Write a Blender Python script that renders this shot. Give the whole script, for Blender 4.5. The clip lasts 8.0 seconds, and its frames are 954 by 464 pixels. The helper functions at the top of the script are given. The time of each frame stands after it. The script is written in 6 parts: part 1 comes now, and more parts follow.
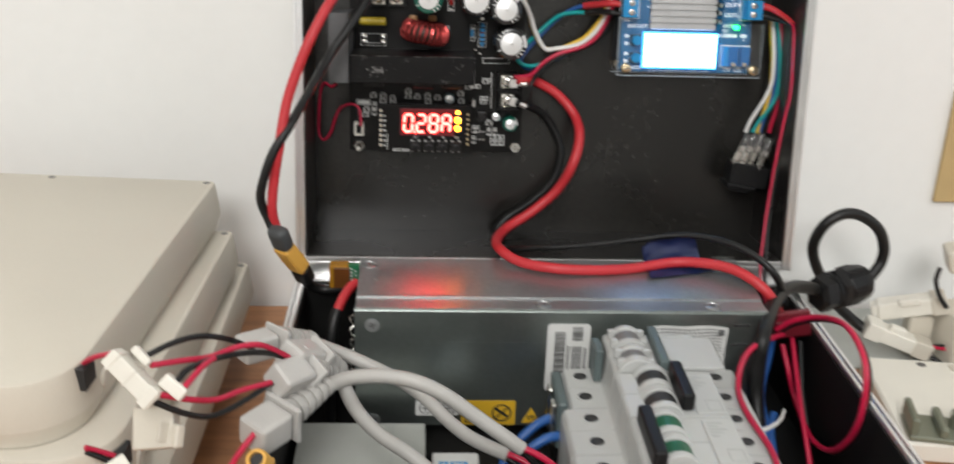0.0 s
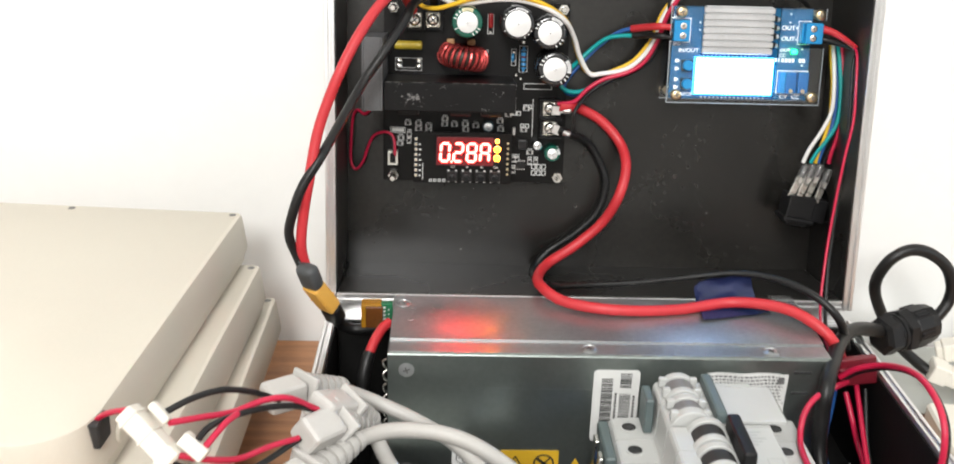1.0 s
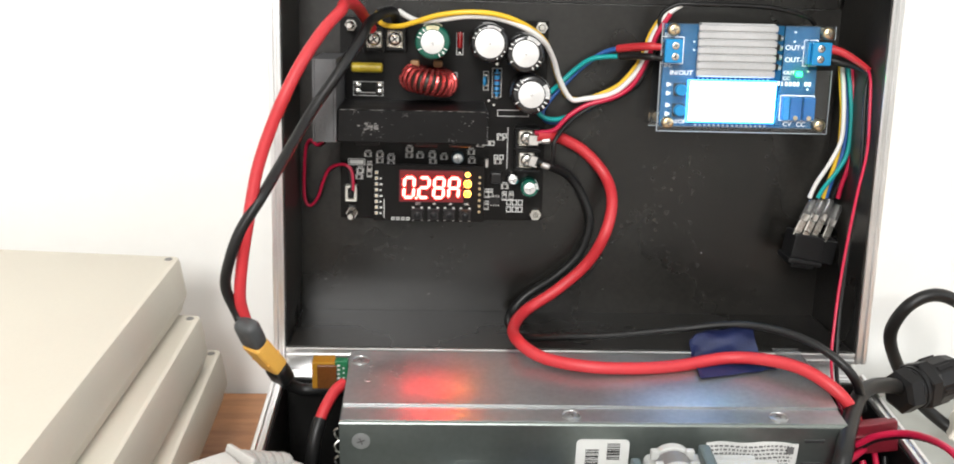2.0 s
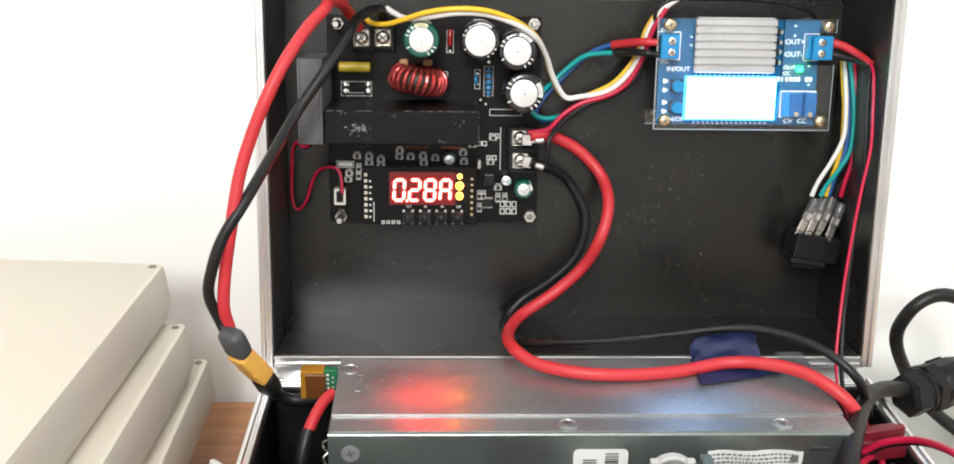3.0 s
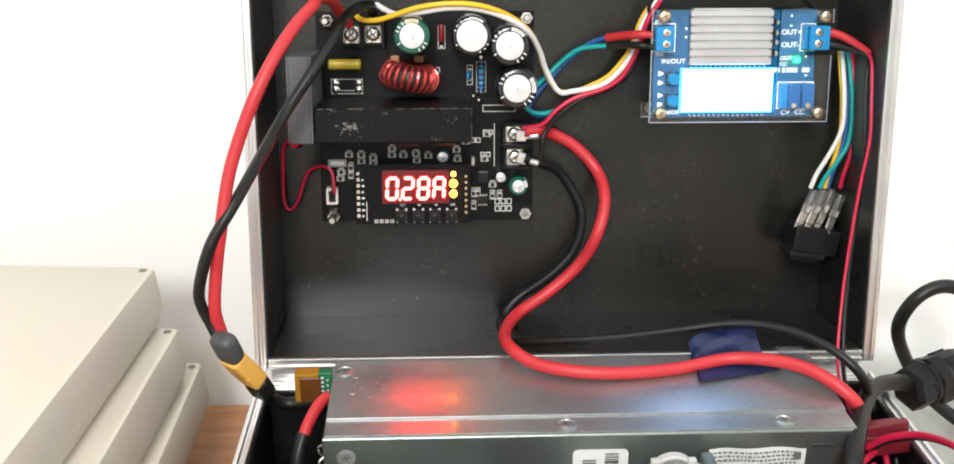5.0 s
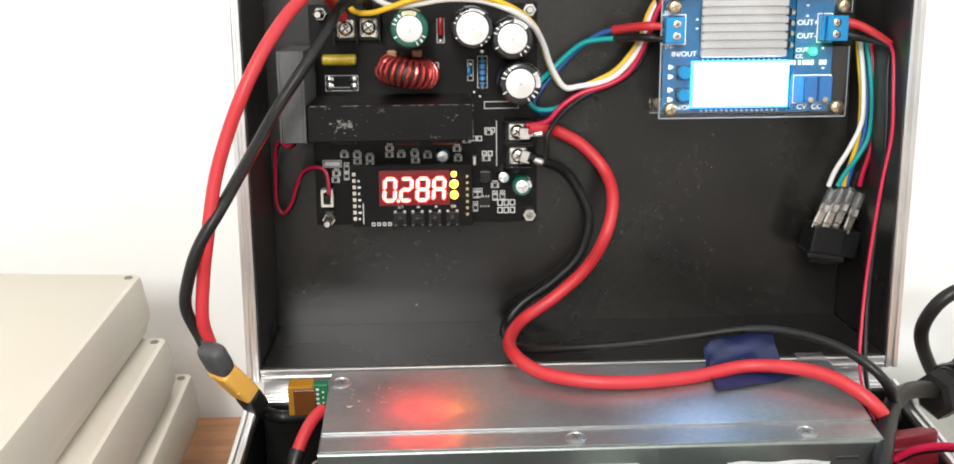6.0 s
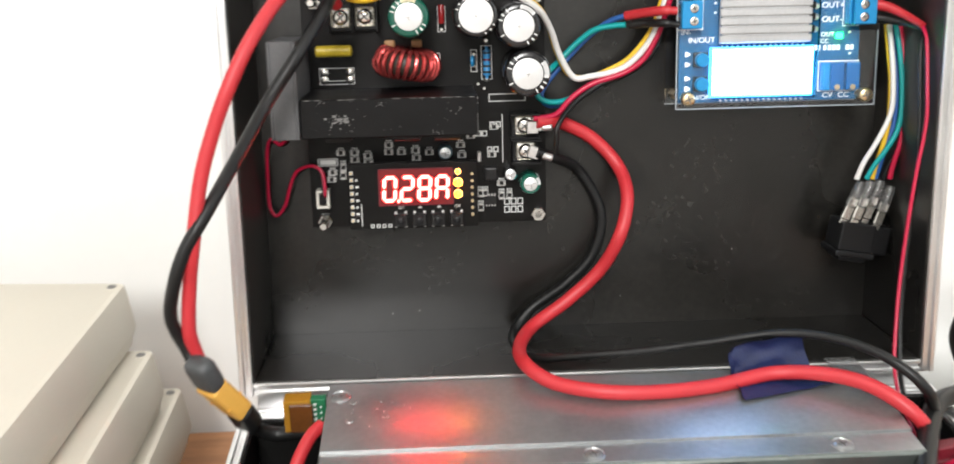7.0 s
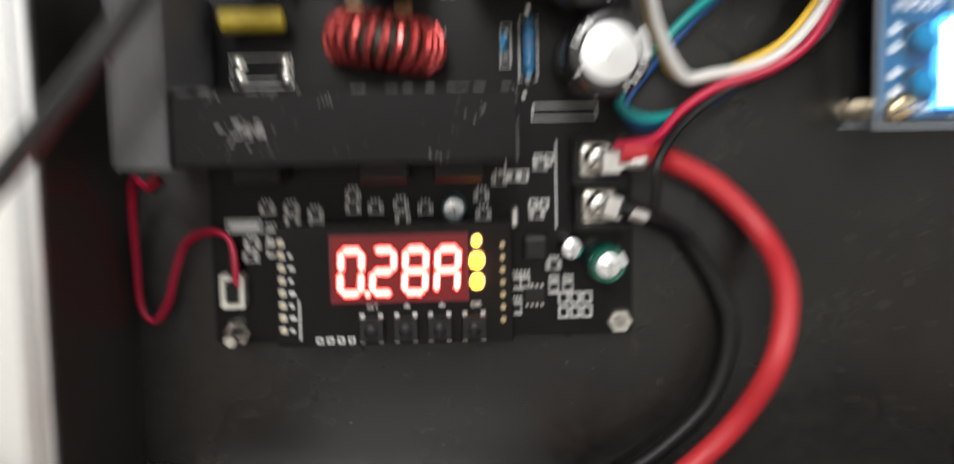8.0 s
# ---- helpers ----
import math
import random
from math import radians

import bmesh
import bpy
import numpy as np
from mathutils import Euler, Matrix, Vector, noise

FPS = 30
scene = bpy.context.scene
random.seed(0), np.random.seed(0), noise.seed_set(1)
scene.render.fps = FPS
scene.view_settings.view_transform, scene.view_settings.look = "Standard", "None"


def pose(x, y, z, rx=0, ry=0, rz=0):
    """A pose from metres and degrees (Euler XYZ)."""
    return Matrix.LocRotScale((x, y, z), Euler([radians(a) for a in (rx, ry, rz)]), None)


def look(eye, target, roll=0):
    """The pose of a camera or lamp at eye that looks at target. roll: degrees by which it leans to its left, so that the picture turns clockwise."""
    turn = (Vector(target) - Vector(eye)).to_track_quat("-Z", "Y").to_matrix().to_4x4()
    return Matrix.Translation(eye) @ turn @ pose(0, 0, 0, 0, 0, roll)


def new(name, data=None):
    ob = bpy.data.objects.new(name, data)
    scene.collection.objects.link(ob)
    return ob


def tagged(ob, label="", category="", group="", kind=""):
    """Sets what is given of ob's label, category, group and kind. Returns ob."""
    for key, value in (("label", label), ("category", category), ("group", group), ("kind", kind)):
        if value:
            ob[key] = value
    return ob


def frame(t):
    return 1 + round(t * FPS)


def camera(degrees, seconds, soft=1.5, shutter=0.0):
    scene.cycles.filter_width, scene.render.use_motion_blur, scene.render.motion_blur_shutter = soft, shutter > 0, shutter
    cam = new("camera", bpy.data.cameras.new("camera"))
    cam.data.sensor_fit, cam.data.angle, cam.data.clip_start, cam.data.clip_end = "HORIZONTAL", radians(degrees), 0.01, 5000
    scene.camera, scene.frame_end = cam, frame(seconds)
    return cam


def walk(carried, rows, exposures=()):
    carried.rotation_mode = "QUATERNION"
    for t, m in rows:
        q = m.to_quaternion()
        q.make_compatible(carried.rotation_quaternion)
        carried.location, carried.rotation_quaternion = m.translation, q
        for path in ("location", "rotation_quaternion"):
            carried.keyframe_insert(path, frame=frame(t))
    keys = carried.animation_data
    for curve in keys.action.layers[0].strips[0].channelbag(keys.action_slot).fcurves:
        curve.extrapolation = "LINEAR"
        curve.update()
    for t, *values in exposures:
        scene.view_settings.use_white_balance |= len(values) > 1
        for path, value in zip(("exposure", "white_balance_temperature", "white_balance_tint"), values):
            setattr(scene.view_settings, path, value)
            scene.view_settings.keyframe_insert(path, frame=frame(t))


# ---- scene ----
import itertools
cam = camera(48.08, 8.0, soft=1.7, shutter=0.9)
# seconds, x, y, z, yaw, pitch, roll
EXPOSURES = [(0.0, 0.06), (0.5, 0.40), (1.0, 0.64), (1.5, 0.70), (2.2, 0.72), (7.1, 0.74), (7.5, 0.62), (8.0, 0.42)]
ROWS = [
    (0, -0.0133, -0.0166, 0.3461, -2.61, -22.50, -1.89),
    (0.5, -0.0158, -0.0005, 0.3473, -1.17, -22.13, -1.49),
    (1, -0.0175, 0.0160, 0.3446, -1.09, -21.86, -1.58),
    (1.5, -0.0122, 0.0448, 0.3432, -1.30, -21.60, -1.71),
    (2, -0.0074, 0.0743, 0.3353, -1.76, -21.02, -1.64),
    (3.5, -0.0028, 0.0879, 0.3324, -1.96, -21.30, -0.73),
    (4, -0.0028, 0.0857, 0.3347, -2.16, -21.55, -0.50),
    (4.5, -0.0019, 0.0866, 0.3345, -2.23, -21.52, -0.37),
    (6, -0.0017, 0.1136, 0.3236, -2.50, -21.22, 0.16),
    (6.5, -0.0021, 0.1167, 0.3215, -2.36, -21.15, 0.40),
    (7, -0.0031, 0.1386, 0.3142, -2.79, -21.20, 0.86),
    (7.1, 0.0005, 0.1475, 0.3110, -2.91, -21.26, 1.33),
    (7.2, 0.0030, 0.1600, 0.3030, -3.10, -20.32, 1.67),
    (7.3, 0.0020, 0.1765, 0.2965, -3.27, -18.86, 2.03),
    (7.4, 0.0020, 0.1950, 0.2920, -3.36, -17.33, 2.01),
    (7.5, 0.0030, 0.2155, 0.2870, -3.39, -15.75, 2.04),
    (7.6, 0.0050, 0.2315, 0.2790, -2.78, -14.86, 2.54),
    (7.7, 0.0055, 0.2475, 0.2720, -2.13, -14.34, 2.68),
    (7.8, 0.0040, 0.2685, 0.2665, -1.82, -14.62, 1.97),
    (7.9, 0.0010, 0.2910, 0.2570, -2.03, -14.61, 1.35),
    (8, -0.0005, 0.3105, 0.2470, -2.15, -14.62, 0.84),
]
walk(cam, [(t, pose(x, y, z, 90 + pitch, roll, yaw)) for t, x, y, z, yaw, pitch, roll in ROWS], EXPOSURES)

# ---- world and lights ----
world = bpy.data.worlds.new("world")
scene.world = world
world.use_nodes = True
world.node_tree.nodes["Background"].inputs[0].default_value = (0.8, 0.88, 1.0, 1)
world.node_tree.nodes["Background"].inputs[1].default_value = 0.3


def area_lamp(name, eye, target, sx, sy, power, colour):
    data = bpy.data.lights.new(name, "AREA")
    data.shape, data.size, data.size_y, data.energy, data.color = "RECTANGLE", sx, sy, power, colour
    ob = new(name, data)
    ob.matrix_world = look(eye, target)
    return ob


# unseen side lamp added to fill the faces that look right
area_lamp("unseen_side_fill", (1.76, -0.65, 0.95), (0.0, 0.35, 0.2), 1.1, 1.2, 6.0, (0.92, 0.97, 1.0))
# two overhead lamps, added out of view, placed and tuned for brightness
area_lamp("unseen_overhead_lamp", (-0.10, -0.75, 1.86), (0.0, 0.4, 0.1), 0.7, 0.7, 14.2, (1.0, 0.99, 0.975))
area_lamp("unseen_overhead_lamp", (-0.25, -1.85, 1.50), (0.0, 0.5, 0.2), 0.55, 0.55, 28.0, (1.0, 0.99, 0.975))

# ---- materials ----
def surf(name, base, rough=0.5, metal=0.0, var=0.12, scale=60.0, fine=900.0, bump=0.15, alpha=1.0, spec=0.5,
         transmission=0.0, emit=None, power=0.0, stretch=(1, 1, 1), second=None, coat=0.0, gloss=0.18):
    """A surface with broad and fine variation of colour and roughness, and a fine relief."""
    m = bpy.data.materials.new(name)
    m.use_nodes = True
    nt = m.node_tree
    b = nt.nodes["Principled BSDF"]
    b.inputs["Metallic"].default_value = metal
    b.inputs["Specular IOR Level"].default_value = spec
    b.inputs["Transmission Weight"].default_value = transmission
    b.inputs["Alpha"].default_value = alpha
    b.inputs["Coat Weight"].default_value = coat
    co = nt.nodes.new("ShaderNodeTexCoord")
    mp = nt.nodes.new("ShaderNodeMapping")
    mp.inputs["Scale"].default_value = stretch
    nt.links.new(co.outputs["Object"], mp.inputs["Vector"])
    big = nt.nodes.new("ShaderNodeTexNoise")
    big.inputs["Scale"].default_value, big.inputs["Detail"].default_value = scale, 5
    small = nt.nodes.new("ShaderNodeTexNoise")
    small.inputs["Scale"].default_value, small.inputs["Detail"].default_value = fine, 3
    for n in (big, small):
        nt.links.new(mp.outputs["Vector"], n.inputs["Vector"])
    ramp = nt.nodes.new("ShaderNodeValToRGB")
    lo = [c * (1 - var) for c in base]
    hi = [min(1, c * (1 + var)) for c in (second or base)]
    ramp.color_ramp.elements[0].color, ramp.color_ramp.elements[1].color = (*lo, 1), (*hi, 1)
    ramp.color_ramp.elements[0].position, ramp.color_ramp.elements[1].position = 0.32, 0.68
    add = nt.nodes.new("ShaderNodeMath")
    add.operation, add.use_clamp = "MULTIPLY_ADD", False
    add.inputs[1].default_value = 0.35
    nt.links.new(small.outputs["Fac"], add.inputs[0])
    scaled = nt.nodes.new("ShaderNodeMath")
    scaled.operation = "MULTIPLY"
    scaled.inputs[1].default_value = 0.65
    nt.links.new(big.outputs["Fac"], scaled.inputs[0])
    nt.links.new(scaled.outputs[0], add.inputs[2])
    nt.links.new(add.outputs[0], ramp.inputs["Fac"])
    nt.links.new(ramp.outputs["Color"], b.inputs["Base Color"])
    rr = nt.nodes.new("ShaderNodeMapRange")
    rr.inputs["To Min"].default_value = max(0.02, rough * (1 - gloss))
    rr.inputs["To Max"].default_value = min(1, rough * (1 + gloss))
    nt.links.new(big.outputs["Fac"], rr.inputs["Value"])
    nt.links.new(rr.outputs["Result"], b.inputs["Roughness"])
    if bump:
        bp = nt.nodes.new("ShaderNodeBump")
        bp.inputs["Strength"].default_value, bp.inputs["Distance"].default_value = bump, 0.0004
        nt.links.new(small.outputs["Fac"], bp.inputs["Height"])
        nt.links.new(bp.outputs["Normal"], b.inputs["Normal"])
    if emit:
        b.inputs["Emission Color"].default_value = (*emit, 1)
        b.inputs["Emission Strength"].default_value = power
    return m


def wood(name, dark, light):
    m = surf(name, dark, 0.42, var=0.1, scale=14.0, fine=260.0, bump=0.1, stretch=(1, 14, 14), second=light)
    return m


WALL = surf("white_wall_paint", (0.82, 0.82, 0.80), 0.75, var=0.02, scale=3.0, fine=120.0, bump=0.1)
FLOOR = surf("floor_tiles", (0.35, 0.32, 0.29), 0.5, var=0.12, scale=8.0)
WOOD = wood("brown_wood", (0.29, 0.125, 0.058), (0.46, 0.225, 0.105))
ALU = surf("brushed_aluminium", (0.80, 0.80, 0.80), 0.32, 1.0, var=0.05, scale=40.0, fine=700.0, bump=0.05)
LINER = surf("black_case_lining", (0.0060, 0.0054, 0.0045), 0.29, var=0.5, scale=10.0, fine=380.0, bump=0.07, spec=0.50, second=(0.0185, 0.0172, 0.0150), gloss=0.5)
LINER_IN = surf("black_case_floor_lining", (0.009, 0.0088, 0.0084), 0.6, var=0.3, scale=22.0, fine=600.0, bump=0.2, spec=0.15)
STEEL = surf("galvanised_steel", (0.235, 0.262, 0.248), 0.32, 0.88, gloss=0.14, var=0.10, scale=30.0, fine=420.0, bump=0.06)
STEEL_LID = surf("zinc_plated_cover", (0.42, 0.43, 0.43), 0.36, 0.80, coat=0.16, var=0.16, scale=42.0, fine=420.0, bump=0.07, gloss=0.32)
CHROME = surf("nickel_screw", (0.70, 0.68, 0.64), 0.25, 1.0, var=0.08)
BRASS = surf("brass_screw", (0.72, 0.58, 0.36), 0.28, 1.0, var=0.08)
DARK_METAL = surf("shaded_slot_metal", (0.06, 0.06, 0.06), 0.5, 0.6)
CREAM = surf("cream_plastic", (0.605, 0.56, 0.475), 0.42, var=0.03, scale=20.0, fine=900.0, bump=0.06)
WHITE_PL = surf("white_nylon", (0.76, 0.73, 0.65), 0.4, var=0.03, scale=60.0, bump=0.05)
GREY_PL = surf("light_grey_pvc", (0.44, 0.425, 0.40), 0.45, var=0.05, scale=60.0, bump=0.06)
BREAKER = surf("breaker_plastic", (0.48, 0.485, 0.47), 0.4, var=0.03, scale=70.0, bump=0.04)
BREAKER_GREY = surf("breaker_grey_plastic", (0.10, 0.13, 0.13), 0.4, var=0.08)
BLACK_PL = surf("black_plastic", (0.008, 0.008, 0.0085), 0.42, var=0.2, bump=0.05, spec=0.25)
BLACK_RUBBER = surf("black_cable_jacket", (0.0085, 0.0085, 0.0085), 0.40, var=0.2, scale=90.0, bump=0.06, spec=0.35)
RED_RUBBER = surf("red_silicone", (0.50, 0.026, 0.034), 0.46, var=0.08, scale=70.0, bump=0.05)
RED_THIN = surf("red_pvc", (0.50, 0.010, 0.050), 0.35, var=0.08, bump=0.03)
BLUE_PVC = surf("blue_pvc", (0.022, 0.10, 0.33), 0.38, var=0.1, bump=0.03)
TEAL_PVC = surf("teal_pvc", (0.0, 0.30, 0.30), 0.38, var=0.08, bump=0.03)
YELLOW_PVC = surf("yellow_pvc", (0.80, 0.50, 0.03), 0.38, var=0.06, bump=0.03)
WHITE_PVC = surf("white_pvc", (0.76, 0.75, 0.72), 0.38, var=0.04, bump=0.03)
YELLOW_PL = surf("yellow_nylon", (0.72, 0.39, 0.075), 0.4, var=0.08, bump=0.05)
SHRINK = surf("grey_heat_shrink", (0.055, 0.058, 0.06), 0.5, var=0.2, scale=140.0, bump=0.3)
PCB_BLACK = surf("black_solder_mask", (0.0045, 0.0038, 0.0036), 0.30, var=0.25, scale=90.0, fine=1500.0, bump=0.08, spec=0.2)
PCB_BLUE = surf("blue_solder_mask", (0.003, 0.072, 0.165), 0.3, var=0.2, scale=120.0, fine=1500.0, bump=0.08, spec=0.25)
PCB_GREEN = surf("green_solder_mask", (0.01, 0.12, 0.05), 0.35, var=0.2)
SILK = surf("white_print", (0.72, 0.72, 0.70), 0.6, var=0.05, bump=0)
PRINT = surf("black_print", (0.02, 0.02, 0.02), 0.6, var=0.05, bump=0)
PAPER = surf("white_label_paper", (0.66, 0.66, 0.64), 0.5, var=0.04, scale=120.0, bump=0.04)
YELLOW_LABEL = surf("yellow_label", (0.66, 0.40, 0.025), 0.45, var=0.05, bump=0.02)
BLUE_TAPE = surf("blue_cloth_tape", (0.007, 0.015, 0.070), 0.55, var=0.25, scale=120.0, fine=1400.0, bump=0.4)
HEATSINK = surf("silver_heatsink", (0.50, 0.505, 0.51), 0.45, 0.45, var=0.10)
BLACK_SINK = surf("black_anodised_heatsink", (0.0045, 0.0040, 0.0040), 0.42, 0.0, var=0.3, scale=120.0, bump=0.1, spec=0.16)
GREY_FOAM = surf("grey_fan_frame", (0.085, 0.085, 0.088), 0.6, var=0.15, scale=120.0, bump=0.25)
COPPER = surf("enamelled_copper", (0.58, 0.09, 0.085), 0.22, 0.75, var=0.1)
KAPTON = surf("amber_film", (0.32, 0.15, 0.012), 0.2, var=0.2, coat=0.5)
MAROON = surf("dark_red_plastic", (0.14, 0.008, 0.016), 0.4, var=0.1)
OLIVE = surf("grey_green_plastic", (0.17, 0.18, 0.13), 0.35, var=0.15)
CARD = surf("cardboard", (0.50, 0.36, 0.17), 0.7, var=0.08)
ACRYLIC = surf("clear_acrylic", (0.95, 0.97, 1.0), 0.04, var=0.0, transmission=1.0, bump=0)
LED_RED = surf("red_segment", (0.6, 0.05, 0.02), 0.4, var=0, emit=(1.0, 0.040, 0.033), power=26.0, bump=0)
# weak red emission puts the bloom round the digits into the window
LED_BLOOM = surf("red_window_bloom", (0.02, 0.001, 0.0015), 0.3, var=0.1, emit=(1.0, 0.008, 0.016), power=0.12, bump=0)
LED_AMBER = surf("amber_led", (0.9, 0.4, 0.02), 0.4, var=0, emit=(1.0, 0.25, 0.003), power=34.0, bump=0)
LED_GREEN = surf("green_led", (0.02, 0.5, 0.1), 0.4, var=0, emit=(0.004, 1.0, 0.07), power=22.0, bump=0)
LCD = surf("lit_lcd", (0.7, 0.85, 1.0), 0.3, var=0, emit=(0.30, 0.52, 1.0), power=9.5, bump=0)
CAN_TOP = surf("capacitor_top", (0.84, 0.84, 0.84), 0.32, 0.7, var=0.03, bump=0)
GREEN_SLEEVE = surf("green_capacitor_sleeve", (0.006, 0.09, 0.06), 0.25, var=0.1, coat=0.4)
BLACK_SLEEVE = surf("black_capacitor_sleeve", (0.012, 0.012, 0.013), 0.22, var=0.1, coat=0.4)
TEAL_DARK = surf("blue_grey_sleeve", (0.06, 0.12, 0.15), 0.3, var=0.1)
PALE_YELLOW = surf("pale_yellow_stripe", (0.70, 0.66, 0.42), 0.35, var=0.05, bump=0)
PALE_GREY = surf("pale_grey_stripe", (0.66, 0.66, 0.66), 0.35, var=0.05, bump=0)
CHOKE_CORE = surf("choke_core", (0.03, 0.028, 0.02), 0.5, var=0.2)
TAN_GLUE = surf("tan_glue", (0.35, 0.18, 0.07), 0.5, var=0.2)
YELLOW_FILM = surf("yellow_film", (0.52, 0.38, 0.03), 0.35, var=0.2, scale=300.0)
BLUE_RESISTOR = surf("blue_resistor", (0.05, 0.30, 0.62), 0.3, var=0.1)
RED_GLASS = surf("red_glass_diode", (0.30, 0.01, 0.012), 0.15, var=0.2, coat=0.5)
CYAN_PL = surf("bright_blue_plastic", (0.012, 0.24, 0.52), 0.35, var=0.08, bump=0.03)
TRIM_BLUE = surf("trimmer_blue", (0.008, 0.13, 0.36), 0.35, var=0.1)
CHIP = surf("chip_plastic", (0.012, 0.011, 0.011), 0.4, var=0.2, spec=0.3)
TIN = surf("tinned_contact", (0.62, 0.60, 0.58), 0.35, 0.85, var=0.15, scale=400.0)
SCUFF = surf("scuffed_metal", (0.17, 0.165, 0.16), 0.5, 0.6, var=0.2)
CLEAR_SLEEVE = surf("clear_pvc_sleeve", (0.92, 0.92, 0.92), 0.10, var=0.05, transmission=0.95, bump=0.1)
AMBER_DARK = surf("dark_amber_part", (0.10, 0.035, 0.008), 0.25, var=0.3, coat=0.4)
GREEN_PL = surf("green_window_plastic", (0.01, 0.10, 0.05), 0.35, var=0.1)
PRINT_GREY = surf("grey_print", (0.40, 0.41, 0.40), 0.6, var=0.05, bump=0)
PLUG_GREY = surf("pale_grey_plug", (0.50, 0.485, 0.46), 0.42, var=0.04, scale=60.0, bump=0.05)
CARD_GREY = surf("pale_grey_card", (0.43, 0.44, 0.41), 0.55, var=0.04, bump=0.05)
# cyan emission on the screen's frame stands in for its bloom
LCD_BLOOM = surf("screen_edge_bloom", (0.3, 0.6, 0.8), 0.4, var=0, emit=(0.02, 0.45, 1.0), power=2.0, bump=0)
EDGE_SHINE = surf("acrylic_edge_shine", (0.40, 0.45, 0.49), 0.35, var=0.1, scale=200.0, bump=0.1)
DRUM_GREY = surf("drum_window_grey", (0.17, 0.165, 0.165), 0.4, var=0.1)
LABEL_PRINT = surf("label_print", (0.13, 0.13, 0.13), 0.6, var=0.2, bump=0)


# ---- building tools ----
def part(name, bm, material, parent=None, label="", m=None, smooth=False):
    """Links a bmesh as one mesh object, under a thing or a part if one is given."""
    if m is not None:
        bm.transform(m)
    bmesh.ops.recalc_face_normals(bm, faces=bm.faces)
    me = bpy.data.meshes.new(name)
    bm.to_mesh(me)
    bm.free()
    for mm in (material if isinstance(material, (list, tuple)) else [material]):
        me.materials.append(mm)
    if smooth:
        me.shade_smooth()
        me.set_sharp_from_angle(angle=radians(40))
    ob = new(name, me)
    if parent is not None:
        ob.parent = parent
    if label:
        ob["label"] = label
    return ob


def thing(name, label, category, group="", kind=""):
    return tagged(new(name), label, category, group, kind)


def box(bm, x0, x1, y0, y1, z0, z1, bevel=0.0, seg=1, mi=0):
    """A bevelled box added to bm."""
    t = bmesh.new()
    bmesh.ops.create_cube(t, size=1)
    bmesh.ops.scale(t, vec=(abs(x1 - x0), abs(y1 - y0), abs(z1 - z0)), verts=t.verts)
    bmesh.ops.translate(t, vec=((x0 + x1) / 2, (y0 + y1) / 2, (z0 + z1) / 2), verts=t.verts)
    if bevel:
        bmesh.ops.bevel(t, geom=list(t.edges), offset=bevel, segments=seg, profile=0.6, affect="EDGES")
    return merge(bm, t, mi)


def merge(bm, t, mi=0):
    for f in t.faces:
        f.material_index = mi
    me = bpy.data.meshes.new("tmp")
    t.to_mesh(me)
    t.free()
    bm.from_mesh(me)
    bpy.data.meshes.remove(me)
    return bm


def one_box(*a, **k):
    return box(bmesh.new(), *a, **k)


def lathe(bm, profile, seg=24, m=None, mi=0):
    """Turns a profile of (radius, height) round z, closed at both ends."""
    t = bmesh.new()
    rings = []
    for r, z in profile:
        rings.append([t.verts.new((r * math.cos(a), r * math.sin(a), z)) for a in [2 * math.pi * i / seg for i in range(seg)]])
    for a, b in zip(rings[:-1], rings[1:]):
        for i in range(seg):
            t.faces.new((a[i], a[(i + 1) % seg], b[(i + 1) % seg], b[i]))
    t.faces.new(rings[0][::-1])
    t.faces.new(rings[-1])
    if m is not None:
        t.transform(m)
    return merge(bm, t, mi)


def glide(pts, steps=6):
    """Catmull-Rom points through pts."""
    P = [Vector(p) for p in pts]
    P = [P[0] * 2 - P[1]] + P + [P[-1] * 2 - P[-2]]
    out = []
    for i in range(1, len(P) - 2):
        a, b, c, d = P[i - 1:i + 3]
        for k in range(steps):
            t = k / steps
            out.append(0.5 * (2 * b + (c - a) * t + (2 * a - 5 * b + 4 * c - d) * t * t + (3 * b - a - 3 * c + d) * t ** 3))
    out.append(P[-2])
    return out


def sweep(bm, pts, r, seg=10, steps=6, mi=0):
    """A round cable along pts; r is one radius or a function of the share of the way."""
    path = glide(pts, steps)
    t = bmesh.new()
    up = Vector((0.13, 0.21, 0.97))
    rings, n = [], len(path)
    prev = None
    for i, p in enumerate(path):
        d = (path[min(i + 1, n - 1)] - path[max(i - 1, 0)]).normalized()
        if prev is None:
            side = d.cross(up).normalized()
        else:
            side = (prev - d * prev.dot(d)).normalized()
        prev = side
        v = d.cross(side)
        rad = r(i / (n - 1)) if callable(r) else r
        rings.append([t.verts.new(p + rad * (side * math.cos(a) + v * math.sin(a))) for a in [2 * math.pi * k / seg for k in range(seg)]])
    for a, b in zip(rings[:-1], rings[1:]):
        for i in range(seg):
            t.faces.new((a[i], a[(i + 1) % seg], b[(i + 1) % seg], b[i]))
    t.faces.new(rings[0][::-1])
    t.faces.new(rings[-1])
    return merge(bm, t, mi)


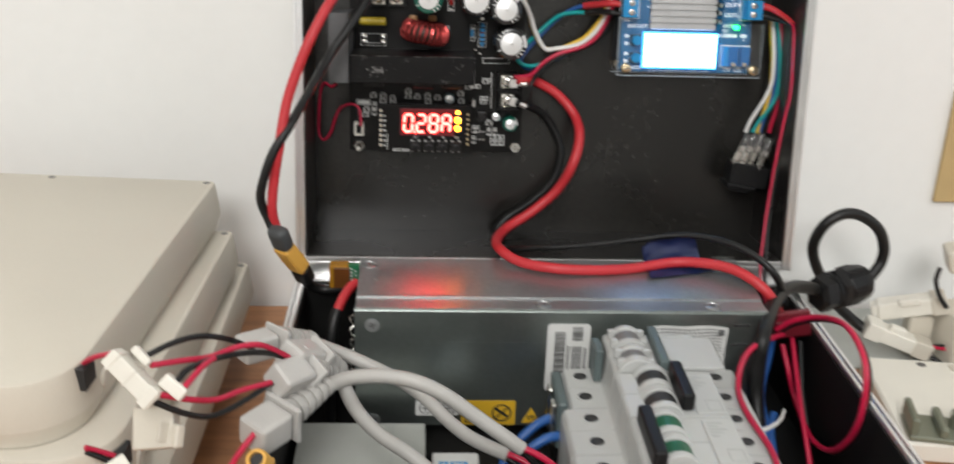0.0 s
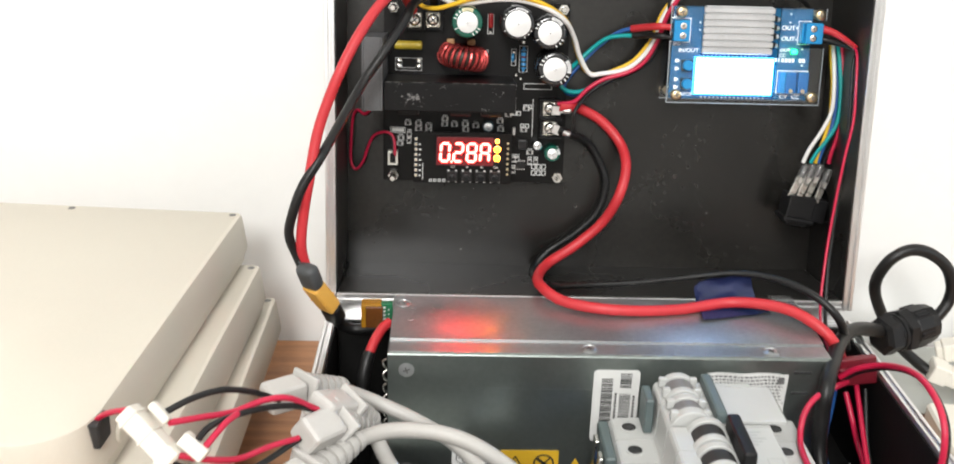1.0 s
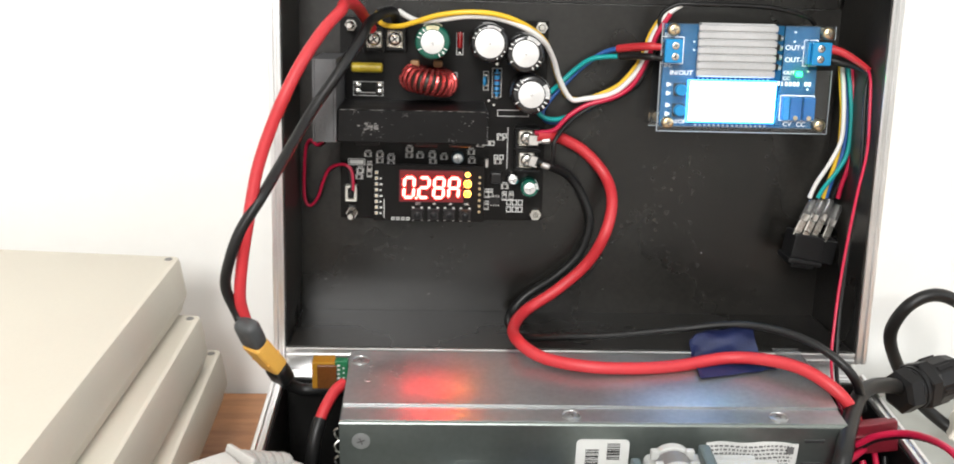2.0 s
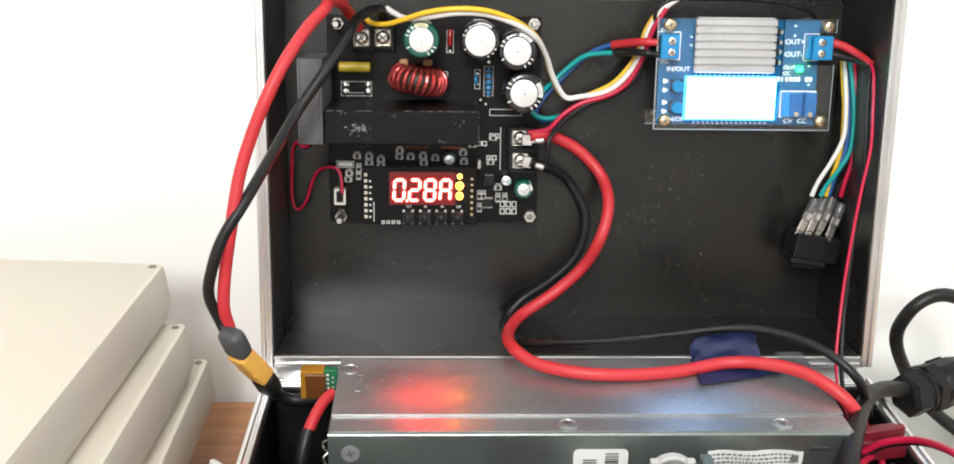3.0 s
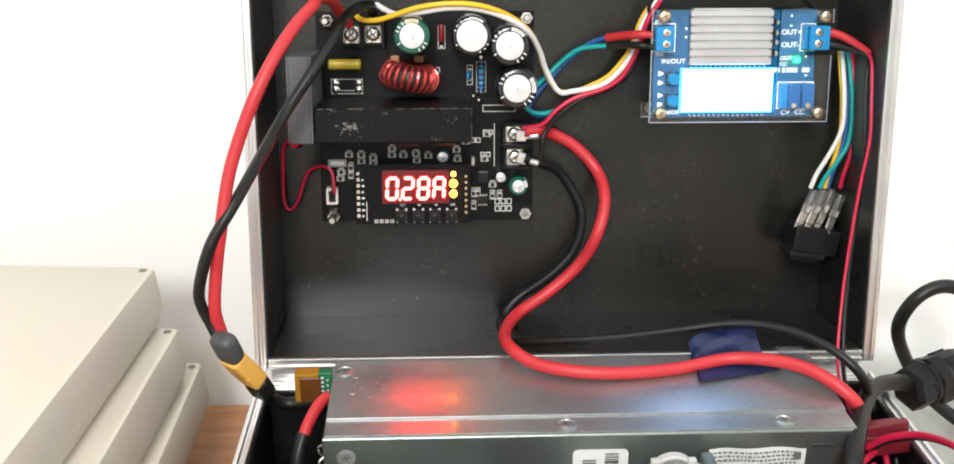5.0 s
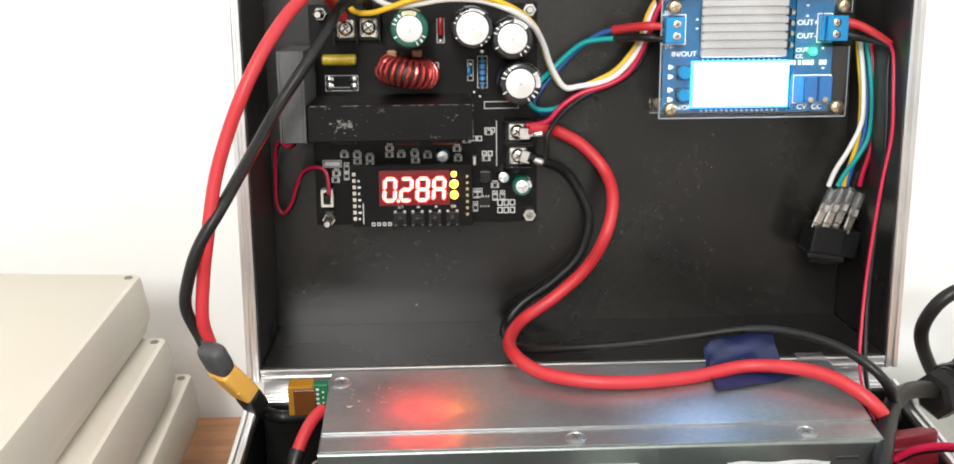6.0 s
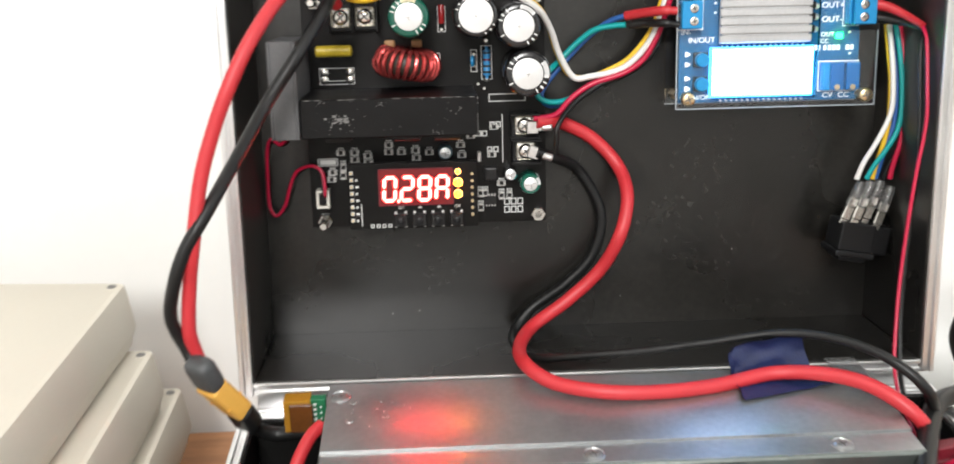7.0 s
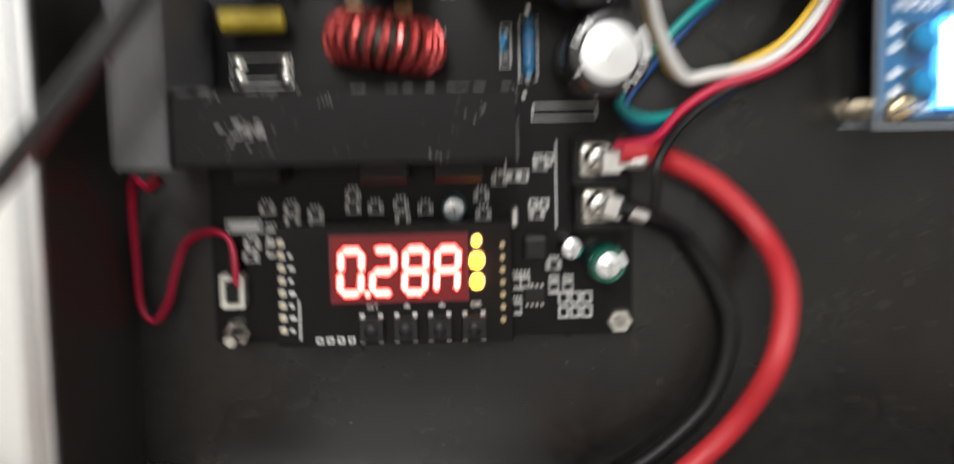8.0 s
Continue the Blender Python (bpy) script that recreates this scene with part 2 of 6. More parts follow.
def cable(name, pts, r, material, parent=None, label="", category="", group="", steps=6, seg=10):
    ob = part(name, sweep(bmesh.new(), pts, r, seg, steps), material, parent, "", smooth=True)
    return tagged(ob, label, category, group)


def along(a, b, roll=0.0):
    """A pose at a whose z axis points to b."""
    a, b = Vector(a), Vector(b)
    return Matrix.Translation(a) @ (b - a).to_track_quat("Z", "Y").to_matrix().to_4x4() @ Matrix.Rotation(radians(roll), 4, "Z")


def loft(bm, outline, levels, mi=0):
    """Stacks scaled copies of a closed outline: levels of (inset, z)."""
    t = bmesh.new()
    rings = []
    for inset, z in levels:
        ring = outline(inset)
        rings.append([t.verts.new((x, y, z)) for x, y in ring])
    n = len(rings[0])
    for a, b in zip(rings[:-1], rings[1:]):
        for i in range(n):
            t.faces.new((a[i], a[(i + 1) % n], b[(i + 1) % n], b[i]))
    t.faces.new(rings[0][::-1])
    t.faces.new(rings[-1])
    return merge(bm, t, mi)


def rounded(w, d, r, seg=6):
    """The outline of a w x d rectangle with corner radius r, for loft(); its corner is at 0, 0."""
    def outline(inset):
        pts = []
        rr = max(r - inset, 0.0005)
        for cx, cy, a0 in ((w - r, d - r, 0), (r, d - r, 90), (r, r, 180), (w - r, r, 270)):
            for k in range(seg + 1):
                a = radians(a0 + 90 * k / seg)
                pts.append((cx + rr * math.cos(a), cy + rr * math.sin(a)))
        return pts
    return outline


LEAN = radians(8.17)
LID = pose(0, 0.48, 0.1206) @ Matrix.Rotation(-LEAN, 4, "X")  # lid coordinates: across, depth, up


def in_lid(*pts):
    return [LID @ Vector(p) for p in pts]


def lettering(text, size, parent, m, material, name="print", depth=0.00006, align="CENTER", wide=1.0, heavy=0.0):
    cu = bpy.data.curves.new("tmp_text", "FONT")
    cu.offset = heavy
    cu.body, cu.size, cu.extrude, cu.align_x, cu.align_y = text, size, depth, align, "CENTER"
    tmp = new("tmp_text", cu)
    me = bpy.data.meshes.new_from_object(tmp.evaluated_get(bpy.context.evaluated_depsgraph_get()))
    bpy.data.objects.remove(tmp)
    bm = bmesh.new()
    bm.from_mesh(me)
    bpy.data.meshes.remove(me)
    bmesh.ops.scale(bm, vec=(wide, 1, 1), verts=bm.verts)
    return part(name, bm, material, parent, m=m)


def ring_box(bm, u0, u1, v0, v1, w, line=0.0003, mi=0):
    """A printed rectangle."""
    box(bm, u0, u1, v0, v0 + line, w, w + 0.00006, mi=mi)
    box(bm, u0, u1, v1 - line, v1, w, w + 0.00006, mi=mi)
    box(bm, u0, u0 + line, v0 + line, v1 - line, w, w + 0.00006, mi=mi)
    box(bm, u1 - line, u1, v0 + line, v1 - line, w, w + 0.00006, mi=mi)
    return bm


def screw_head(bm, r, h, m, slot=True, mi=0, dark=1):
    lathe(bm, [(r, 0), (r, h * 0.45), (r * 0.88, h * 0.8), (r * 0.62, h)], 20, m, mi)
    if slot:
        for turn in (20, 110):
            t = bmesh.new()
            box(t, -r * 0.6, r * 0.6, -r * 0.09, r * 0.09, h, h + 0.0001)
            t.transform(m @ pose(0, 0, 0, 0, 0, turn))
            merge(bm, t, dark)
    return bm

# ---- the room and the table ----
TABLE, BACK = 0.055, 0.571
wall = lambda name, *a: tagged(part(name, one_box(*a), WALL), "plain white painted wall", "wall", kind="structure")
wall("wall_back", -1.6, 1.9, BACK, BACK + 0.1, -0.7, 1.9)
wall("wall_left", -1.6, -1.5, -2.2, BACK - 0.002, -0.7, 1.9)
wall("wall_front", -1.6, 1.9, -2.3, -2.202, -0.7, 1.9)
# the opening is added, out of view, behind the side fill lamp
tagged(part("wall_right", box(box(box(one_box(1.8, 1.9, -2.2, BACK - 0.002, -0.7, 0.3), 1.8, 1.9, -2.2, BACK - 0.002, 1.6, 1.9),
       1.8, 1.9, -2.2, -1.4, 0.302, 1.598), 1.8, 1.9, -0.1, BACK - 0.002, 0.302, 1.598), WALL), "white wall out of view with an added opening", "wall", kind="structure")
tagged(part("floor", one_box(-1.6, 1.9, -2.3, BACK + 0.1, -0.8, -0.702), FLOOR), "plain grey-brown floor", "floor", kind="structure")
tagged(part("ceiling", one_box(-1.6, 1.9, -2.3, BACK + 0.1, 1.902, 2.0), WALL), "plain white ceiling", "ceiling", kind="structure")

table = thing("table", "brown wooden table pushed against the white wall", "table")
part("tabletop", one_box(-0.75, 0.75, -0.12, BACK - 0.004, TABLE - 0.03, TABLE, 0.002), WOOD, table)
for lx in (-0.72, 0.66):
    for ly in (-0.09, 0.49):
        part("leg", one_box(lx, lx + 0.06, ly, ly + 0.06, -0.702, TABLE - 0.031, 0.003), WOOD, table)

# ---- the open aluminium case ----
X0, X1 = -0.0747, 0.1796       # outer sides
YF, YB = 0.292, 0.480          # outer front and back of the base
RIM, LID_H, LID_D = 0.0047, 0.188, 0.0585
ZR, ZB = 0.1158, TABLE + 0.001


def rim_strip(length, bm=None):
    """A rim profile along x, top at z = 0, its width along y from 0 to RIM: two bright ridges and a groove."""
    bm = bm or bmesh.new()
    box(bm, 0, length, 0.0, RIM, -0.009, -0.0010, 0.0003)
    box(bm, 0, length, 0.0, RIM * 0.40, -0.0010, 0.0, 0.0003)
    box(bm, 0, length, RIM * 0.66, RIM, -0.0010, 0.0, 0.0003)
    return bm


case = thing("aluminium_case", "open silver aluminium tool case with black lining on the table", "case")
# base: four walls, a floor and linings
bs = bmesh.new()
t_ = 0.0022
box(bs, X0, X0 + t_, YF, YB, ZB, ZR - 0.0092)
box(bs, X1 - t_, X1, YF, YB, ZB, ZR - 0.0092)
box(bs, X0 + t_, X1 - t_, YF, YF + t_, ZB, ZR - 0.0092)
box(bs, X0 + t_, X1 - t_, YB - t_, YB, ZB, ZR - 0.0092)
box(bs, X0 + t_, X1 - t_, YF + t_, YB - t_, ZB, ZB + 0.002)
part("base_shell", bs, ALU, case)
for args in ((X0 + t_ + 0.0002, X0 + RIM + 0.0008, YF + RIM, YB - RIM, ZB + 0.0022, ZR - 0.0022, 0.0003),
             (X1 - RIM - 0.0008, X1 - t_ - 0.0002, YF + RIM, YB - RIM, ZB + 0.0022, ZR - 0.0022, 0.0003),
             (X0 + RIM + 0.001, X1 - RIM - 0.001, YB - RIM - 0.0008, YB - t_ - 0.0002, ZB + 0.0022, ZR - 0.0022, 0.0003),
             (X0 + RIM + 0.001, X1 - RIM - 0.001, YF + t_ + 0.0002, YF + RIM + 0.0008, ZB + 0.0022, ZR - 0.0022, 0.0003),
             (X0 + RIM + 0.001, X1 - RIM - 0.001, YF + RIM + 0.001, YB - RIM - 0.001, ZB + 0.0022, ZB + 0.004, 0)):
    part("base_lining", one_box(*args), LINER_IN, case, "black lining of the case's base")
L_, W_ = X1 - X0, YB - YF
part("base_rim", rim_strip(W_), ALU, case, m=pose(X0, YB, ZR, 0, 0, -90) @ pose(0, 0, 0))
part("base_rim", rim_strip(W_), ALU, case, m=pose(X1, YF, ZR, 0, 0, 90))
part("base_rim", rim_strip(L_ - 2 * RIM - 0.0004), ALU, case, m=pose(X1 - RIM - 0.0002, YB, ZR, 0, 0, 180))
part("base_rim", rim_strip(L_ - 2 * RIM - 0.0004), ALU, case, m=pose(X0 + RIM + 0.0002, YF, ZR))
hb = one_box(X0 + 0.006, X1 - 0.006, YB + 0.0004, YB + 0.0018, ZR - 0.012, ZR + 0.0060, 0.0002)
part("hinge_plate", hb, ALU, case)
hk = bmesh.new()
lathe(hk, [(0.0019, 0), (0.0019, L_ - 0.02)], 12, pose(X0 + 0.01, YB + 0.0036, ZR + 0.0012, 0, 90, 0))
part("hinge_pin", hk, ALU, case)
# lid, in lid coordinates
ls = bmesh.new()
box(ls, X0, X0 + t_, 0.0092, LID_D, 0, LID_H)
box(ls, X1 - t_, X1, 0.0092, LID_D, 0, LID_H)
box(ls, X0 + t_, X1 - t_, 0.0092, LID_D, 0, t_)
box(ls, X0 + t_, X1 - t_, 0.0092, LID_D, LID_H - t_, LID_H)
box(ls, X0 + t_, X1 - t_, LID_D - 0.0015, LID_D, t_, LID_H - t_)
part("lid_shell", ls, ALU, case, m=LID)
for args in ((X0 + t_ + 0.0002, X0 + RIM + 0.0006, 0.0012, LID_D - 0.002, RIM, LID_H - RIM, 0.0003),
             (X1 - RIM - 0.0006, X1 - t_ - 0.0002, 0.0012, LID_D - 0.002, RIM, LID_H - RIM, 0.0003),
             (X0 + RIM + 0.0008, X1 - RIM - 0.0008, 0.0012, LID_D - 0.002, t_ + 0.0002, RIM + 0.0006, 0.0003),
             (X0 + RIM + 0.0008, X1 - RIM - 0.0008, 0.0012, LID_D - 0.002, LID_H - RIM - 0.0006, LID_H - t_ - 0.0002, 0.0003)):
    part("lid_side_lining", one_box(*args), LINER, case, "black lining of the lid's sides", m=LID)
part("lid_back_lining", one_box(X0 + RIM + 0.00065, X1 - RIM - 0.00065, LID_D - 0.0045, LID_D - 0.002, RIM + 0.00065, 0.149), LINER, case,
     "black leatherette panel with faint smudges", m=LID)
part("lid_top_lining", one_box(X0 + RIM + 0.001, X1 - RIM - 0.001, LID_D - 0.0040, LID_D - 0.002, 0.1492, LID_H - RIM - 0.001, 0.0003), LINER, case, m=LID)
rng = random.Random(21)
b = bmesh.new()
for k in range(30):
    x, z, r_ = rng.uniform(X0 + 0.010, X1 - 0.010), rng.uniform(0.008, 0.14), rng.uniform(0.00004, 0.00010)
    box(b, x - r_, x + r_ * rng.uniform(1, 3), LID_D - 0.00462, LID_D - 0.00452, z - r_, z + r_)
part("dust", b, PALE_GREY, case, m=LID)["kind"] = "stuff"
for length, m in ((LID_H, LID @ pose(X0, 0, LID_H, 90, 0, 0) @ pose(0, 0, 0, 0, 0, -90)), (LID_H, LID @ pose(X1, 0, 0, 90, 0, 0) @ pose(0, 0, 0, 0, 0, 90)),
                  (L_ - 2 * RIM - 0.0004, LID @ pose(X0 + RIM + 0.0002, 0, 0, 90, 0, 0)),
                  (L_ - 2 * RIM - 0.0004, LID @ pose(X1 - RIM - 0.0002, 0, LID_H, 90, 0, 0) @ pose(0, 0, 0, 0, 0, 180))):
    part("lid_rim", rim_strip(length), ALU, case, m=m)

# ---- the power supply unit in the case ----
PX0, PX1, PY0, PY1, PZ0, PZ1 = -0.0418, 0.1490, 0.4185, 0.4742, 0.0660, 0.1280
SEAM, DROP = 0.4305, 0.0041    # where cover and flange meet; how far the front's fittings sit below their drawn heights


def crown(y):
    """Height of the slightly bowed cover plate."""
    half = (PY1 - SEAM) / 2
    return PZ1 + 0.0010 * (1 - ((y - SEAM - half) / half) ** 2)


psu = thing("power_supply", "galvanised steel server power supply lying in the case", "power supply")
ROUND = 0.0012
t = bmesh.new()
prof = [(PY1, PZ0), (PY1, PZ1 - 0.0010)] + [(PY0 + ROUND - ROUND * math.sin(a), PZ1 - 0.0010 - ROUND + ROUND * math.cos(a)) for a in [radians(90 * k / 8) for k in range(9)]] + [(PY0, PZ0)]
f = t.faces.new([t.verts.new((PX0, y, z)) for y, z in prof])
r = bmesh.ops.extrude_face_region(t, geom=[f])
bmesh.ops.translate(t, vec=(PX1 - PX0, 0, 0), verts=[q for q in r["geom"] if isinstance(q, bmesh.types.BMVert)])
part("body", t, STEEL, psu, smooth=True)
t = bmesh.new()
ys = [SEAM + (PY1 - 0.0004 - SEAM) * k / 24 for k in range(25)]
f = t.faces.new([t.verts.new((PX0 + 0.0004, y, crown(y))) for y in ys] + [t.verts.new((PX0 + 0.0004, y, PZ1 - 0.0014)) for y in (ys[-1], ys[0])])
r = bmesh.ops.extrude_face_region(t, geom=[f])
bmesh.ops.translate(t, vec=(PX1 - PX0 - 0.0006, 0, 0), verts=[q for q in r["geom"] if isinstance(q, bmesh.types.BMVert)])
part("cover", t, STEEL_LID, psu, "zinc-plated cover plate", smooth=True)
part("cover_flange", one_box(PX0 + 0.0006, PX1 - 0.0004, PY0 + ROUND + 0.0002, SEAM - 0.0002, PZ1 - 0.0014, PZ1 - 0.0008, 0.0001, 2), STEEL_LID, psu)
for x, y in ((-0.0370, 0.4632), (0.0448, 0.4240), (0.1238, 0.4240)):
    z = PZ1 - 0.0007 if y < 0.43 else crown(y) + 0.0001
    b = lathe(bmesh.new(), [(0.0037, 0), (0.0036, 0.0005), (0.0033, 0.0006), (0.0031, 0.0004), (0.0030, 0.00005)], 28, pose(x, y, z))
    screw_b = screw_head(b, 0.0027, 0.0004, pose(x, y, z + 0.0002))
    part("screw", screw_b, [STEEL_LID, SCUFF], psu, "flush cross screw", smooth=True)
for x, z in ((-0.0338, 0.1190), (-0.0335, 0.0690)):
    b = lathe(bmesh.new(), [(0.0034, 0), (0.0034, 0.0002), (0.0030, 0.00025)], 28, pose(x, PY0 + 0.0001, z, 90, 0, 0))
    screw_head(b, 0.0026, 0.0002, pose(x, PY0 - 0.00015, z, 90, 0, 0))
    part("screw", b, [STEEL_LID, SCUFF], psu, "flush cross screw", smooth=True)
# pressed dimples and scratches on the cover's end
rng = random.Random(3)
b = bmesh.new()
for k in range(13):
    x, y = rng.gauss(-0.0235, 0.0055), rng.gauss(0.4535, 0.0045)
    if PX0 + 0.002 < x < PX1 and SEAM + 0.003 < y < PY1 - 0.002:
        r = rng.uniform(0.0003, 0.0009)
        lathe(b, [(r, 0), (r * 0.8, 0.00010), (r * 0.3, 0.00018)], 10, pose(x, y, crown(y) - 0.00004))
for x, y in ((-0.0325, 0.4590), (-0.0330, 0.4470)):
    lathe(b, [(0.0014, 0), (0.0012, 0.0002), (0.0005, 0.0003)], 14, pose(x, y, crown(y) - 0.00004))
part("dimples", b, STEEL_LID, psu)["kind"] = "stuff"
# flat dark disc paints the unlit inside of a small hole
part("dark_hole_disc", lathe(bmesh.new(), [(0.0011, 0), (0.0011, 0.00012)], 14, pose(0.1429, 0.4580, crown(0.4580))), DARK_METAL, psu)
for z in (0.1246, 0.1146):
    part("slot", one_box(0.1331, 0.1408, PY0 - 0.0003, PY0 + 0.0006, z - DROP - 0.0007, z - DROP + 0.0007, 0.0002), DARK_METAL, psu, "narrow dark slot")
# a shallow raised field on the front
part("pressed_field", one_box(0.0005, 0.0462, PY0 - 0.00006, PY0 + 0.0004, 0.0902 - DROP, 0.1148 - DROP), STEEL, psu)
# end plate with pins, circuit board edge and amber film
b = bmesh.new()
for k in range(9):
    sweep(b, [(PX0 - 0.0006, PY0 + 0.004 + (k % 2) * 0.0012, 0.122 - k * 0.006), (PX0 - 0.0022, PY0 + 0.0045, 0.1205 - k * 0.006), (PX0 - 0.0018, PY0 + 0.004, 0.1185 - k * 0.006), (PX0 - 0.0005, PY0 + 0.0045, 0.1170 - k * 0.006)], 0.0005, 6, 3)
part("contact_springs", b, CHROME, psu, "row of bright contact springs", smooth=True)
part("end_plate", one_box(PX0 - 0.0012, PX0 - 0.0002, PY0 + 0.012, PY1 - 0.012, PZ0 + 0.003, PZ1 - 0.010, 0.0002), BLACK_PL, psu)
edge = part("circuit_board", one_box(-0.0560, PX0 - 0.0002, 0.4605, 0.4640, 0.1185, 0.1298, 0.0002), PCB_GREEN, psu, "green circuit board end")
b = bmesh.new()
for k in range(5):
    box(b, -0.0462, -0.0452, 0.4601, 0.4604, 0.1200 + k * 0.0019, 0.1208 + k * 0.0019)
for k in range(3):
    box(b, -0.0440, -0.0434, 0.4601, 0.4604, 0.1222 + k * 0.0022, 0.1228 + k * 0.0022)
part("printing", b, SILK, edge)["kind"] = "stuff"
film = one_box(-0.0564, -0.0470, 0.4588, 0.4656, 0.1180, 0.1301, 0.0008, 2)
for v in film.verts:
    v.co.y += 0.0004 * math.sin(v.co.x * 900)
part("film_wrap", film, KAPTON, psu, "amber film tape wrapped round the board end")
part("film_fold", one_box(-0.0541, -0.0463, 0.4574, 0.4587, 0.1188, 0.1294, 0.0003), AMBER_DARK, psu)


def label_plate(x0, x1, z0, z1, material, r=0.0018, lift=0.0003):
    w, d = x1 - x0, z1 - z0
    return loft(bmesh.new(), rounded(w, d, r, 4), [(0, 0), (0, lift)]), pose(x0, PY0 - 0.0001, z0 - DROP, 90, 0, 0)


FY = PY0 - 0.0004          # face of the labels


def marks_on(bm, rects, lift=0.0):
    for x0, x1, z0, z1 in rects:
        box(bm, x0, x1, FY - 0.00012 - lift, FY - 0.00002 - lift, z0 - DROP, z1 - DROP)
    return bm


bm_, m_ = label_plate(0.0467, 0.0667, 0.0892, 0.1247, PAPER)
bar = part("barcode_label", bm_, PAPER, psu, "white barcode label", m=m_)
rng = random.Random(11)
rects, z = [], 0.1205
while z > 0.0925:
    h_ = rng.choice((0.00028, 0.0005, 0.0008))
    rects.append((0.0502, 0.0552, z - h_, z))
    z -= h_ + rng.choice((0.0003, 0.0005))
z = 0.1232
while z > 0.0975:
    h_ = rng.choice((0.00028, 0.0005, 0.0009)) if z > 0.116 else rng.choice((0.0003, 0.0004))
    rects.append((0.0583, 0.0632, z - h_, z))
    z -= h_ + rng.choice((0.0003, 0.0005)) + (0.0025 if 0.1155 < z - h_ < 0.1162 else 0)
for k in range(10):
    rects.append((0.0562, 0.0572, 0.0990 + k * 0.0015, 0.1000 + k * 0.0015))
for k in range(8):
    rects.append((0.0641, 0.0651, 0.1000 + k * 0.0016, 0.1011 + k * 0.0016))
part("printing", marks_on(bmesh.new(), rects), PRINT, bar)["kind"] = "stuff"
bm_, m_ = label_plate(-0.0136, 0.0067, 0.0757, 0.0834, PAPER, 0.0006)
ic = part("icon_label", bm_, PAPER, psu, "small white label with round symbols", m=m_)


def hoop(bm, x, z, r, line=0.0004):
    z -= DROP
    t = bmesh.new()
    ra = [t.verts.new((x + r * math.cos(a), FY - 0.0001, z + r * math.sin(a))) for a in [2 * math.pi * k / 28 for k in range(28)]]
    rb = [t.verts.new((x + (r - line) * math.cos(a), FY - 0.0001, z + (r - line) * math.sin(a))) for a in [2 * math.pi * k / 28 for k in range(28)]]
    for k in range(28):
        t.faces.new((ra[k], ra[(k + 1) % 28], rb[(k + 1) % 28], rb[k]))
    return merge(bm, t)


def stroke(bm, a, c, line=0.0004):
    (x0, z0), (x1, z1) = a, c
    z0, z1 = z0 - DROP, z1 - DROP
    d = Vector((x1 - x0, 0, z1 - z0)).normalized()
    n = Vector((-d.z, 0, d.x)) * line / 2
    t = bmesh.new()
    t.faces.new([t.verts.new(Vector((x, FY - 0.00011, z)) + s * n) for x, z, s in ((x0, z0, 1), (x1, z1, 1), (x1, z1, -1), (x0, z0, -1))])
    return merge(bm, t)


b = bmesh.new()
for x in (-0.0088, 0.0018):
    hoop(b, x, 0.0796, 0.0031)
    stroke(b, (x - 0.0022, 0.0796), (x + 0.0022, 0.0796))
    stroke(b, (x, 0.0776), (x, 0.0816))
part("printing", b, PRINT, ic)["kind"] = "stuff"
bm_, m_ = label_plate(0.0081, 0.0336, 0.0708, 0.0836, YELLOW_LABEL, 0.0004)
wl = part("warning_label", bm_, YELLOW_LABEL, psu, "yellow warning label with black signs", m=m_)
b = bmesh.new()
stroke(b, (0.0098, 0.0722), (0.0192, 0.0722), 0.0006)
stroke(b, (0.0098, 0.0722), (0.0145, 0.0808), 0.0006)
stroke(b, (0.0192, 0.0722), (0.0145, 0.0808), 0.0006)
stroke(b, (0.0145, 0.0745), (0.0145, 0.0785), 0.0007)
hoop(b, 0.0272, 0.0772, 0.0047, 0.0008)
stroke(b, (0.0240, 0.0740), (0.0304, 0.0804), 0.0008)
stroke(b, (0.0242, 0.0796), (0.0300, 0.0752), 0.0014)
part("printing", b, PRINT, wl)["kind"] = "stuff"
t = bmesh.new()
f = t.faces.new([t.verts.new(p) for p in ((0.0368, PY0 - 0.0001, 0.0717 - DROP), (0.0458, PY0 - 0.0001, 0.0717 - DROP), (0.0413, PY0 - 0.0001, 0.0800 - DROP))])
r = bmesh.ops.extrude_face_region(t, geom=[f])
bmesh.ops.translate(t, vec=(0, -0.0003, 0), verts=[q for q in r["geom"] if isinstance(q, bmesh.types.BMVert)])
tri = part("warning_triangle", t, YELLOW_LABEL, psu, "yellow warning triangle")
b = bmesh.new()
stroke(b, (0.0400, 0.0735), (0.0400, 0.0758), 0.0007)
stroke(b, (0.0414, 0.0735), (0.0414, 0.0762), 0.0007)
stroke(b, (0.0428, 0.0735), (0.0428, 0.0758), 0.0007)
part("printing", b, PRINT, tri)["kind"] = "stuff"
# crumpled rating label
t = bmesh.new()
bmesh.ops.create_grid(t, x_segments=16, y_segments=10, size=0.5)
for v in t.verts:
    x, z = v.co.x, v.co.y
    v.co = Vector((0.1130 + x * 0.0350, PY0 - 0.0006 - 0.0005 * math.sin(x * 11 + z * 5) - 0.0005 * (abs(x) > 0.4), 0.1135 - DROP + z * 0.0215))
r = bmesh.ops.extrude_face_region(t, geom=list(t.faces))
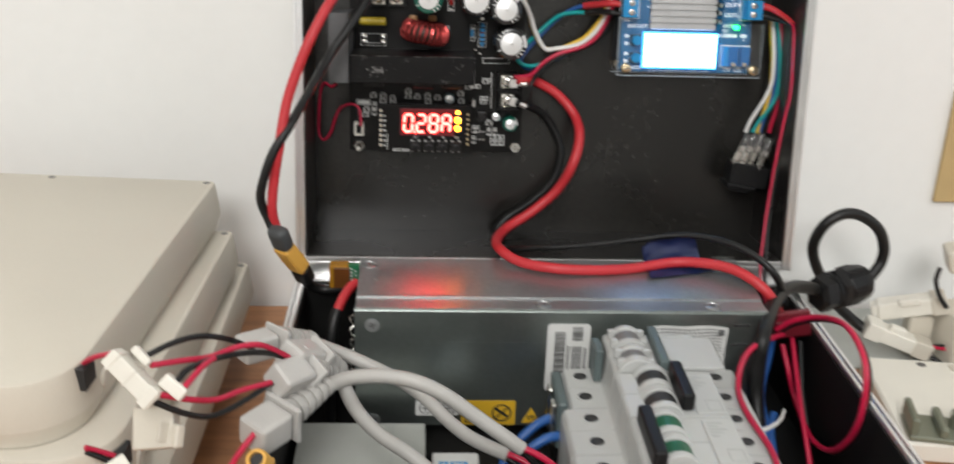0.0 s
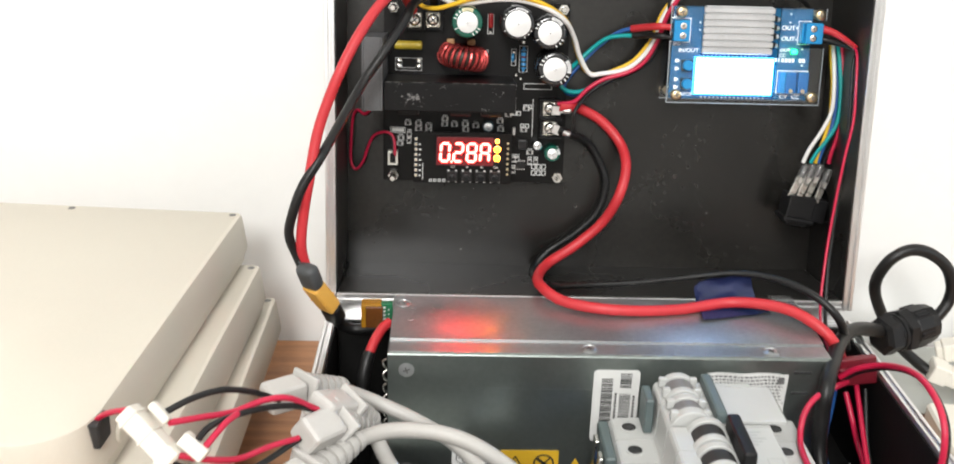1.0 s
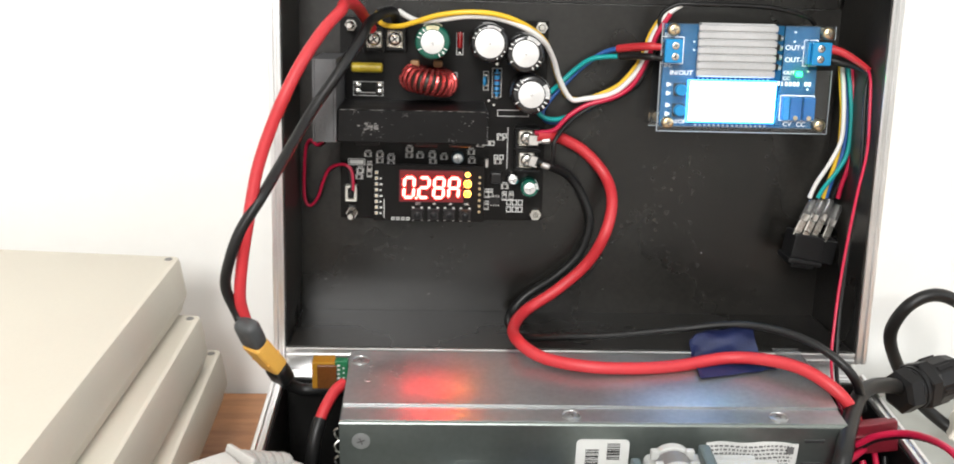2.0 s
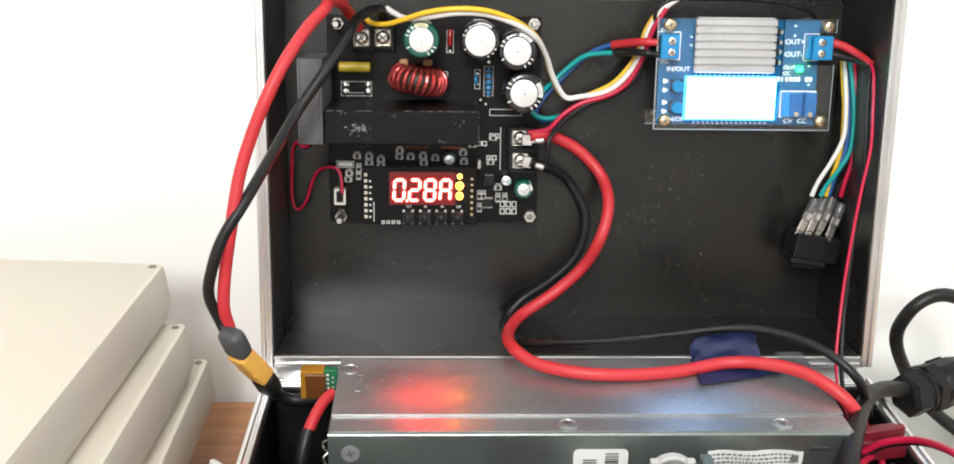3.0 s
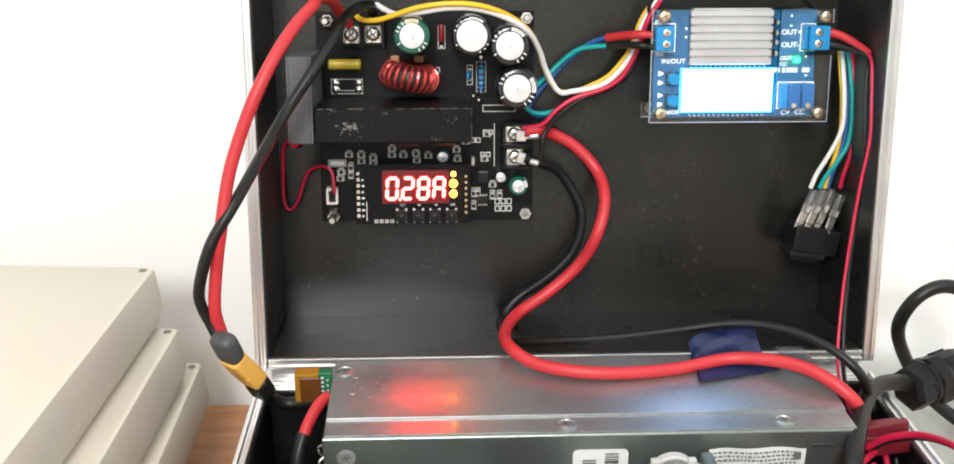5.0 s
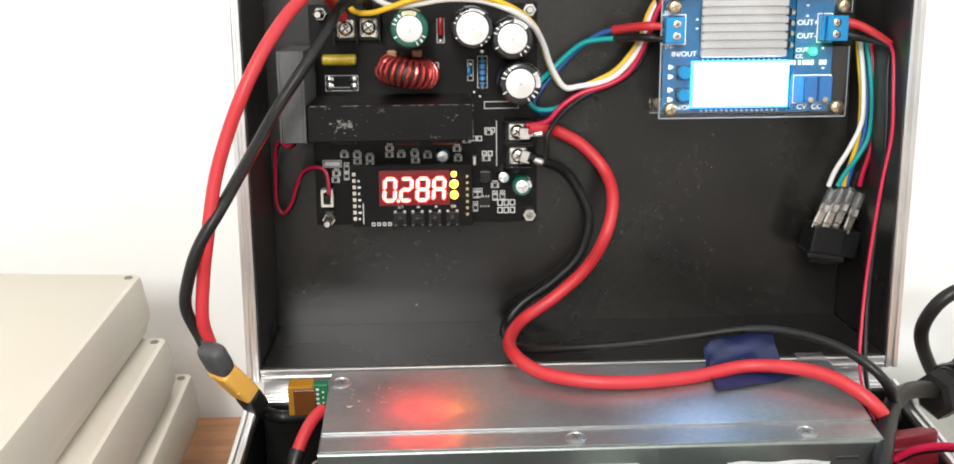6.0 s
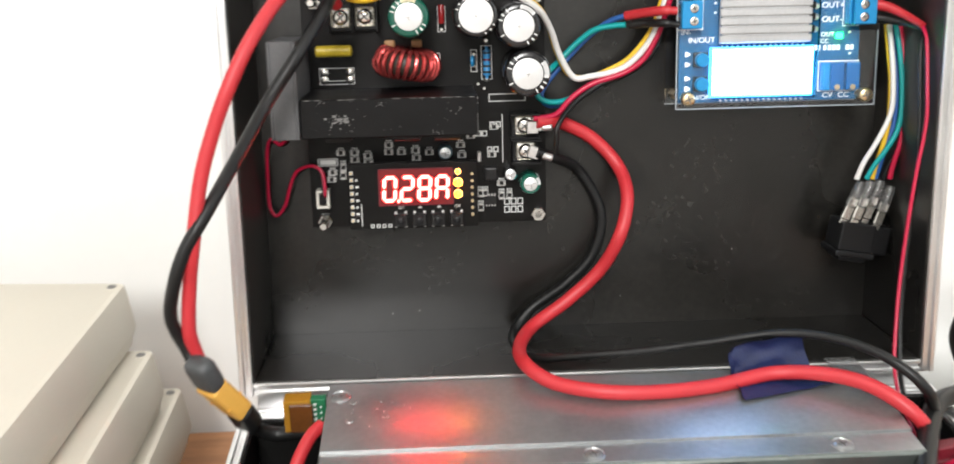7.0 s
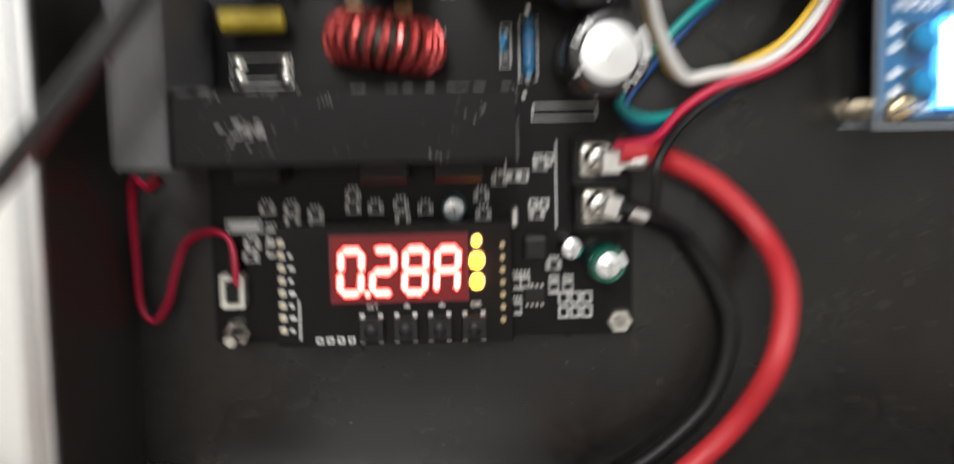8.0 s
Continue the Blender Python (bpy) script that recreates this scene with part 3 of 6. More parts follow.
bmesh.ops.translate(t, vec=(0, 0.0002, 0), verts=[q for q in r["geom"] if isinstance(q, bmesh.types.BMVert)])
rate = part("rating_label", t, PAPER, psu, "crumpled white rating label with fine print")
b = bmesh.new()
rng = random.Random(5)
for k in range(12):
    z = 0.1230 - k * 0.0016
    x = 0.0970
    while x < 0.1285:
        l = rng.uniform(0.0005, 0.0016)
        u = (x - 0.1130) / 0.0350
        w = (z - 0.1135) / 0.0215
        yy = PY0 - 0.0006 - 0.0005 * math.sin(u * 11 + w * 5) - 0.0004
        box(b, x, x + l, yy - 0.0001, yy, z - DROP - 0.0007, z - DROP)
        x += l + 0.0006
box(b, 0.1262, 0.1288, PY0 - 0.0019, PY0 - 0.0018, 0.1200 - DROP, 0.1230 - DROP)
part("printing", b, LABEL_PRINT, rate)["kind"] = "stuff"
# the pads that it stands on
for x in (-0.030, 0.120):
    tagged(part("foam_pad", one_box(x, x + 0.02, PY0 + 0.010, PY1 - 0.010, ZB + 0.0042, PZ0 - 0.0002, 0.001), BLACK_PL), "black foam pad under the power supply", "foam pad", "foam pads")

# blue cloth tape holding a cable to the cover
t = bmesh.new()
nu, nv = 30, 26
g = [[None] * (nv + 1) for _ in range(nu + 1)]
for i in range(nu + 1):
    for j in range(nv + 1):
        s, q = i / nu, j / nv
        curl = max(0, 1 - s / 0.06)
        x = 0.0985 - 0.0003 * q + s * (0.0347 - 0.0087 * q) + 0.0006 * math.sin(q * 13) * (1 - s)
        if q < 0.45:
            y = 0.4485 + q / 0.45 * 0.0170 + 0.003 * s + 0.0065 * s * (1 - q / 0.45)
            z = crown(y) + 0.0007 + 0.0004 * math.sin(s * 9 + q * 4) ** 2 + 0.00015 * math.sin(s * 23 + q * 11) + 0.0016 * curl ** 2
        else:
            k = (q - 0.45) / 0.55
            y, z = 0.4655 + 0.003 * s + 0.003 * math.sin(k * 2.2), PZ1 + 0.0010 + k * (0.0116 + 0.0040 * s) + 0.0005 * math.sin(s * 5)
            y -= 0.0022 * curl + 0.0010 * abs(math.sin(s * 5.5 + k * 2.1)) ** 3 + 0.0012 * max(0, k - 0.86) / 0.14
            y += 0.0004 * math.sin(s * 3 + k * 9) + 0.0002 * math.sin(s * 8 - k * 14)
        g[i][j] = t.verts.new((x, y, z))
for i in range(nu):
    for j in range(nv):
        t.faces.new((g[i][j], g[i + 1][j], g[i + 1][j + 1], g[i][j + 1]))
r = bmesh.ops.extrude_face_region(t, geom=list(t.faces))
bmesh.ops.translate(t, vec=(0, -0.0003, 0.0003), verts=[q for q in r["geom"] if isinstance(q, bmesh.types.BMVert)])
tagged(part("blue_tape", t, BLUE_TAPE, smooth=True), "crumpled dark blue cloth tape under a red cable", "tape")
b = one_box(0.1370, 0.1480, PY1 - 0.010, PY1 + 0.004, PZ1 + 0.0007, PZ1 + 0.0010, 0.0001)
tagged(part("clear_tape", b, CLEAR_SLEEVE), "strip of clear tape on the cover's corner", "tape")

# ---- the boost converter board on the lid; coordinates across, up, out of the board ----
BF = LID @ pose(0, 0.0465, 0, 90, 0, 0)


def at(u, v, w=0.0, turn=0.0):
    return BF @ pose(u, v, w, 0, 0, turn)


brd = thing("boost_converter_board", "black converter circuit board with lit red digits inside the lid", "circuit board")
pcb = part("pcb", one_box(-0.0505, 0.0412, 0.0515, 0.1414, -0.0016, 0.0, 0.0002), PCB_BLACK, brd, m=BF)

# mounting bolts
for u, v, tall in ((-0.0457, 0.1378, 0.011), (-0.0454, 0.0540, 0.0105), (0.0381, 0.0545, 0.0022), (0.0379, 0.1386, 0.0045)):
    b = bmesh.new()
    lathe(b, [(0.0030, 0.0), (0.0030, 0.0022), (0.0026, 0.0026)], 6, at(u, v))
    lathe(b, [(0.0015, 0.0026), (0.0015, tall), (0.0012, tall + 0.0004)], 12, at(u, v))
    for k in range(int(max(0, tall - 0.004) / 0.0008)):
        lathe(b, [(0.0015, 0), (0.0018, 0.0003), (0.0015, 0.0006)], 12, at(u, v, 0.0032 + k * 0.0008))
    lathe(b, [(0.0024, -0.0078), (0.0024, -0.0017)], 6, at(u, v))
    part("bolt", b, CHROME, brd, "shiny metal bolt", smooth=True)


def barrier_terminal(u, v, turn, tab=False):
    """A black barrier terminal with a square plate and a cross screw."""
    b = bmesh.new()
    box(b, -0.0048, 0.0048, -0.0050, 0.0050, 0, 0.0058, 0.0003)
    box(b, -0.0048, -0.0040, -0.0056, 0.0056, 0.0058, 0.0110, 0.0002)
    box(b, 0.0040, 0.0048, -0.0056, 0.0056, 0.0058, 0.0110, 0.0002)
    base = part("screw_terminal", b, BLACK_PL, brd, "black terminal with a bright screw", m=at(u, v, 0.0002, turn))
    p = one_box(-0.0035, 0.0035, -0.0036, 0.0036, 0.0058, 0.0070, 0.0012, 3)
    part("plate", p, CHROME, base, m=at(u, v, 0.0002, turn))
    s = screw_head(bmesh.new(), 0.0029, 0.0020, at(u, v, 0.0072, turn + 17))
    part("screw", s, [CHROME, DARK_METAL], base, smooth=True)
    return base


for u, v in ((-0.0352, 0.1322), (-0.0262, 0.1325)):
    barrier_terminal(u, v, 0)
for u, v in ((0.0325, 0.0904), (0.0329, 0.0806)):
    barrier_terminal(u, v, 90)


def electrolytic(u, v, r, tall, sleeve, disc, stripe=None, tilt=(0, 0), tick=True):
    """A can capacitor with a crimped top, a bare aluminium disc and a sleeve."""
    m = at(u, v) @ pose(0, 0, 0, tilt[0], tilt[1], 0)
    b = lathe(bmesh.new(), [(r * 0.94, 0), (r, 0.0008), (r, 0.0022), (r * 0.95, 0.0030), (r, 0.0038), (r, tall - 0.0014), (r * 0.94, tall - 0.0004), (r * 0.86, tall), (disc, tall - 0.0001)], 36, m)
    can = part("capacitor", b, sleeve, brd, smooth=True)
    d = lathe(bmesh.new(), [(disc, tall - 0.0005), (disc, tall - 0.00002), (disc * 0.97, tall + 0.00012), (disc * 0.03, tall + 0.00060)], 36, m)
    for turn in (10, 100, 190, 280):
        t = bmesh.new()
        box(t, 0.0, disc * 0.85, -0.00009, 0.00009, -0.00012, 0.00006)
        t.transform(m @ pose(0, 0, tall + 0.00058, 0, 0, turn) @ pose(0, 0, 0, 0, 7.0, 0))
        merge(d, t, 1)
    part("top_disc", d, [CAN_TOP, SCUFF], can, "bare bright aluminium top")
    if stripe:
        s = bmesh.new()
        for k in range(-3, 4):
            a = radians(stripe[1] + k * 9)
            t = bmesh.new()
            box(t, r * 1.001, r * 1.012, -r * 0.09, r * 0.09, 0.004, tall - 0.0022)
            t.transform(m @ pose(0, 0, 0, 0, 0, stripe[1] + k * 9))
            merge(s, t)
        # the folded end of the sleeve carries the stripe over the edge
        for k in range(-2, 3):
            t = bmesh.new()
            box(t, disc * 1.06, r * 0.93, -r * 0.1, r * 0.1, tall - 0.0003, tall + 0.0001)
            t.transform(m @ pose(0, 0, 0, 0, 0, stripe[1] + k * 9))
            merge(s, t)
        part("stripe", s, stripe[0], can, "pale polarity stripe")
    if tick:
        s = bmesh.new()
        for a0, n in ((-62, 3), (-150, 1), (128, 3)):
            for k in range(n):
                t = bmesh.new()
                box(t, disc * (1.08 + 0.04 * (k % 2)), r * 0.92, -0.00022, 0.00022 + 0.0002 * (k % 3 == 1), tall - 0.0003, tall + 0.0001)
                t.transform(m @ pose(0, 0, 0, 0, 0, a0 + k * 17))
                merge(s, t)
        part("printing", s, SILK, can)["kind"] = "stuff"
    return can


electrolytic(-0.0098, 0.1325, 0.0074, 0.0270, GREEN_SLEEVE, 0.0049, (PALE_YELLOW, 90))
electrolytic(0.0140, 0.1325, 0.0080, 0.0285, BLACK_SLEEVE, 0.0061, (PALE_GREY, 75))
electrolytic(0.0292, 0.1285, 0.0080, 0.0275, BLACK_SLEEVE, 0.0056, (PALE_GREY, 60))
electrolytic(0.0322, 0.1115, 0.0083, 0.0275, BLACK_SLEEVE, 0.0056, (PALE_GREY, 12))
electrolytic(0.0270, 0.0716, 0.0026, 0.0070, BLACK_SLEEVE, 0.0020, (TEAL_PVC, -30), tick=False)
electrolytic(0.0344, 0.0682, 0.0041, 0.0105, GREEN_SLEEVE, 0.0026, (PALE_GREY, 20), tick=False)
electrolytic(0.0021, 0.0806, 0.0027, 0.0065, TEAL_DARK, 0.0021, tick=False)

# wound choke, its ring lying with the axis upwards
ch = at(-0.0114, 0.1152, 0.0105) @ pose(0, 0, 0, -89, 0, 0) @ pose(0, 0, 0, 0, 9, 0)
core = bmesh.new()
t = bmesh.new()
rings = []
for i in range(40):
    a = 2 * math.pi * i / 40
    rings.append([t.verts.new(((0.0083 + 0.0029 * math.cos(q)) * math.cos(a), (0.0083 + 0.0029 * math.cos(q)) * math.sin(a), 0.0040 * math.sin(q))) for q in [2 * math.pi * k / 12 for k in range(12)]])
for i in range(40):
    for k in range(12):
        t.faces.new((rings[i][k], rings[(i + 1) % 40][k], rings[(i + 1) % 40][(k + 1) % 12], rings[i][(k + 1) % 12]))
merge(core, t)
core_ob = part("choke", core, CHOKE_CORE, brd, "choke wound with red copper wire", m=ch, smooth=True)
wind = []
turns = 23
for i in range(turns * 12 + 1):
    a = radians(200) + radians(335) * i / (turns * 12)
    q = 2 * math.pi * i / 12
    rr = 0.0083 + 0.0039 * math.cos(q)
    wind.append((rr * math.cos(a), rr * math.sin(a), 0.0050 * math.sin(q)))
wb = sweep(bmesh.new(), wind, 0.00092, 7, 1)
part("winding", wb, COPPER, core_ob, "shiny red copper winding", m=ch, smooth=True)
for du in (-0.006, 0.004):
    part("glue", one_box(du - 0.002, du + 0.002, 0.0055, 0.0085, 0.004, 0.009, 0.001, 2), TAN_GLUE, core_ob, m=at(-0.0114, 0.1152))

# film capacitor, resistors, fuse link
b = lathe(bmesh.new(), [(0.0014, 0), (0.0022, 0.0006), (0.0022, 0.0130), (0.0014, 0.0136)], 14, at(-0.0449, 0.1202, 0.0100) @ pose(0, 0, 0, 0, 90, 0))
part("film_capacitor", b, YELLOW_FILM, brd, "yellow film capacitor", smooth=True)
b = lathe(bmesh.new(), [(0.0006, -0.0012), (0.0006, 0), (0.0014, 0.0002), (0.0016, 0.0012), (0.0013, 0.0020), (0.0013, 0.0075), (0.0016, 0.0085), (0.0014, 0.0095), (0.0006, 0.0098), (0.0006, 0.0110)], 16, at(0.0188, 0.1093, 0.0034) @ pose(0, 0, 0, -90, 0, 0))
res = part("resistor", b, BLUE_RESISTOR, brd, "pale blue banded resistor", smooth=True)
for k, mm in enumerate((PRINT, PRINT, MAROON, PRINT)):
    part("band", lathe(bmesh.new(), [(0.00136 + (0.0003 if k in (0, 3) else 0), 0), (0.00136 + (0.0003 if k in (0, 3) else 0), 0.0008)], 16, at(0.0188, 0.1093 + (0.0010, 0.0032, 0.0056, 0.0082)[k], 0.0034) @ pose(0, 0, 0, -90, 0, 0)), mm, res, smooth=True)
b = lathe(bmesh.new(), [(0.0010, 0), (0.0013, 0.0004), (0.0013, 0.0066), (0.0010, 0.0070)], 14, at(0.0021, 0.1290, 0.0022) @ pose(0, 0, 0, -90, 0, 0))
part("diode", b, RED_GLASS, brd, "dark red diode", smooth=True)
b = bmesh.new()
lathe(b, [(0.0006, 0), (0.0021, 0.0003), (0.0021, 0.0013), (0.0006, 0.0016)], 16, at(0.0126, 0.1150, 0.005) @ pose(0, 0, 0, 0, 80, 0))
part("disc_capacitor", b, CYAN_PL, brd, smooth=True)
b = bmesh.new()
for u in (-0.0430, -0.0332):
    lathe(b, [(0.0017, 0.0), (0.0017, 0.0003), (0.0008, 0.0008)], 16, at(u, 0.1116))
    lathe(b, [(0.0017, 0.0), (0.0017, 0.0003), (0.0008, 0.0008)], 16, at(u, 0.1088))
for v in (0.1080, 0.1223):
    lathe(b, [(0.0013, 0.0), (0.0013, 0.0003), (0.0006, 0.0010)], 16, at(0.0188, v))
for u, v in ((0.0021, 0.1268), (0.0155, 0.1060), (0.0178, 0.1042), (0.0140, 0.1172), (0.0140, 0.1128), (0.0330, 0.1035)):
    lathe(b, [(0.0009, 0.0), (0.0009, 0.0003), (0.0005, 0.0010)], 12, at(u, v))
part("solder_joints", b, CHROME, brd, "", smooth=True)["kind"] = "stuff"

# printed lines
b = bmesh.new()
ring_box(b, -0.0448, -0.0315, 0.1070, 0.1134, 0.00002)
box(b, -0.0415, -0.0345, 0.1083, 0.1086, 0.00002, 0.0001)
ring_box(b, 0.0006, 0.0037, 0.1258, 0.1355, 0.00002)
ring_box(b, 0.0128, 0.0153, 0.1105, 0.1190, 0.00002)
ring_box(b, 0.0168, 0.0210, 0.1075, 0.1205, 0.00002)
ring_box(b, 0.0195, 0.0337, 0.0990, 0.1020, 0.00002)
box(b, -0.0490, 0.0134, 0.1046, 0.1049, 0.00002, 0.0001)
box(b, 0.0134, 0.0137, 0.0880, 0.1049, 0.00002, 0.0001)
box(b, 0.0010, 0.0013, 0.1125, 0.1178, 0.00002, 0.0001)
box(b, -0.0040, 0.0012, 0.1178, 0.1181, 0.00002, 0.0001)
for u, v in ((0.0218, 0.0902), (0.0207, 0.0805), (0.0144, 0.0868), (0.0164, 0.0868)):
    ring_box(b, u - 0.0022, u - 0.0002, v - 0.0011, v + 0.0011, 0.00002, 0.0004)
    ring_box(b, u + 0.0002, u + 0.0022, v - 0.0011, v + 0.0011, 0.00002, 0.0004)
box(b, 0.0244, 0.0247, 0.0752, 0.0941, 0.00002, 0.0001)
box(b, 0.0390, 0.0393, 0.0990, 0.1010, 0.00002, 0.0001)
# maker's mark as plain bars in a frame
ring_box(b, -0.0472, -0.0395, 0.0757, 0.0787, 0.00002, 0.0003)
box(b, -0.0465, -0.0402, 0.0763, 0.0781, 0.00002, 0.0001)
for k in range(7):
    box(b, -0.0340 + k * 0.0009, -0.0340 + k * 0.0009 + 0.0005, 0.0590 + (k % 3) * 0.002, 0.0602 + (k % 3) * 0.002, 0.00002, 0.0001)
lines = part("printing", b, SILK, brd, "white printed outlines", m=BF)
lines["kind"] = "stuff"

# small surface parts: dark bodies with bright ends
rng = random.Random(7)
body, ends, outl = bmesh.new(), bmesh.new(), bmesh.new()


def chip(u, v, a=0.0016, c=0.0009, upright=False, outline=True):
    if upright:
        box(body, u - c / 2, u + c / 2, v - a * 0.3, v + a * 0.3, 0.0001, 0.0007)
        box(ends, u - c / 2, u + c / 2, v - a / 2, v - a * 0.3, 0.0001, 0.0008)
        box(ends, u - c / 2, u + c / 2, v + a * 0.3, v + a / 2, 0.0001, 0.0008)
    else:
        box(body, u - a * 0.3, u + a * 0.3, v - c / 2, v + c / 2, 0.0001, 0.0007)
        box(ends, u - a / 2, u - a * 0.3, v - c / 2, v + c / 2, 0.0001, 0.0008)
        box(ends, u + a * 0.3, u + a / 2, v - c / 2, v + c / 2, 0.0001, 0.0008)
    if outline:
        hu, hv = (0.0011, 0.0017) if upright else (0.0017, 0.0011)
        ring_box(outl, u - hu, u + hu, v - hv, v + hv, 0.00002, 0.00022)
        # a row of tiny print above the part
        for k in range(3):
            box(outl, u - 0.0010 + k * 0.0008, u - 0.0005 + k * 0.0008, v + hv + 0.0003, v + hv + 0.0009, 0.00002, 0.00008)


for cu_, cv_, up_ in ((-0.0382, 0.0808, 0), (-0.0329, 0.0807, 0), (-0.0329, 0.0780, 0), (-0.0278, 0.0794, 0), (-0.0278, 0.0768, 0), (-0.0196, 0.0833, 0), (-0.0197, 0.0806, 0),
                      (-0.0148, 0.0805, 0), (-0.0093, 0.0810, 0), (-0.0090, 0.0781, 0), (-0.0040, 0.0801, 0), (-0.0417, 0.0732, 0), (-0.0422, 0.0704, 0), (-0.0375, 0.0751, 1),
                      (-0.0376, 0.0720, 1), (0.0156, 0.0634, 1), (0.0174, 0.0634, 1), (0.0156, 0.0578, 1), (0.0238, 0.0671, 0), (0.0238, 0.0623, 1), (0.0269, 0.0623, 1), (0.0122, 0.0861, 0),
                      (0.0213, 0.0893, 0), (0.0203, 0.0785, 0), (0.0082, 0.0826, 0), (0.0086, 0.0786, 0)):
    chip(cu_, cv_, 0.0026, 0.0014, upright=bool(up_))
for i in range(3):
    ring_box(outl, 0.0248 + i * 0.0026, 0.0270 + i * 0.0026, 0.0552, 0.0578, 0.00002, 0.00035)
    ring_box(outl, 0.0248 + i * 0.0026, 0.0270 + i * 0.0026, 0.0584, 0.0610, 0.00002, 0.00035)
for k in range(4):
    box(ends, 0.0176 + k * 0.0011, 0.0181 + k * 0.0011, 0.0580, 0.0588, 0.0001, 0.0005)
    box(ends, 0.0176 + k * 0.0011, 0.0181 + k * 0.0011, 0.0622, 0.0630, 0.0001, 0.0005)
box(body, 0.0172, 0.0216, 0.0588, 0.0622, 0.0001, 0.0013, 0.0002)
part("chip_body", body, CHIP, brd, m=BF)["kind"] = "stuff"
part("chip_contact", ends, TIN, brd, m=BF)["kind"] = "stuff"
part("chip_outline", outl, SILK, brd, m=BF)["kind"] = "stuff"
b = one_box(0.0170, 0.0222, 0.0688, 0.0740, 0.0001, 0.0042, 0.0008, 2)
part("power_inductor", b, CHIP, brd, "dark square inductor", m=BF)
b = one_box(0.0145, 0.0160, 0.0760, 0.0800, 0.0001, 0.003, 0.0003)
part("shunt", b, TIN, brd, m=BF)
b = one_box(0.0325, 0.0365, 0.0640, 0.0655, 0.0001, 0.004, 0.0003)
part("fuse", b, MAROON, brd, m=BF)

# fan connector and its twisted wires
b = bmesh.new()
box(b, -0.0480, -0.0430, 0.0600, 0.0612, 0.0001, 0.0055, 0.0002)
box(b, -0.0480, -0.0430, 0.0660, 0.0672, 0.0001, 0.0055, 0.0002)
box(b, -0.0480, -0.0470, 0.0612, 0.0660, 0.0001, 0.0055)
box(b, -0.0440, -0.0430, 0.0612, 0.0660, 0.0001, 0.0055)
box(b, -0.0470, -0.0440, 0.0612, 0.0660, 0.0001, 0.0015)
part("fan_socket", b, WHITE_PL, brd, "white fan socket", m=BF)
b = one_box(-0.0466, -0.0444, 0.0618, 0.0656, 0.0016, 0.0075, 0.0003)
part("fan_plug", b, BLACK_PL, brd, m=BF)

# black heatsink bar and the grey fan at its end
SINK = 0.0410
b = bmesh.new()
box(b, -0.0481, 0.0135, 0.0919, 0.1055, SINK - 0.0030, SINK, 0.0004)
sink = part("heatsink", b, BLACK_SINK, brd, "black anodised heatsink bar", m=BF)
for k in range(6):
    v0 = 0.0922 + k * 0.00245
    part("fin", one_box(-0.0479, 0.0133, v0, v0 + 0.0010, 0.0003, SINK - 0.0031), BLACK_SINK, sink, m=BF)
marks = bmesh.new()
for k in range(60):
    u, v = rng.gauss(-0.0345, 0.0019), rng.gauss(0.0980, 0.0012)
    s = abs(rng.gauss(0, 0.00019)) + 0.00007
    box(marks, u - s, u + s * rng.uniform(0.3, 2), v - s * 0.6, v + s, SINK + 0.00001, SINK + 0.00005)
for u0, v0, n in ((-0.0203, 0.1034, 9), (-0.0005, 0.0938, 8), (0.0065, 0.1005, 7), (-0.041, 0.1045, 6)):
    for k in range(n):
        u, v, s = rng.gauss(u0, 0.0008), rng.gauss(v0, 0.0006), rng.uniform(0.00005, 0.00022)
        box(marks, u - s, u + s, v - s, v + s, SINK + 0.00001, SINK + 0.00005)
for k in range(30):
    u, v = rng.uniform(-0.046, 0.012), rng.uniform(0.0925, 0.1050)
    box(marks, u, u + rng.uniform(0.0001, 0.0009), v, v + 0.00008, SINK + 0.00001, SINK + 0.00005)
# bare metal where the edges are worn
for k in range(16):
    v = 0.0923 + k * 0.00082
    if rng.random() < 0.6:
        box(marks, 0.0132, 0.01352, v, v + rng.uniform(0.0002, 0.0007), SINK - 0.0001, SINK + 0.00005)
for k in range(22):
    u = rng.uniform(-0.047, 0.012)
    box(marks, u, u + rng.uniform(0.0005, 0.0028), 0.1052, 0.10546, SINK - 0.00005, SINK + 0.00004)
part("scuffs", marks, SCUFF, sink, m=BF)["kind"] = "stuff"
b = bmesh.new()
for seg_ in ((-0.0582, -0.0572), (-0.0495, -0.0485)):
    box(b, seg_[0], seg_[1], 0.0918, 0.1256, 0.0, 0.0415, 0.0002)
box(b, -0.0572, -0.0495, 0.0918, 0.1256, 0.0393, 0.0413, 0.0002)
box(b, -0.0572, -0.0495, 0.0920, 0.0940, 0.0, 0.0392)
box(b, -0.0572, -0.0495, 0.1234, 0.1254, 0.0, 0.0392)
part("fan_frame", b, GREY_FOAM, brd, "dark grey frame of a small fan", m=BF)
# transistor tabs clamped under the bar's lower side
for u in (-0.0375, -0.0120, 0.0030):
    part("transistor", one_box(u - 0.0050, u + 0.0050, 0.0872, 0.0917, 0.0006, 0.0180, 0.0004), CHIP, brd, m=BF)

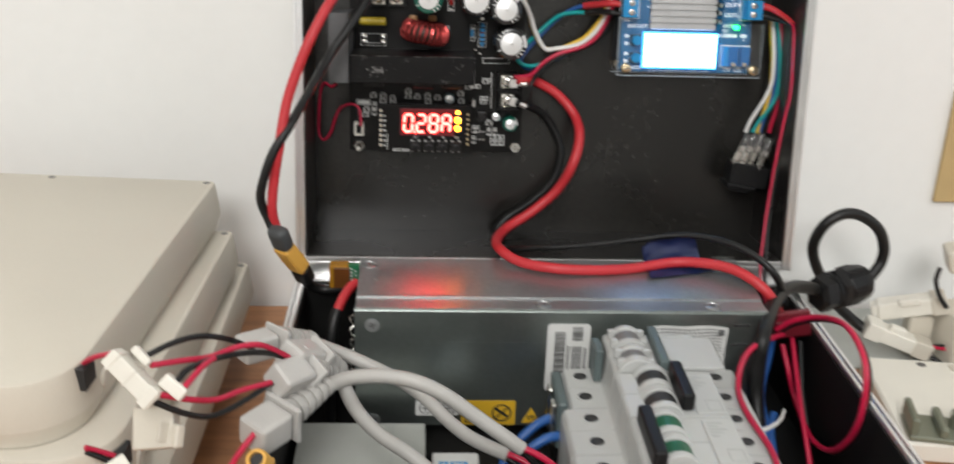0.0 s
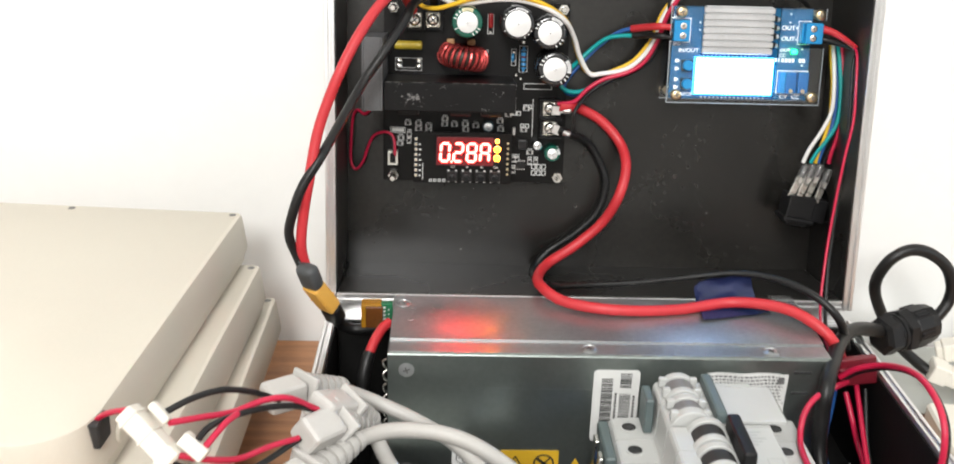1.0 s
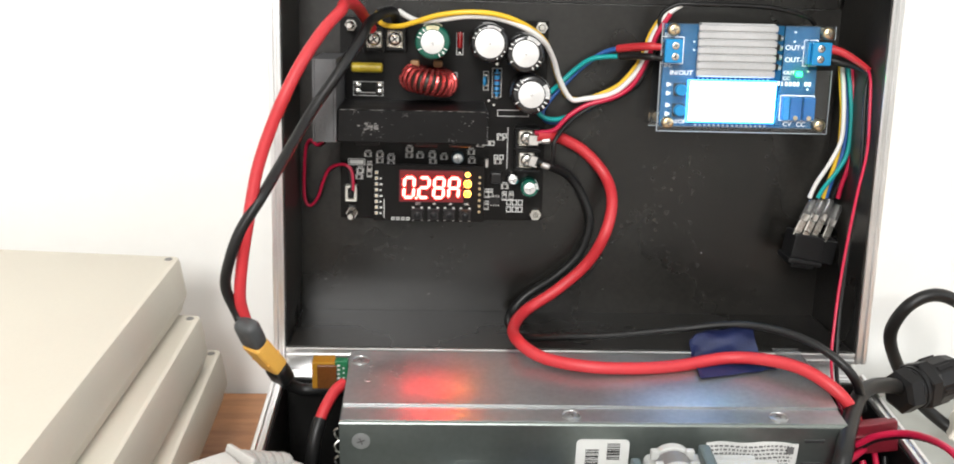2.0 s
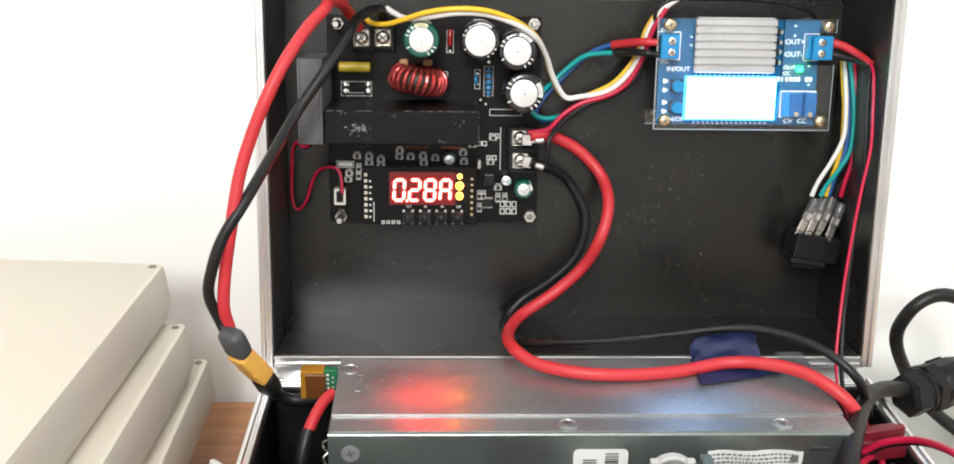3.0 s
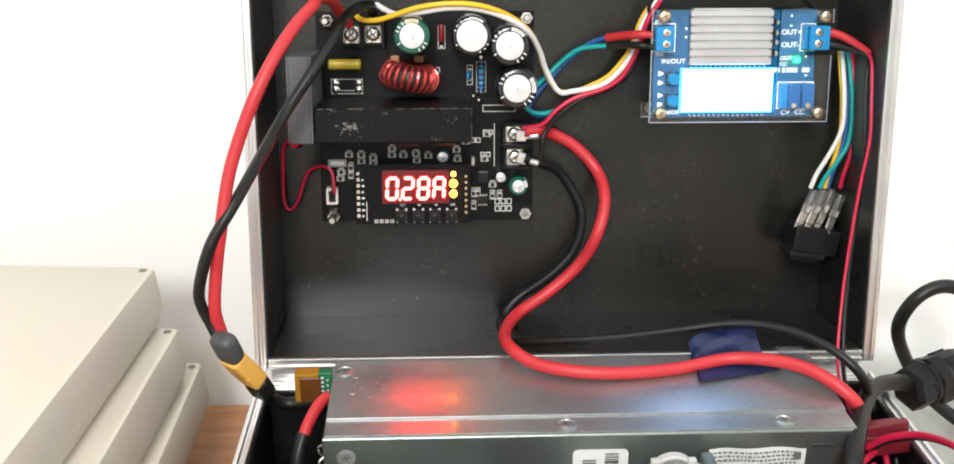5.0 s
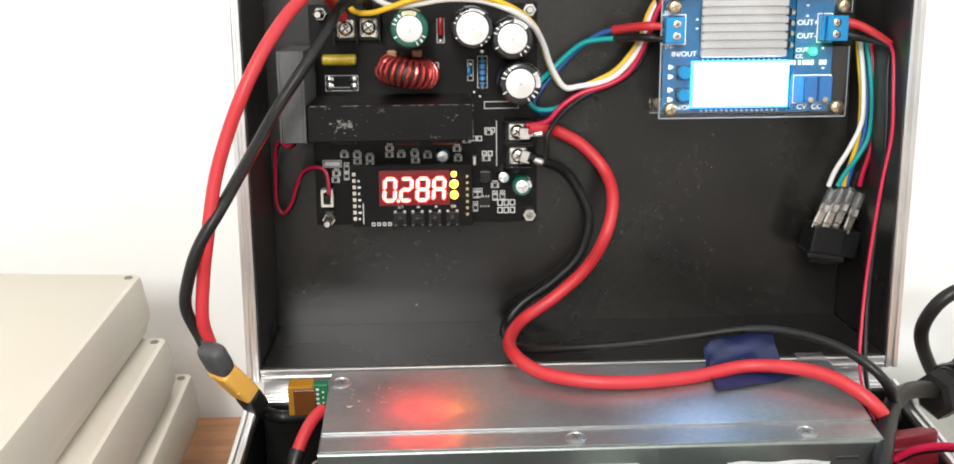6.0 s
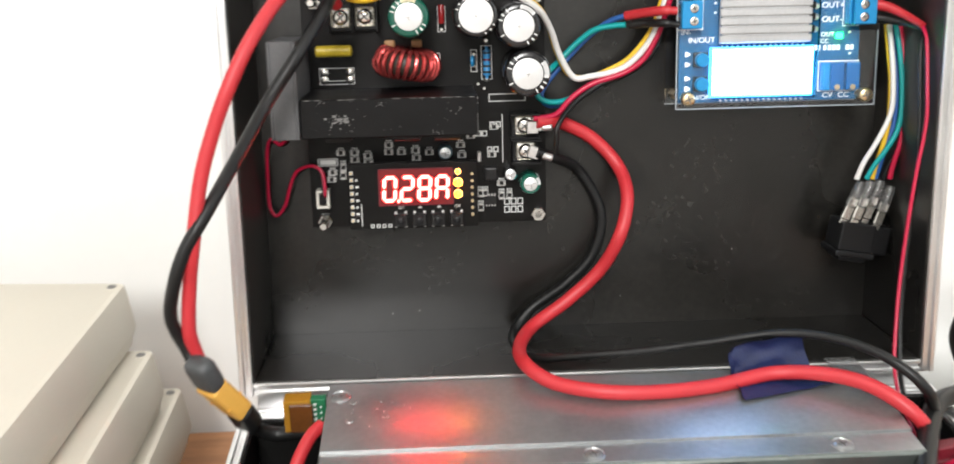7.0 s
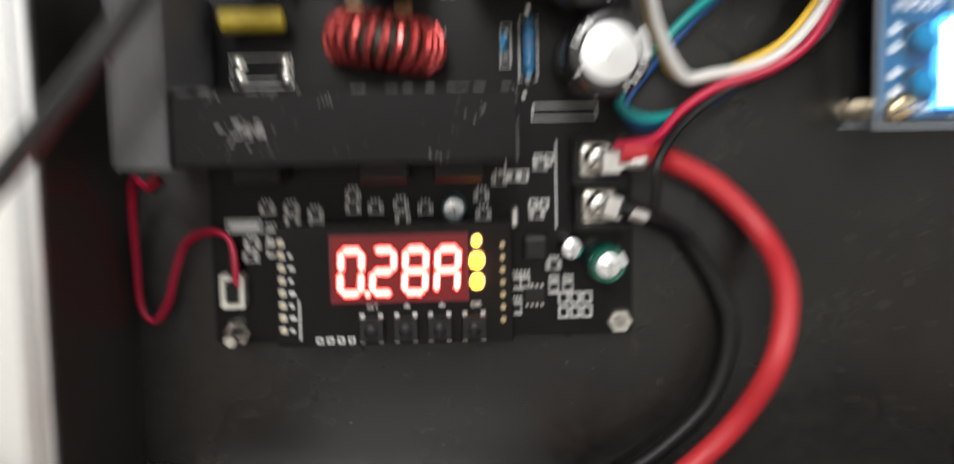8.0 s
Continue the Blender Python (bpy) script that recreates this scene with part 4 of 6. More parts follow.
# display board
DB = BF @ pose(0, 0, 0.0119)
disp = part("display_board", one_box(-0.0348, 0.0139, 0.0532, 0.0785, 0, 0.0016, 0.0002), PCB_BLACK, brd, "black display board", m=DB)
win = part("display_window", one_box(-0.0232, 0.0044, 0.0628, 0.0762, 0.0016, 0.0042, 0.0002), LED_BLOOM, brd, "dark red digit window with the digits' bloom as its own glow", m=DB)
# flat ring paints the faint reflection along the window's plastic edge
bz = ring_box(bmesh.new(), -0.0235, 0.0047, 0.0625, 0.0765, 0.0043, 0.0004)
part("edge_reflection", bz, MAROON, win, "thin dark red ring painting the reflection on the window's edge", m=DB)
SEG = {"0": "abcdef", "2": "abged", "8": "abcdefg", "A": "abcefg"}


def segment_digit(u, v, w, h, ch_):
    """A seven segment digit; the segments that are lit."""
    g, t2 = 0.00014, 0.00135
    sl = 0.06
    half = h / 2
    spots = {"a": (0, h, 1), "g": (0, half, 1), "d": (0, 0, 1), "f": (0, half, 0), "b": (w, half, 0), "e": (0, 0, 0), "c": (w, 0, 0)}
    for s in SEG[ch_]:
        x, y, flat = spots[s]
        t = bmesh.new()
        if flat:
            pts = [(x + g, y), (x + g + t2 / 2, y + t2 / 2), (x + w - g - t2 / 2, y + t2 / 2), (x + w - g, y), (x + w - g - t2 / 2, y - t2 / 2), (x + g + t2 / 2, y - t2 / 2)]
        else:
            pts = [(x, y + g), (x + t2 / 2, y + g + t2 / 2), (x + t2 / 2, y + half - g - t2 / 2), (x, y + half - g), (x - t2 / 2, y + half - g - t2 / 2), (x - t2 / 2, y + g + t2 / 2)]
        lo = [t.verts.new((px_ + py_ * sl, py_, 0)) for px_, py_ in pts]
        f = t.faces.new(lo)
        r = bmesh.ops.extrude_face_region(t, geom=[f])
        bmesh.ops.translate(t, vec=(0, 0, 0.00012), verts=[q for q in r["geom"] if isinstance(q, bmesh.types.BMVert)])
        part("segment", t, LED_RED, win, "lit red segment", m=DB @ pose(u, v, 0.00422))


for k, c in enumerate("028A"):
    segment_digit(-0.0216 + k * 0.00655, 0.0645, 0.0042, 0.0088, c)
part("decimal_point", lathe(bmesh.new(), [(0.0006, 0), (0.0006, 0.00012)], 12, DB @ pose(-0.0160, 0.0643, 0.00422)), LED_RED, win)
for v, r, h_ in ((0.0745, 0.0009, 0.0010), (0.0704, 0.0015, 0.0018), (0.0660, 0.0014, 0.0016)):
    led = part("indicator_led", lathe(bmesh.new(), [(r, 0.0016), (r, 0.0016 + h_ * 0.5), (r * 0.8, 0.0016 + h_ * 0.8), (r * 0.3, 0.0016 + h_)], 18, DB @ pose(0.0065, v, 0)), LED_AMBER, disp, "lit amber indicator", smooth=True)
    part("collar", lathe(bmesh.new(), [(r + 0.0004, 0.0016), (r + 0.0004, 0.0019), (r + 0.0001, 0.0019)], 18, DB @ pose(0.0065, v, 0)), TIN, led)
for k, u in enumerate((-0.0155, -0.0084, -0.0014, 0.0057)):
    b = bmesh.new()
    box(b, -0.0026, 0.0026, -0.0024, 0.0024, 0.0017, 0.0044, 0.0003)
    sw = part("push_button", b, CHIP, brd, "small dark push button", m=DB @ pose(u, 0.0567, 0))
    part("cap", lathe(bmesh.new(), [(0.0014, 0.0044), (0.0014, 0.0056), (0.0011, 0.0058)], 16, DB @ pose(u, 0.0567, 0)), BLACK_PL, sw, smooth=True)
    for du, v in itertools.product((-0.0019, 0.0019), (0.0024, -0.0031)):
        q = bmesh.new()
        box(q, du - 0.0005, du + 0.0005, v, v + 0.0007, 0.0016, 0.0019)
        part("contact", q, TIN, sw, m=DB @ pose(u, 0.0567, 0))
for text, u in (("SET", -0.0152), ("OK", 0.0062)):
    lettering(text, 0.0016, disp, DB @ pose(u, 0.0612, 0.00165), SILK, "printing")
b = bmesh.new()
for u, up_ in ((-0.0081, 1), (-0.0009, -1)):
    box(b, u - 0.0007, u + 0.0007, 0.0609, 0.0613, 0.00162, 0.0017)
    box(b, u - 0.0003, u + 0.0003, 0.0613, 0.0617, 0.00162, 0.0017)
for k in range(8):
    ring_box(b, -0.0343, -0.0330, 0.0560 + k * 0.0026, 0.0574 + k * 0.0026, 0.00162, 0.0003)
    if k < 7:
        box(b, -0.0322, -0.0314 + 0.0004 * (k % 2), 0.0562 + k * 0.0026, 0.0570 + k * 0.0026, 0.00162, 0.0017)
for k in range(4):
    ring_box(b, -0.0270 + k * 0.0022, -0.0256 + k * 0.0022, 0.0536, 0.0550, 0.00162, 0.0003)
box(b, -0.0304, -0.0301, 0.0545, 0.0630, 0.00162, 0.0017)
part("printing", b, SILK, disp, m=DB)["kind"] = "stuff"
b = bmesh.new()
for k in range(7):
    lathe(b, [(0.0006, 0.0016), (0.0006, 0.0026)], 8, DB @ pose(0.0118, 0.0580 + k * 0.0026, 0))
    lathe(b, [(0.0006, -0.0118), (0.0006, 0)], 8, DB @ pose(0.0118, 0.0580 + k * 0.0026, 0))
for k in range(8):
    lathe(b, [(0.0005, -0.0118), (0.0005, 0.0024)], 8, DB @ pose(-0.03365, 0.0567 + k * 0.0026, 0))
part("header_pins", b, BRASS, disp)["kind"] = "stuff"

# ---- the small blue module with the lit screen ----
mod = thing("buck_boost_module", "blue converter module between clear acrylic plates with a glowing screen", "circuit board")
MF = LID @ pose(0, 0.0340, 0, 90, 0, 0)
board = part("pcb", one_box(0.0900, 0.1580, 0.0978, 0.1420, -0.0016, 0, 0.0002), PCB_BLUE, mod, "blue circuit board", m=MF)


def plate(outline, w0, w1):
    t = bmesh.new()
    f = t.faces.new([t.verts.new((x, y, w0)) for x, y in outline])
    r = bmesh.ops.extrude_face_region(t, geom=[f])
    bmesh.ops.translate(t, vec=(0, 0, w1 - w0), verts=[q for q in r["geom"] if isinstance(q, bmesh.types.BMVert)])
    return t


front = plate([(0.0884, 0.0962), (0.1630, 0.0962), (0.1630, 0.1236), (0.1520, 0.1236), (0.1520, 0.1368), (0.1630, 0.1368), (0.1630, 0.1424), (0.1412, 0.1424), (0.1412, 0.1186),
               (0.1404, 0.0992), (0.1012, 0.0992), (0.1012, 0.1186), (0.1046, 0.1186), (0.1046, 0.1424), (0.0884, 0.1424)], 0.0034, 0.0050)
a_ = part("front_plate", front, ACRYLIC, mod, "clear acrylic front plate", m=MF)
b_ = part("back_plate", one_box(0.0884, 0.1630, 0.0962, 0.1424, -0.0160, -0.0142, 0.0001), ACRYLIC, mod, "clear acrylic back plate", m=MF)
# thin pale strips paint the bright highlight along the plates' edges
rimmed = bmesh.new()
for u0, u1, v0, v1 in ((0.0884, 0.1630, 0.0959, 0.0962), (0.1630, 0.1633, 0.0960, 0.1236), (0.0881, 0.0884, 0.0960, 0.1424), (0.1630, 0.1633, 0.1368, 0.1424)):
    box(rimmed, u0, u1, v0, v1, 0.0036, 0.0049)
part("painted_edge_shine", rimmed, EDGE_SHINE, a_, "pale strips painting the shine on the acrylic's edge", m=MF)
rimmed = one_box(0.0884, 0.1630, 0.0959, 0.0962, -0.0158, -0.0144)
part("painted_edge_shine", rimmed, EDGE_SHINE, b_, m=MF)
for o in (a_, b_):
    o.visible_shadow = False
for u, v in ((0.0930, 0.1396), (0.1598, 0.1394), (0.0927, 0.0998), (0.1594, 0.0998)):
    b = screw_head(bmesh.new(), 0.0027, 0.0018, MF @ pose(u, v, 0.0051))
    sc = part("screw", b, [BRASS, SCUFF], mod, "brass-coloured cross screw", smooth=True)
    part("standoff", lathe(bmesh.new(), [(0.0022, -0.0190), (0.0022, 0.0033)], 6, MF @ pose(u, v, 0)), BRASS, sc)
b = bmesh.new()
box(b, 0.1048, 0.1370, 0.1198, 0.1428, 0.0003, 0.0053, 0.0002)
fins = part("heatsink", b, HEATSINK, mod, "silver finned heatsink", m=MF)
for k in range(7):
    v0 = 0.1200 + k * 0.00322
    part("fin", one_box(0.1037, 0.1380, v0, v0 + 0.0028, 0.0046, 0.0060, 0.0004), HEATSINK, fins, m=MF)
b = bmesh.new()
box(b, 0.1012, 0.1403, 0.0998, 0.1184, 0.0003, 0.0030, 0.0003)
# the frame glows only to draw the bloom round the lit panel
scr = part("screen", b, LCD_BLOOM, mod, "screen glowing pale blue", m=MF)
part("lit_panel", one_box(0.1022, 0.1396, 0.1008, 0.1175, 0.0030, 0.0034, 0.0002), LCD, scr, m=MF)
b = bmesh.new()
for k in range(16):
    for v in (0.1186, 0.0986):
        lathe(b, [(0.0005, 0.0002), (0.0005, 0.0007)], 8, MF @ pose(0.1060 + k * 0.00205, v, 0))
part("solder_pins", b, TIN, board)["kind"] = "stuff"
for v in (0.1140, 0.1051):
    b = one_box(0.0952, 0.1004, v - 0.0027, v + 0.0027, 0.0003, 0.0030, 0.0003)
    bt = part("push_button", b, CHIP, mod, "button with a round blue cap", m=MF)
    part("cap", lathe(bmesh.new(), [(0.0026, 0.0030), (0.0026, 0.0054), (0.0022, 0.0060)], 24, MF @ pose(0.0978, v, 0)), CYAN_PL, bt, smooth=True)


def screw_block(u0, u1, v0, v1, face):
    b = bmesh.new()
    box(b, u0, u1, v0, v1, 0.0003, 0.0075, 0.0004)
    ob = part("terminal_block", b, CYAN_PL, mod, "bright blue two-way terminal block", m=MF)
    for v in (v0 + (v1 - v0) * 0.27, v0 + (v1 - v0) * 0.73):
        c = screw_head(bmesh.new(), 0.0016, 0.0004, MF @ pose((u0 + u1) / 2 - face * 0.0006, v, 0.0076))
        part("screw", c, [CHROME, DARK_METAL], ob, smooth=True)
        x = u0 if face < 0 else u1
        part("wire_hole", one_box(x - 0.0006, x + 0.0002 if face > 0 else x + 0.0006, v - 0.0014, v + 0.0014, 0.0012, 0.0042), CHIP, ob, m=MF)
    return ob


screw_block(0.0893, 0.0970, 0.1256, 0.1356, -1)
screw_block(0.1531, 0.1614, 0.1258, 0.1356, 1)
part("block_flange", one_box(0.1518, 0.1530, 0.1260, 0.1354, 0.0003, 0.0052, 0.0003), CYAN_PL, mod, m=MF)
part("trimmer_end", one_box(0.1434, 0.1462, 0.1016, 0.1118, 0.0003, 0.0040, 0.0003), CYAN_PL, mod, "pale blue side of a trimmer", m=MF)
for u in (0.1464, 0.1523):
    b = one_box(u, u + 0.0052, 0.1016, 0.1118, 0.0003, 0.0040, 0.0003)
    pt = part("trimmer", b, TRIM_BLUE, mod, "blue trimmer with a brass screw", m=MF)
    part("screw", lathe(bmesh.new(), [(0.0010, 0.0040), (0.0010, 0.0048)], 12, MF @ pose(u + 0.0026, 0.1028, 0)), BRASS, pt, smooth=True)
part("indicator_led", one_box(0.1487, 0.1511, 0.1206, 0.1226, 0.0003, 0.0016, 0.0003), LED_GREEN, mod, "lit green indicator", m=MF)
for text, u, v, s in (("IN+", 0.0924, 0.1370, 0.0026), ("IN-", 0.0925, 0.1240, 0.0026), ("IN/OUT", 0.0984, 0.1210, 0.0027), ("ON/OFF", 0.0981, 0.0998, 0.0025),
                      ("OUT+", 0.1474, 0.1328, 0.0029), ("OUT-", 0.1472, 0.1276, 0.0029), ("OUT", 0.1458, 0.1221, 0.0022), ("CC", 0.1448, 0.1196, 0.0021),
                      ("CV", 0.1468, 0.0995, 0.0028), ("CC", 0.1529, 0.0995, 0.0028)):
    lettering(text, s, board, MF @ pose(u, v, 0.00005), SILK, "printing", wide=1.08, heavy=0.00005)
b = bmesh.new()
for k, l in enumerate((0.0016, 0.0008, 0.0014, 0.0016, 0.0016, 0.0015, 0.0, 0.0017, 0.0016)):
    if l:
        box(b, 0.1410 + k * 0.0017, 0.1410 + k * 0.0017 + l * 0.8, 0.1163, 0.1182, 0.00004, 0.0001)
for v in (0.1160, 0.1122, 0.1070, 0.1032):
    box(b, 0.0922, 0.0932, v - 0.0009, v + 0.0009, 0.00004, 0.0009)
    box(b, 0.0932, 0.0942, v - 0.0005, v + 0.0005, 0.00004, 0.0006)
for u, v in ((0.1032, 0.1345), (0.1032, 0.1310), (0.1470, 0.1395), (0.1470, 0.1355), (0.1540, 0.1228), (0.1545, 0.1150)):
    box(b, u - 0.0004, u + 0.0004, v - 0.0004, v + 0.0004, 0.00004, 0.0006)
ring_box(b, 0.0888, 0.0988, 0.1248, 0.1366, 0.00004, 0.0004)
ring_box(b, 0.1428, 0.1582, 0.1010, 0.1124, 0.00004, 0.0004)
ring_box(b, 0.1512, 0.1576, 0.1250, 0.1364, 0.00004, 0.0003)
part("printing", b, SILK, board, m=MF)["kind"] = "stuff"
b = bmesh.new()
for v in (0.1372, 0.1330, 0.1290, 0.1245):
    box(b, 0.1381, 0.1402, v - 0.0013, v + 0.0013, 0.0003, 0.0030, 0.0003)
    lathe(b, [(0.0012, 0.0002), (0.0011, 0.0009), (0.0005, 0.0016)], 10, pose(0.1411, v - 0.0004, 0), 1)
part("transistor_legs", b, [CHIP, TIN], mod, m=MF)["kind"] = "stuff"

# ---- cream enclosures stacked beside the case ----
def corners(w, d, radii, seg=8):
    """The outline of a w x d rectangle with its own radius at each corner: far right, far left, near left, near right."""
    def outline(inset):
        pts = []
        for (cx, cy, a0), r in zip(((w, d, 0), (0, d, 90), (0, 0, 180), (w, 0, 270)), radii):
            sx, sy = (1 if cx else -1), (1 if cy else -1)
            rr = max(r - inset, 0.0004)
            for k in range(seg + 1):
                a = radians(a0 + 90 * k / seg)
                pts.append((cx - sx * r + rr * math.cos(a), cy - sy * r + rr * math.sin(a)))
        return pts
    return outline


def enclosure(m, h, foot, label, hole=None):
    ob = thing("plastic_enclosure", label, "enclosure", "stacked enclosures")
    w, d = 0.170, 0.212
    o = corners(w, d, (0.005, 0.005, 0.026, 0.026), 9)
    lv = [(0.0035, 0.0), (0.0022, 0.0006), (0.0018, 0.0030), (0.0002, 0.0068), (0.0, 0.0085), (0.0008, 0.0150), (0.0018, h - 0.0022), (0.0024, h - 0.0006), (0.0036, h)]
    part("shell", loft(bmesh.new(), o, lv), CREAM, ob, smooth=True)
    part("seam", loft(bmesh.new(), o, [(0.0004, 0.0074), (0.00005, 0.0075), (0.00005, 0.0078), (0.0004, 0.0079)]), CREAM, ob)
    for x, y in ((w - 0.0058, d - 0.0070), (0.0058, d - 0.0070), (w * 0.5, d - 0.0070)):
        b = lathe(bmesh.new(), [(0.0024, h - 0.001), (0.0024, h + 0.0001), (0.0018, h + 0.0001)], 18, pose(x, y, 0))
        lathe(b, [(0.0017, h + 0.0001), (0.0016, h + 0.0003)], 14, pose(x, y, 0), 1)
        part("lid_screw", b, [CREAM, SCUFF], ob, smooth=True)
    if hole:
        y, z = hole
        b = one_box(w - 0.0070, w - 0.0001, y - 0.0050, y + 0.0050, z - 0.0045, z + 0.0045, 0.0004)
        part("cable_opening", b, PRINT, ob, "dark square cable opening")
        part("boss", lathe(bmesh.new(), [(0.0036, 0), (0.0036, 0.0008), (0.0030, 0.0014), (0.0012, 0.0014)], 20, pose(w - 0.0006, y + 0.012, z - 0.0085, 0, 90, 0)), CREAM, ob, smooth=True)
    if foot:
        part("foot", loft(bmesh.new(), rounded(w - 0.04, d - 0.03, 0.02, 6), [(0, -foot), (0, -0.0002)]), CREAM, ob, m=pose(0.006, 0.006, 0))
    ob.matrix_world = m
    return ob


enclosure(pose(-0.1155, 0.5095, 0.1304, 0, 0, -4.0) @ pose(-0.17, -0.212, 0), 0.0252, 0, "smooth cream plastic enclosure on top of a stack", (0.0225, 0.0195))
enclosure(pose(-0.1070, 0.5040, 0.1050, 0, 0, -2.6) @ pose(-0.17, -0.212, 0), 0.0252, 0, "cream plastic enclosure in the middle of a stack", (0.018, 0.0165))
enclosure(pose(-0.1029, 0.5206, 0.0797, 0, 0, -0.6) @ pose(-0.17, -0.212, 0), 0.0251, 0.0797 - TABLE, "cream plastic enclosure at the bottom of a stack")

# ---- cables on the lid: across, depth, up in lid coordinates ----
cable("power_cable", in_lid((-0.0764, -0.0444, 0.0262), (-0.0789, -0.0425, 0.0315), (-0.0800, -0.0450, 0.0405), (-0.0786, -0.0460, 0.0544), (-0.0760, -0.0480, 0.0684), (-0.0726, -0.0460, 0.0877), (-0.0678, -0.0450, 0.1026), (-0.0620, -0.0440, 0.1163), (-0.0559, -0.0390, 0.1285), (-0.0492, -0.0300, 0.1392), (-0.0442, -0.0200, 0.1453), (-0.0440, -0.0060, 0.1476), (-0.0410, 0.0080, 0.1471), (-0.0385, 0.0220, 0.1425), (-0.0358, 0.0320, 0.1369)), 0.00230, RED_RUBBER, label="thick red silicone cable arching from the board's input", category="cable")
cable("power_cable", in_lid((-0.0786, -0.0450, 0.0272), (-0.0818, -0.0430, 0.0335), (-0.0850, -0.0460, 0.0443), (-0.0825, -0.0500, 0.0556), (-0.0783, -0.0500, 0.0667), (-0.0709, -0.0460, 0.0789), (-0.0630, -0.0300, 0.0937), (-0.0552, -0.0180, 0.1078), (-0.0461, -0.0140, 0.1210), (-0.0374, -0.0040, 0.1351), (-0.0350, 0.0080, 0.1405), (-0.0295, 0.0160, 0.1441), (-0.0260, 0.0240, 0.1440), (-0.0254, 0.0320, 0.1384)), 0.00210, BLACK_RUBBER, label="thick black silicone cable arching from the board's input", category="cable")
cable("power_cable", in_lid((0.0367, 0.0370, 0.0920), (0.0429, 0.0390, 0.0917), (0.0489, 0.0450, 0.0897), (0.0598, 0.0460, 0.0836), (0.0691, 0.0430, 0.0732), (0.0711, 0.0330, 0.0629), (0.0674, 0.0270, 0.0494), (0.0605, 0.0320, 0.0345), (0.0473, 0.0320, 0.0222), (0.0334, 0.0260, 0.0144), (0.0269, 0.0080, 0.0121), (0.0281, -0.0120, 0.0124), (0.0371, -0.0210, 0.0091), (0.0531, -0.0280, 0.0081), (0.0723, -0.0280, 0.0074), (0.0923, -0.0240, 0.0074), (0.1127, -0.0200, 0.0095), (0.1280, -0.0260, 0.0109), (0.1399, -0.0340, 0.0099), (0.1493, -0.0420, 0.0054), (0.1561, -0.0440, -0.0016), (0.1624, -0.0360, -0.0108), (0.1664, -0.0300, -0.0191)), 0.00260, RED_RUBBER, label="thick red cable looping over the power supply's cover", category="cable")
cable("power_cable", in_lid((0.0368, 0.0370, 0.0803), (0.0440, 0.0400, 0.0776), (0.0537, 0.0490, 0.0717), (0.0609, 0.0500, 0.0609), (0.0639, 0.0500, 0.0496), (0.0600, 0.0500, 0.0355), (0.0491, 0.0500, 0.0241), (0.0352, 0.0500, 0.0141), (0.0276, 0.0440, 0.0059), (0.0279, 0.0260, 0.0047), (0.0355, 0.0120, 0.0066), (0.0497, 0.0040, 0.0097), (0.0691, -0.0020, 0.0128), (0.0929, -0.0080, 0.0174), (0.1161, -0.0140, 0.0220), (0.1312, -0.0210, 0.0223), (0.1429, -0.0300, 0.0202), (0.1523, -0.0380, 0.0150), (0.1588, -0.0400, 0.0080), (0.1638, -0.0340, -0.0005), (0.1678, -0.0280, -0.0091)), lambda s: 0.0021 - 0.0006 * min(1, max(0, (s - 0.38) * 6)) + 0.0006 * min(1, max(0, (s - 0.7) * 4)), BLACK_RUBBER, label="black cable running from the board behind the red one", category="cable")
cable("signal_wire", in_lid((-0.0336, 0.0300, 0.1441), (-0.0313, 0.0280, 0.1393), (-0.0244, 0.0240, 0.1385), (-0.0174, 0.0200, 0.1404), (-0.0076, 0.0160, 0.1436), (0.0045, 0.0140, 0.1452), (0.0166, 0.0150, 0.1445), (0.0279, 0.0200, 0.1407), (0.0368, 0.0280, 0.1348), (0.0417, 0.0360, 0.1275), (0.0451, 0.0420, 0.1184), (0.0505, 0.0460, 0.1087), (0.0580, 0.0460, 0.1074), (0.0670, 0.0450, 0.1107), (0.0734, 0.0440, 0.1145), (0.0790, 0.0430, 0.1211), (0.0825, 0.0420, 0.1273), (0.0857, 0.0420, 0.1371), (0.0907, 0.0400, 0.1453), (0.0974, 0.0400, 0.1498)), 0.00110, YELLOW_PVC, label="thin yellow wire arching over the board", category="wire", group="wires to the switch")
cable("signal_wire", in_lid((-0.0241, 0.0300, 0.1446), (-0.0200, 0.0260, 0.1423), (-0.0155, 0.0220, 0.1410), (-0.0064, 0.0180, 0.1419), (0.0045, 0.0160, 0.1435), (0.0167, 0.0170, 0.1430), (0.0284, 0.0200, 0.1392), (0.0371, 0.0260, 0.1337), (0.0424, 0.0340, 0.1258), (0.0460, 0.0400, 0.1170), (0.0519, 0.0440, 0.1078), (0.0583, 0.0440, 0.1079), (0.0681, 0.0430, 0.1098), (0.0744, 0.0420, 0.1136), (0.0800, 0.0410, 0.1202), (0.0832, 0.0400, 0.1269), (0.0864, 0.0400, 0.1366), (0.0914, 0.0380, 0.1453), (0.0984, 0.0380, 0.1505)), 0.00120, WHITE_PVC, label="thin white wire arching over the board", category="wire", group="wires to the switch")
